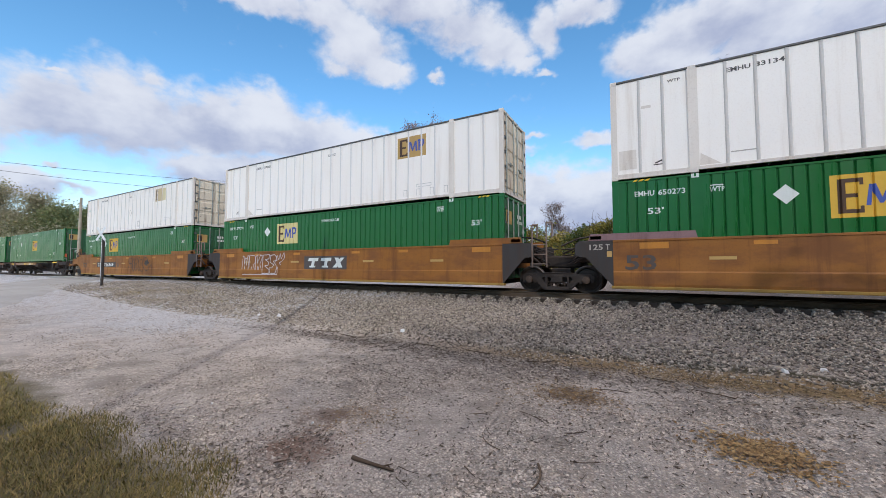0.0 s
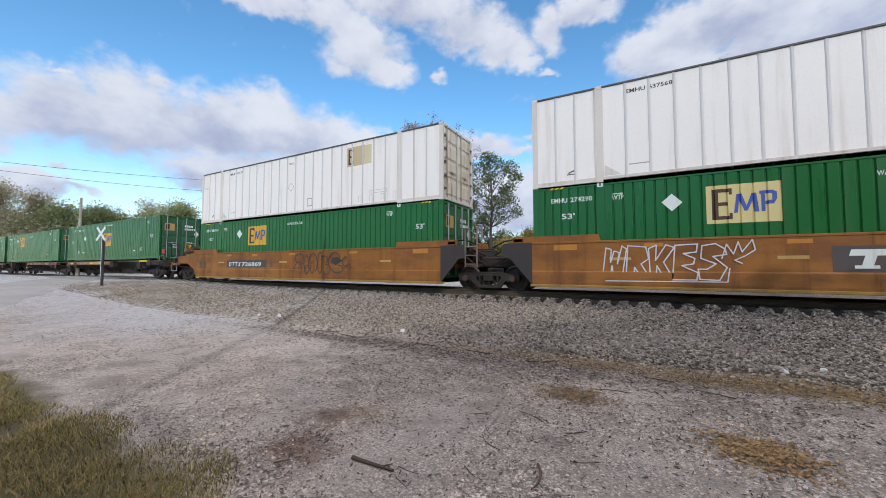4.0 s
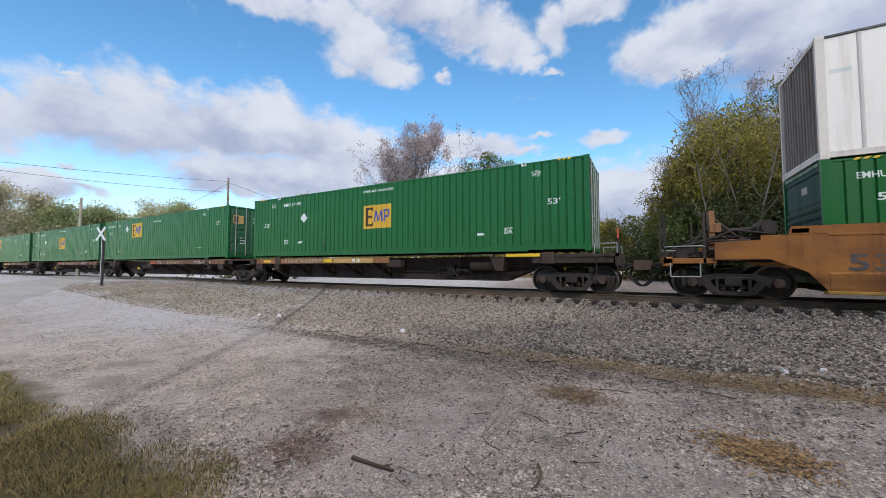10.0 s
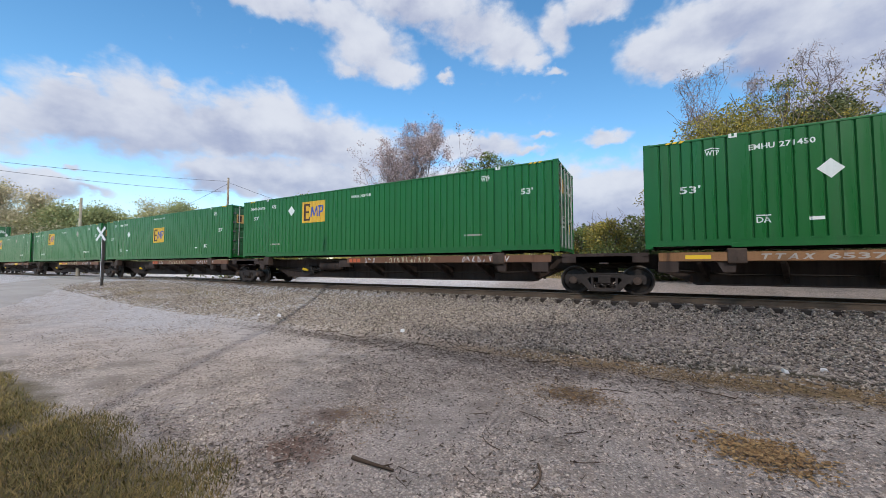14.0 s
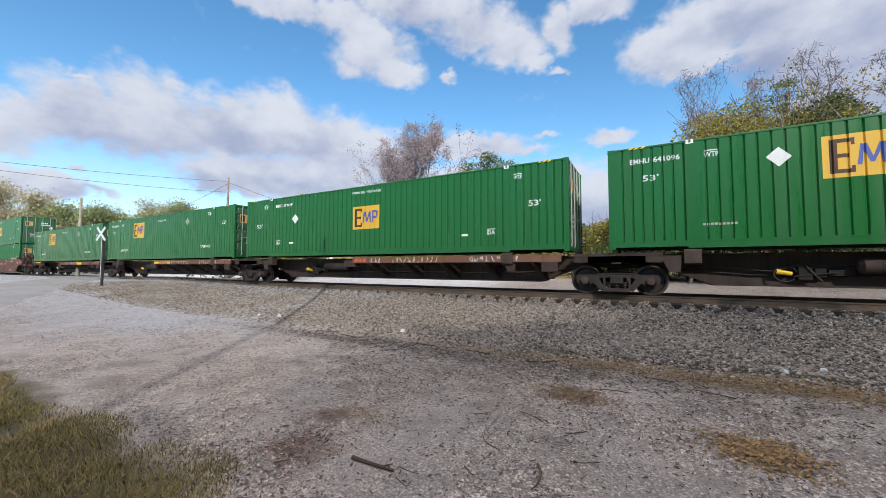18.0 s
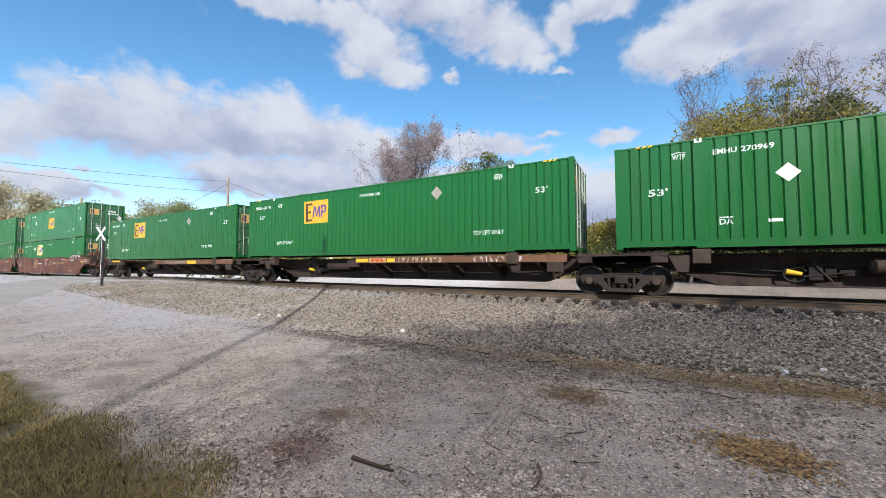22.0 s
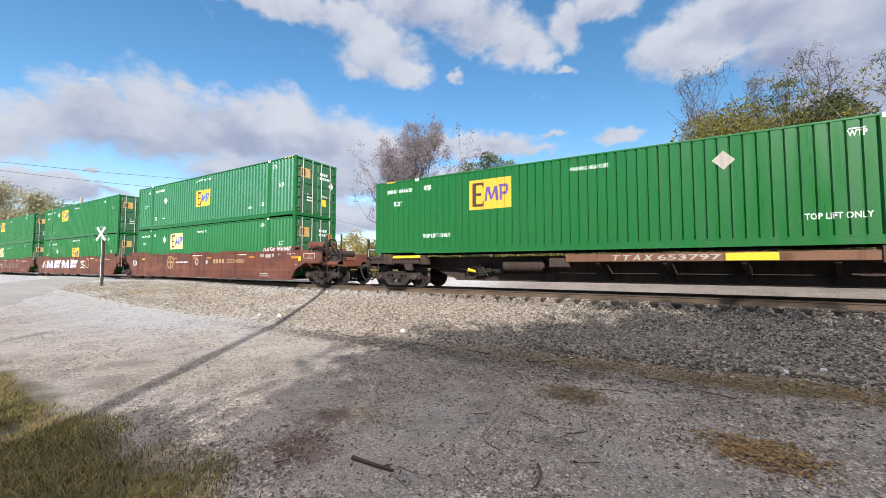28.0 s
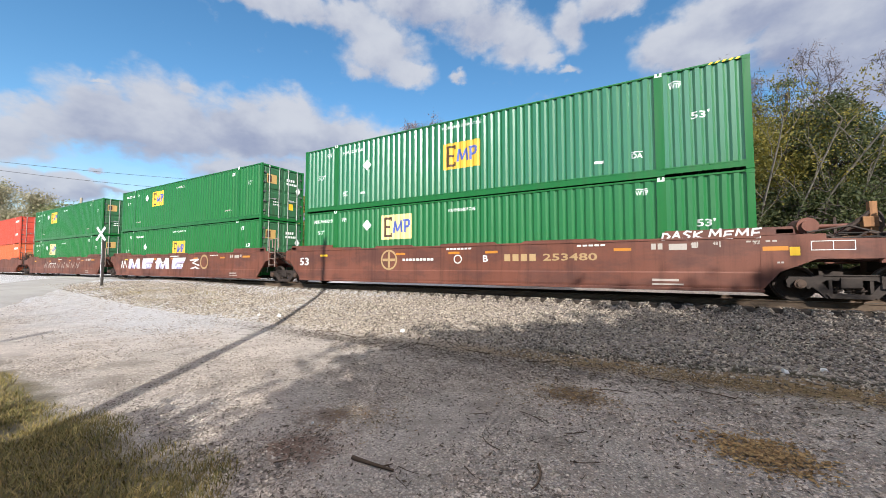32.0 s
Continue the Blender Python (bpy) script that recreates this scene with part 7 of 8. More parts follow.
def build_trees():
    A = ray_at
    # the nearly bare tree and its neighbours behind the line
    tree("almost bare tree with mauve withered leaves behind the track", -19.8, 30.0, 16.2, 21, LEAF_MAUVE, 11, 0.080, 0.24, BARK_DARK, 0.6, 0.0, 4, 0.66, limbs=12, low=0.2, tall=0.80, fit=(6.8, 16.2), twigs=5)
    leafy_tree("tree with thin dark green foliage in open lumps", -12.5, 31.6, 13.0, 3.5, 8.6, LEAF_GREEN, 22, 9000, 0.10, 26, 0.27)
    leafy_tree("low tree with olive autumn leaves", -17.5, 34.5, 8.6, 2.6, 5.6, LEAF_OLIVE, 23, 7000, 0.10, 18, 0.32)
    x, y = A(-11.2, 46)
    tree("small bare tree far behind the track", x, y, 7.6, 24, LEAF_MAUVE, 1, 0.06, 0.3, BARK_DARK, 0.2, 0.0, 4, 0.55, limbs=7, fit=(3.0, 9.2), twigs=4)
    for x, y, top, half, leaf, seed in ((-11.2, 40.5, 6.3, 2.4, LEAF_OLIVE, 46), (-8.2, 41.0, 5.6, 2.2, LEAF_YELLOW, 47), (-5.6, 39.0, 5.9, 2.2, LEAF_GREEN, 48), (-2.9, 35.5, 6.4, 2.2, LEAF_OLIVE, 49), (-15.0, 41.5, 6.0, 2.4, LEAF_GREEN, 50)):
        leafy_tree("low bushy tree beyond the track", x, y, top, half, top * 0.9, leaf, seed, 6000, 0.11, 18, 0.36)
    for i, (az, dist, top) in enumerate(((-16.5, 44, 5.6), (-19.5, 42, 5.2), (-23.0, 44, 6.2), (-26.5, 42, 5.6), (-30.0, 44, 5.4), (-34.0, 44, 6.0), (-38.5, 45, 5.4), (-43.0, 46, 5.8))):
        x, y = A(az, dist)
        leafy_tree("brownish low tree beyond the track", x, y, top, 2.6, top * 0.92, (LEAF_OLIVE, LEAF_YELLOW, LEAF_DARK)[i % 3], 240 + i, 4200, 0.12, 16, 0.38)
    x, y = A(-51.5, 42)
    tree("round green tree behind the track", x, y, 8.6, 25, LEAF_OLIVE, 10, 0.15, 0.4, BARK_DARK, 0.2, 0.0, 3, 0.5, limbs=6)
    # the dense thicket
    for x, y, top, half, deep, leaf, seed, n in ((2.9, 31.0, 6.9, 2.8, 5.6, LEAF_GREEN, 31, 13000), (3.6, 29.0, 10.3, 3.3, 8.0, LEAF_OLIVE, 32, 18000), (5.0, 28.6, 11.9, 4.2, 9.3, LEAF_OLIVE, 33, 27000), (2.5, 29.2, 8.8, 2.6, 7.0, LEAF_OLIVE, 52, 12000), (7.9, 28.4, 10.8, 2.8, 7.5, LEAF_OLIVE, 38, 13000), (9.2, 27.7, 11.6, 2.4, 7.5, LEAF_DARK, 34, 15000),
                                                 (12.4, 27.4, 9.3, 2.9, 7.5, LEAF_DARK, 35, 14000), (16.0, 26.0, 8.8, 2.6, 7.0, LEAF_GREEN, 36, 9000), (2.4, 26.8, 5.8, 2.3, 4.6, LEAF_GREEN, 39, 12000), (5.0, 26.4, 6.4, 2.7, 5.0, LEAF_DARK, 40, 12000), (8.2, 25.6, 6.2, 2.7, 5.0, LEAF_DARK, 37, 12000)):
        leafy_tree("dense rounded tree in the thicket, olive and dark autumn foliage", x, y, top, half, deep, leaf, seed, int(n * 1.2), 0.084, 30, 0.36, BARK_DARK)
    for i, (az, dist) in enumerate(((-7, 50), (-1, 47), (4, 44), (9, 42), (14, 42), (19, 42), (24, 42), (30, 42))):
        x, y = A(az, dist)
        leafy_tree("dense dark tree deep in the wood", x, y, 7.0 + (i % 3) * 0.5, 4.2, 7.2, LEAF_DARK, 180 + i, 4500, 0.20, 20, 0.40)
    leafy_tree("slender tree with thin light green leaves behind the thicket", 8.0, 30.2, 14.1, 1.0, 4.5, LEAF_GREEN, 51, 1800, 0.06, 12, 0.38, BARK_DARK)
    for x, y, half, top, seed, per in ((5.0, 31.6, 3.4, 15.9, 41, 2), (7.6, 31.8, 3.0, 14.2, 45, 1), (10.8, 30.2, 3.4, 14.8, 43, 1), (13.0, 30.5, 2.8, 13.6, 44, 0), (3.2, 32.0, 2.6, 13.6, 42, 2)):
        tree("tall bare tree standing behind the thicket", x, y, 15, seed, LEAF_MAUVE, per, 0.045, 0.24, BARK_DARK, 0.05, 0.0, 4, 0.5, limbs=9, low=0.35, fit=(half, top), twigs=5)
    # pale slender stems that stand before the thicket
    for x, lean, h, r, seed in ((4.75, 0.02, 8.2, 0.085, 301), (4.60, -0.12, 7.4, 0.065, 302), (5.3, 0.26, 8.0, 0.07, 303), (5.9, 0.42, 8.6, 0.07, 304), (3.3, -0.16, 6.6, 0.055, 305), (7.6, 0.30, 7.0, 0.06, 307)):
        rg = random.Random(seed)
        y = 26.4 + rg.uniform(-0.3, 0.4)
        x *= 1.10
        t = thing("tree", "slender pale-barked tree with few leaves before the thicket", "tree", at=pose(x, y, ground_z(x, y) - 0.1))
        sh, tips = Shape(), []
        p, d, seg = Vector((0, 0, 0)), Vector((lean * 0.6, -0.42, 1)).normalized(), h * 1.1 / 9
        for i in range(9):
            q = p + d * seg
            sh.rod(p, q, r, r * 0.9, 7, i == 0)
            p, r = q, r * 0.9
            d = (d + Vector((lean * 0.10 + rg.uniform(-0.07, 0.07), rg.uniform(-0.05, 0.05), 0.03))).normalized()
            if i > 2:
                side = 1 if i % 2 else -1
                limb(sh, rg, p, Vector((side * rg.uniform(0.4, 0.8), rg.uniform(-0.3, 0.3), 0.9)).normalized(), h * 0.20, r * 0.5, 1, tips, 0.10, 0.45, 4, 4)
        part("trunk", sh, BARK_STEM, t, "pale grey bark")
        part("crown", leaf_cloud(tips, 9, 0.22, 0.065, LEAF_OLIVE, "crown", seed), LEAF_OLIVE, t)
    rng = random.Random(12)
    for i in range(16):
        az = -6 + i * 2.3 + rng.uniform(-0.6, 0.6)
        x, y = A(az, rng.uniform(31.0, 33.0) / math.cos(radians(az)))
        bush("tangled undergrowth at the edge of the thicket", x, y, rng.uniform(1.4, 2.8), rng.uniform(2.0, 3.2), 60 + i, rng.choice([LEAF_DARK, LEAF_GREEN, LEAF_DARK, LEAF_DARK]), 1500, 0.10)
    for i in range(12):
        az = -60 + i * 4.6 + rng.uniform(-1, 1)
        x, y = A(az, rng.uniform(36, 48))
        bush("low bush beyond the track", x, y, rng.uniform(1.8, 3.4), rng.uniform(3, 5), 90 + i, rng.choice([LEAF_GREEN, LEAF_OLIVE, LEAF_YELLOW]), 1100, 0.17)
    # the far wood past the crossing, in leaf colours with haze mixed in
    for i, (az, dist, h, leaf) in enumerate(((-81.2, 122, 19, HAZY_OLIVE), (-80.0, 112, 17.5, HAZY_YELLOW), (-78.6, 108, 15.0, HAZY_YELLOW), (-77.2, 104, 12.8, HAZY_OLIVE), (-75.6, 102, 12.6, HAZY_GREEN), (-73.8, 100, 12.4, HAZY_GREEN), (-72.0, 98, 12.6, HAZY_GREEN), (-70.3, 98, 12.2, HAZY_GREEN), (-68.4, 100, 14.0, HAZY_OLIVE), (-66.4, 100, 15.4, HAZY_GREEN), (-64.7, 104, 14.6, HAZY_OLIVE), (-62.6, 104, 11.5, HAZY_GREEN), (-58, 108, 10, HAZY_GREEN), (-54, 108, 11, HAZY_OLIVE), (-49, 110, 10, HAZY_GREEN))):
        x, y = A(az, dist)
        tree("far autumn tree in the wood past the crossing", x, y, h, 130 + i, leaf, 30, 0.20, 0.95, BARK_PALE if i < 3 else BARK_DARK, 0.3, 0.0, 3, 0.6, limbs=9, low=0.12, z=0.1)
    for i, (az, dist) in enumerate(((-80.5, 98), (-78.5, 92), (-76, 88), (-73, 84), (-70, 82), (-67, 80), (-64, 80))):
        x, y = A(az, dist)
        bush("yellowing bush at the edge of the far wood", x, y, 5.0, 8.0, 160 + i, HAZY_YELLOW if i in (1, 2) else HAZY_OLIVE, 2600, 0.20)
    # unseen trees added behind the lot; they keep low sky out of paint reflections
    for i in range(10):
        x, y = A(80 + i * 12.4, 40 + 5 * math.sin(i * 2.1))
        leafy_tree("large tree at the far edge of the lot", x, y, 10.5 + 2.0 * math.sin(i * 1.3), 6.5, 9.5, (LEAF_GREEN, LEAF_OLIVE, LEAF_DARK)[i % 3], 210 + i, 2600, 0.40, 18, 0.38)
    for x, y, top, half, seed in ((-1.75, -2.1, 2.75, 1.15, 191), (-3.35, -2.7, 2.7, 1.2, 192), (-5.2, -3.4, 2.7, 1.3, 193)):
        leafy_tree("dense shrub behind the worn grass", x, y, top, half, 2.3, LEAF_GREEN, seed, 9000, 0.06, 22, 0.42)
    # a broad dense tree that shades the lot
    for x, y, h, w, top, seed in ((9.5, -8.0, 7.0, 5.3, 4.9, 171), (15.5, -8.0, 9.2, 6.9, 5.6, 172)):
        t = thing("tree", "broad leafy tree that shades the lot", "tree", at=pose(x, y, 0))
        rg = np.random.default_rng(seed)
        sh, tips = Shape(), []
        sh.rod((0, 0, -0.1), (0.1, 0, h), 0.36, 0.2, 10)
        r2 = random.Random(seed)
        for i in range(14):
            a = i * 2.4
            limb(sh, r2, Vector((0.05, 0, h * (0.35 + 0.04 * i))), Vector((math.cos(a), math.sin(a) * 0.6, 0.35)).normalized(), w * 0.7, 0.10, 2, tips, 0.05, 0.5)
        part("trunk", sh, BARK_DARK, t)
        u = rg.normal(0, 1, (1300, 3))
        u /= np.linalg.norm(u, axis=1)[:, None]
        u *= (rg.uniform(0.2, 1, (1300, 1)) ** 0.4) * (1 + 0.05 * rg.normal(0, 1, (1300, 1)))
        pts = u * np.array([w, 3.6, top]) + np.array([0, 0, h])
        part("crown", leaf_cloud(pts, 14, 0.36, 0.19, LEAF_GREEN, "crown", seed), LEAF_GREEN, t)


# ---- poles, wires, sign ----


def utility_pole(label, x, y, h, r=0.14, arm=True, z=None, turn=0.0, wood=None):
    z = ground_z(x, y) - 0.1 if z is None else z
    t = thing("utility_pole", label, "utility pole", "poles", at=pose(x, y, z, 0, 0, turn))
    part("shaft", Shape().rod((0, 0, 0), (0, 0, h), r * 1.15, r * 0.75, 12), wood or POLE_WOOD, t)
    if arm:
        part("crossarm", Shape().box(-0.9, 0.9, -0.06, 0.06, h - 0.45, h - 0.33, 0.01), POLE_WOOD, t)
        for k in (-0.8, 0, 0.8):
            part("insulator", shared("insulator", lambda: Shape().rod((0, 0, 0), (0, 0, 0.14), 0.045, 0.03, 8), SIGN_WHITE), SIGN_WHITE, t, at=pose(k, 0, h - 0.33 if k else h))
    return t


def cable(name, p, q, sag, label):
    p, q = Vector(p), Vector(q)
    pts = [p.lerp(q, s) - Vector((0, 0, sag * 4 * s * (1 - s))) for s in np.linspace(0, 1, 25)]
    return tagged(new(name, Shape().path(pts, 0.015, 5).mesh(name, WIRE)), label, "cable")


def crossbuck():
    x, y = -25.54, 8.03
    z = ground_z(x, y)
    t = thing("crossing_sign", "white crossbuck railroad sign on a dark post", "road sign", at=pose(x, y, z - 0.1, 0, 0, 18))
    part("post", Shape().box(-0.01, 0.075, -0.05, 0.05, 0.0, 2.75, 0.008), POST_DARK, t, "dark wooden post")
    part("post_facing", Shape().box(-0.055, -0.012, -0.04, 0.04, 0.5, 2.80, 0.006), SIGN_WHITE, t, "white reflective strip")
    for s in (-1, 1):
        a = radians(51 * s)
        ca, sa = math.cos(a), math.sin(a)
        pts = [(u * ca - v * sa, u * sa + v * ca) for u, v in ((-0.46, -0.062), (0.46, -0.062), (0.46, 0.062), (-0.46, 0.062))]
        yy = -0.085 - 0.012 * (s + 1)
        part("blade", Shape().prism_y([(px - 0.03, 2.90 + pz) for px, pz in pts], yy - 0.008, yy), SIGN_WHITE, t, "white sign blade")
    return t


def build_poles():
    utility_pole("grey wooden utility pole that stands behind the lot", -3.2, -1.0, 12.1, 0.115, False, 0.0)
    utility_pole("second wooden pole behind the road's edge", -5.2, -6.6, 7.2, 0.13, False, 0.0)
    x1, y1 = ray_at(-60.2, 42)
    utility_pole("thin grey utility pole beyond the track", x1, y1, 10.2, 0.12, False)
    x2, y2 = ray_at(-74.5, 45)
    utility_pole("pale wooden pole beyond the crossing", x2, y2, 7.1, 0.12, False, wood=POLE_PALE)
    x0, y0 = ray_at(-92, 44)
    utility_pole("wooden utility pole past the road", x0, y0, 9.5, 0.14, False)
    cable("power_line", (x1, y1, 10.1), (x0, y0, 9.2), 0.35, "black overhead cable between two poles")
    cable("power_line", (x1, y1, 9.0), (x0, y0, 9.0), 0.45, "black overhead cable between two poles")
    x3, y3 = ray_at(-36, 62)
    cable("power_line", (x1, y1, 10.0), (x3, y3, 7.0), 0.6, "black overhead cable running off behind the trees")
    x4, y4 = ray_at(-70, 75)
    cable("power_line", (x1, y1, 9.9), (x4, y4, 8.2), 0.5, "thin service cable towards the wood")


# ---- grass, litter, sticks ----


def blades(name, pts, h, mat, seed, label, lean=0.5, width=0.006, category="grass"):
    rng = np.random.default_rng(seed)
    n = len(pts)
    a = rng.uniform(0, 2 * np.pi, n)
    hh = h * rng.uniform(0.35, 1.15, n)
    side = np.stack([np.cos(a), np.sin(a), np.zeros(n)], 1) * width
    d = np.stack([np.cos(a + 1.3), np.sin(a + 1.3), np.zeros(n)], 1) * (hh * lean * rng.uniform(0.2, 1.4, n))[:, None]
    up = np.array([0, 0, 1.0])[None] * hh[:, None]
    mid = pts + d * 0.35 + up * 0.62
    tip = pts + d + up * 0.95
    co = np.stack([pts - side, pts + side, mid + side * 0.7, mid - side * 0.7, tip], 1).reshape(-1, 3)
    k = np.arange(n)[:, None] * 5
    f = np.concatenate([k + np.array([[0, 1, 2]]), k + np.array([[0, 2, 3]]), k + np.array([[3, 2, 4]])])
    return tagged(new(name, quick_mesh(name, co, f, mat)), label, category, kind="stuff")


def spread(seed, n, x0, x1, y0, y1, keep):
    rng = np.random.default_rng(seed)
    x, y = rng.uniform(x0, x1, n), rng.uniform(y0, y1, n)
    k = np.array([keep(a, b, rng) for a, b in zip(x, y)])
    x, y = x[k], y[k]
    return np.stack([x, y, gz(zip(x, y)) - 0.005], 1)


def build_grass():
    def turf(a, b, rng):
        edge = 1.66 + 0.07 * (a + 4.6) + 0.25 * noise.noise((a * 0.9, b * 0.9, 2)) - 0.9 * smooth01(-2.9, -1.5, a)
        return b < edge - 0.75 * rng.random() ** 1.6 and noise.noise((a * 1.6, b * 1.6, 8)) + 0.85 > rng.random() * 0.95
    blades("grass", spread(1, 190000, -9.5, -1.4, -0.6, 1.9, turf), 0.056, GRASS, 1, "dry mixed grass at the lot's edge", 1.1, 0.0034)
    strip = lambda a, b, rng: rng.random() < 0.15 + 0.85 * smooth01(-3.5, 1.0, a) and abs(b - 6.38 - 0.25 * noise.noise((a * 0.5, 0, 4))) < 0.30 * rng.random() + 0.05
    blades("dead_grass", spread(2, 9000, -6.0, 8.0, 5.8, 7.0, strip), 0.05, STRAW, 2, "flattened straw-coloured grass at the ballast's foot", 1.6, 0.005)
    tuft = lambda a, b, rng: noise.noise((a * 0.7, b * 0.7, 9)) > 0.22
    blades("weeds", spread(3, 3500, -24, -14, 6.6, 9.6, tuft), 0.10, GRASS, 3, "sparse yellow weeds near the crossing sign", 0.9, 0.007)
    blades("rough_grass", spread(4, 24000, -34, 14, 31.0, 37, lambda a, b, rng: rng.random() < smooth01(31.0, 33.5, b)), 0.22, GRASS_FAR, 4, "rough dry grass behind the track", 0.6, 0.012)
    # dead leaves and needles lying flat
    def scatter(name, seed, cx, cy, rx, ry, n, mat, label, size, slim=0.32):
        rng = np.random.default_rng(seed)
        p = np.stack([cx + rng.normal(0, rx, n), cy + rng.normal(0, ry, n)], 1)
        z = gz(p) + 0.012 + rng.uniform(0, 0.008, n)
        a = rng.uniform(0, 2 * np.pi, n)
        s = size * rng.uniform(0.5, 1.4, n)
        u = np.stack([np.cos(a), np.sin(a), rng.uniform(-0.3, 0.3, n)], 1) * s[:, None]
        w = np.stack([-np.sin(a), np.cos(a), rng.uniform(-0.5, 0.5, n)], 1) * (s * slim)[:, None]
        P = np.concatenate([p, z[:, None]], 1)
        co = np.stack([P - u, P + w, P + u, P - w], 1).reshape(-1, 3)
        tagged(new(name, quick_mesh(name, co, np.arange(n)[:, None] * 4 + np.array([[0, 1, 2, 3]]), mat)), label, "litter", kind="stuff")
    scatter("leaf_litter", 11, 0.82, 3.95, 0.19, 0.17, 1500, LITTER, "patch of brown dead leaves on the gravel", 0.023, 0.42)
    scatter("leaf_litter", 12, -1.15, 4.6, 0.30, 0.35, 500, LITTER, "thin patch of brown leaf bits", 0.016)
    scatter("leaf_litter", 13, -2.6, 2.9, 0.28, 0.22, 500, LITTER, "thin patch of brown leaf bits", 0.014)
    scatter("twig_litter", 14, -1.5, 4.6, 2.2, 1.2, 1600, DEBRIS, "dark twigs and bark bits strewn on the gravel", 0.022)
    scatter("twig_litter", 15, 1.0, 5.3, 1.8, 0.7, 1000, DEBRIS, "dark twigs and bark bits strewn on the gravel", 0.028)
    scatter("twig_litter", 17, -5.2, 5.85, 2.6, 0.25, 2200, DEBRIS, "line of dark twigs and soil at the ballast's foot", 0.03)
    scatter("twig_litter", 19, -2.2, 5.5, 2.6, 0.55, 900, DEBRIS, "thin dark twigs strewn before the bank", 0.06, 0.08)
    scatter("twig_litter", 20, -1.5, 3.6, 1.9, 1.0, 700, DEBRIS, "thin dark twigs strewn on the gravel", 0.04, 0.09)
    scatter("straw_litter", 21, 1.2, 6.05, 1.6, 0.22, 2200, STRAW, "pale straw bits before the bank", 0.045, 0.1)
    scatter("twig_litter", 22, -1.8, 4.0, 2.4, 1.3, 2000, DEBRIS, "small dark bits of bark and soil on the gravel", 0.017, 0.30)
    scatter("twig_litter", 23, -5.0, 4.4, 2.4, 1.1, 2200, DEBRIS, "small dark bits of bark and soil on the gravel", 0.024, 0.22)
    scatter("twig_litter", 24, -1.0, 6.0, 2.4, 0.30, 1500, DEBRIS, "dark twigs gathered along the bank's foot", 0.045, 0.12)
    scatter("twig_litter", 31, -4.7, 1.80, 0.45, 0.12, 260, DEBRIS, "dark twigs and soil at the grass's edge", 0.030, 0.12)
    scatter("twig_litter", 32, -3.4, 1.72, 0.50, 0.13, 260, DEBRIS, "dark twigs and soil at the grass's edge", 0.026, 0.14)
    scatter("twig_litter", 33, -2.5, 1.62, 0.40, 0.14, 180, DEBRIS, "dark twigs and soil at the grass's edge", 0.022, 0.14)
    scatter("twig_litter", 34, -2.65, 2.2, 0.22, 0.20, 260, DEBRIS, "dark crumbs of soil on a bare patch", 0.016, 0.4)
    scatter("leaf_litter", 35, -0.75, 4.6, 0.26, 0.20, 500, LITTER, "brown leaf bits on a bare patch", 0.022, 0.3)
    scatter("twig_litter", 18, -3.4, 4.2, 1.4, 1.3, 600, DEBRIS, "dark twigs and bark bits strewn on the gravel", 0.018)
    scatter("twig_litter", 16, -5.2, 5.6, 2.6, 0.5, 400, DEBRIS, "dark twigs and bark bits strewn on the gravel", 0.03)


def stick(label, x, y, length, turn, r, bend, seed):
    rng = random.Random(seed)
    p, sh = Vector((0, 0, r * 0.8)), Shape()
    a, n = 0.0, 7
    for i in range(n):
        q = p + Vector((math.cos(a), math.sin(a), rng.uniform(-0.02, 0.02))) * (length / n)
        q.z = max(r * 0.5, q.z)
        sh.rod(p, q, r * (1 - 0.07 * i), r * (1 - 0.07 * (i + 1)), 7)
        if i == 4:
            sh.rod(q, q + Vector((math.cos(a + 0.7), math.sin(a + 0.7), 0.1)) * length * 0.22, r * 0.4, r * 0.2, 5)
        p, a = q, a + bend / n + rng.uniform(-0.12, 0.12)
    ob = new("stick", sh.mesh("stick", TWIG))
    ob.matrix_basis = pose(x, y, ground_z(x, y) + 0.004, 0, 0, turn)
    return tagged(ob, label, "stick", "fallen sticks")


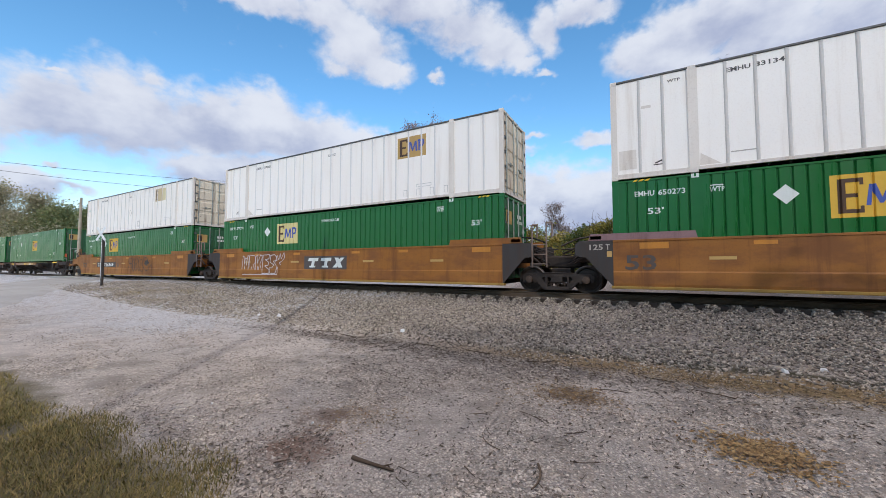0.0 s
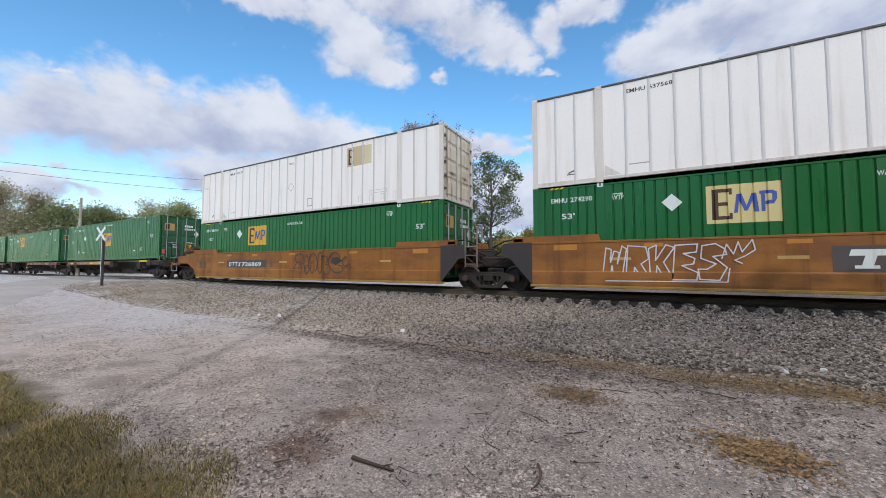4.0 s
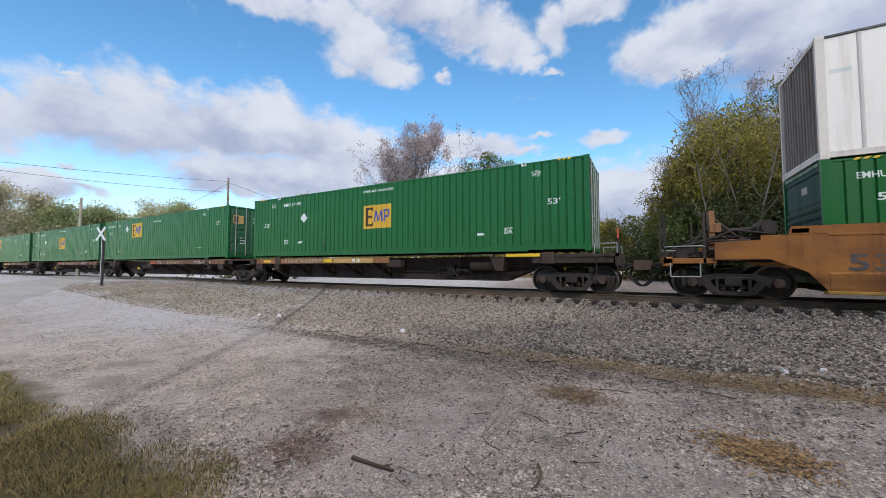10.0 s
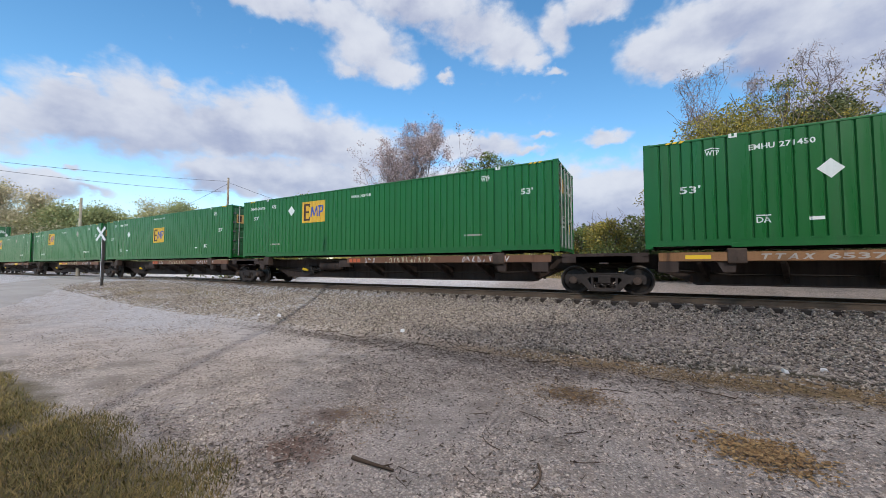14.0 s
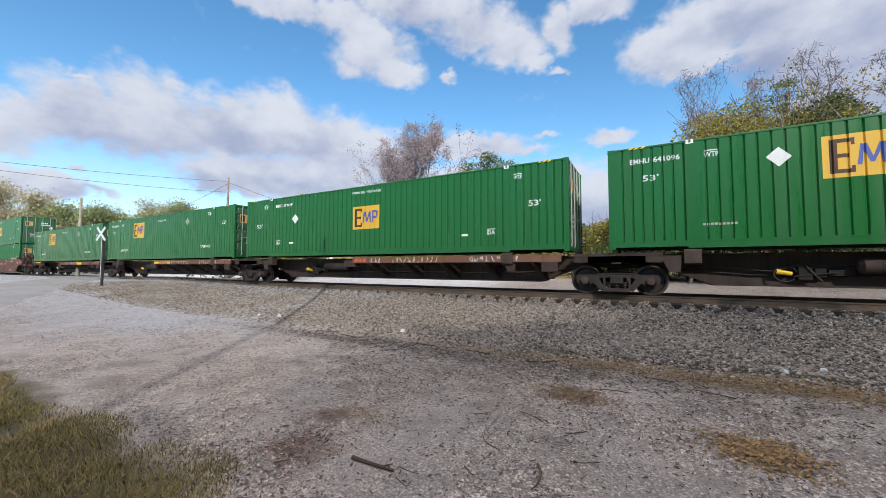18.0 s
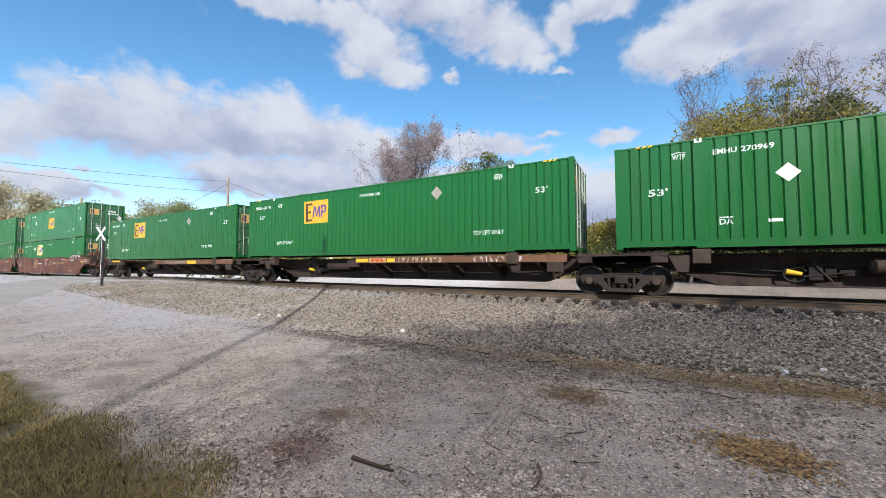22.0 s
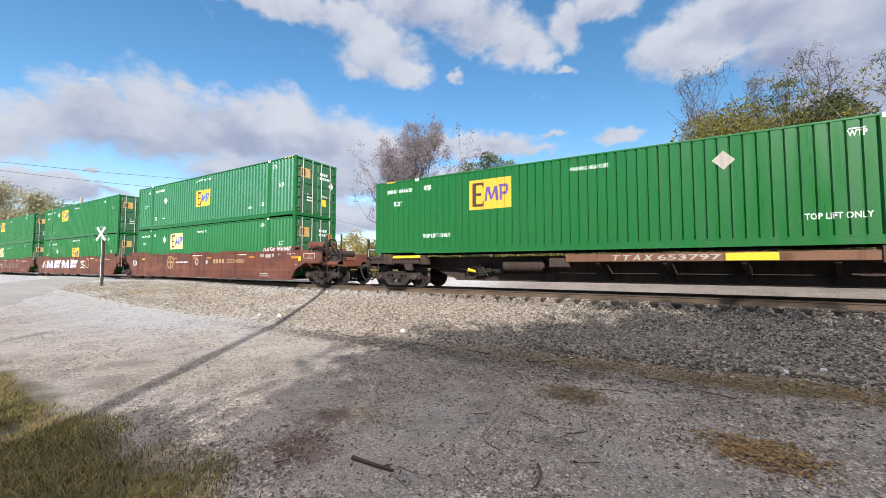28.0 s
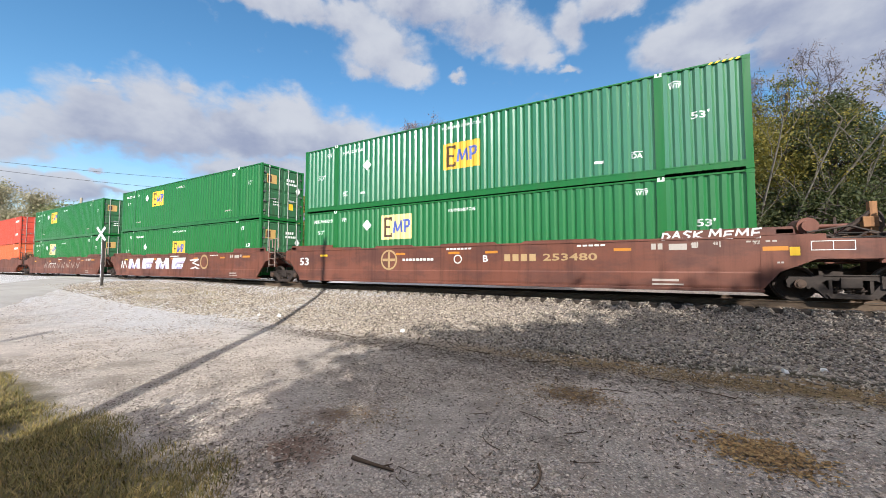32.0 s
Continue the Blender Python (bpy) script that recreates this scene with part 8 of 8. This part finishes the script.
def build_sticks():
    stick("short dark fallen branch on the gravel", -2.08, 2.24, 0.40, -3, 0.019, 0.12, 1)
    stick("curved brown twig on the gravel", -0.76, 2.88, 0.36, -65, 0.011, -0.8, 2)
    for x, y, length, turn, r, bend in ((-1.70, 2.33, 0.20, -14, 0.005, 0.3), (-1.62, 2.20, 0.16, -30, 0.005, 0.2), (-1.25, 2.58, 0.16, -35, 0.005, 0.2), (-1.63, 3.49, 0.24, 35, 0.006, 0.3), (-2.01, 2.60, 0.12, 88, 0.005, 0.1),
                                        (-2.58, 1.89, 0.12, 60, 0.006, 0.2), (-1.38, 3.32, 0.20, -60, 0.004, 0.5), (-0.94, 3.71, 0.30, 150, 0.005, 0.5), (-0.68, 3.53, 0.22, 20, 0.006, 0.4), (-1.10, 2.95, 0.34, 165, 0.005, -0.7), (-0.55, 3.05, 0.26, 10, 0.005, 0.3),
                                        (-0.2, 5.0, 0.40, 170, 0.007, 0.4), (0.9, 5.4, 0.45, 160, 0.008, 0.3), (-2.4, 6.0, 0.50, 175, 0.012, 0.3), (-1.7, 5.85, 0.40, 10, 0.010, 0.5), (-3.6, 6.1, 0.45, 185, 0.010, 0.3), (-5.6, 6.0, 0.5, 170, 0.012, 0.4),
                                        (-6.9, 6.15, 0.6, 8, 0.012, 0.3), (0.3, 5.75, 0.35, 160, 0.008, 0.6), (-1.05, 5.0, 0.24, 95, 0.010, 0.4), (-4.3, 5.3, 0.35, 30, 0.007, 0.5), (-3.2, 4.2, 0.3, 150, 0.005, 0.5)):
        stick("thin twig on the gravel", x, y, length, turn, r, bend, int(abs(x * 100)))
    rng = random.Random(4)
    for x, y, s in ((-4.95, 6.92, 0.07), (-2.9, 2.55, 0.016), (-4.3, 2.35, 0.014), (1.7, 6.9, 0.06), (2.2, 7.2, 0.05), (-9.6, 7.1, 0.08), (-10.4, 7.0, 0.06)):
        v = [Vector((rng.gauss(0, 1), rng.gauss(0, 1), rng.gauss(0, 0.7))).normalized() * s * rng.uniform(0.7, 1.1) for _ in range(22)]
        bm = bmesh.new()
        for p in v:
            bm.verts.new(p)
        bmesh.ops.convex_hull(bm, input=bm.verts)
        me = bpy.data.meshes.new("stone")
        bm.to_mesh(me)
        bm.free()
        me.materials.append(SIGN_WHITE)
        ob = new("stone", me)
        ob.location = (x, y, ground_z(x, y) + s * 0.3)
        tagged(ob, "single white stone lying on the gravel", "stone", "white stones")


# ---- the drifting clouds ----


def build_clouds():
    sh = Shape()
    R, n, m = 2200, 64, 22
    v = []
    for j in range(m + 1):
        e = radians(-1 + 91 * j / m)
        for i in range(n):
            a = 2 * math.pi * i / n
            v.append((R * math.cos(e) * math.sin(a), R * math.cos(e) * math.cos(a), R * math.sin(e)))
    sh.add(v, [(j * n + i, j * n + (i + 1) % n, (j + 1) * n + (i + 1) % n, (j + 1) * n + i) for j in range(m) for i in range(n)], True)
    return tagged(new("backdrop_clouds", sh.mesh("backdrop_clouds", CLOUD)), "white and grey cumulus clouds drifting in a blue sky", "clouds", kind="structure")


build_ground()
build_road()
build_track()
build_train()
build_trees()
build_poles()
crossbuck()
build_sticks()
build_grass()
build_ballast()
clouds = build_clouds()


def motions():
    """Runs the train past, turns its wheels and drifts the clouds."""
    times = [float(t) for t in range(33)]
    for ob, off, z in MOVERS:
        walk(ob, [(t, pose(off + along(t), TRACK_Y, z)) for t in times])
    steps = [32.0 * i / 240 for i in range(241)]
    for w, x in WHEELSETS:
        walk(w, [(t, pose(x, 0, 0, 0, math.degrees(along(t) / 0.424) % 360, 0)) for t in steps])
    walk(clouds, [(0.0, pose(0, 0, 0)), (16.0, pose(0, 0, 0, 0, 0, -1.75)), (32.0, pose(0, 0, 0, 0, 0, -3.5))])


motions()
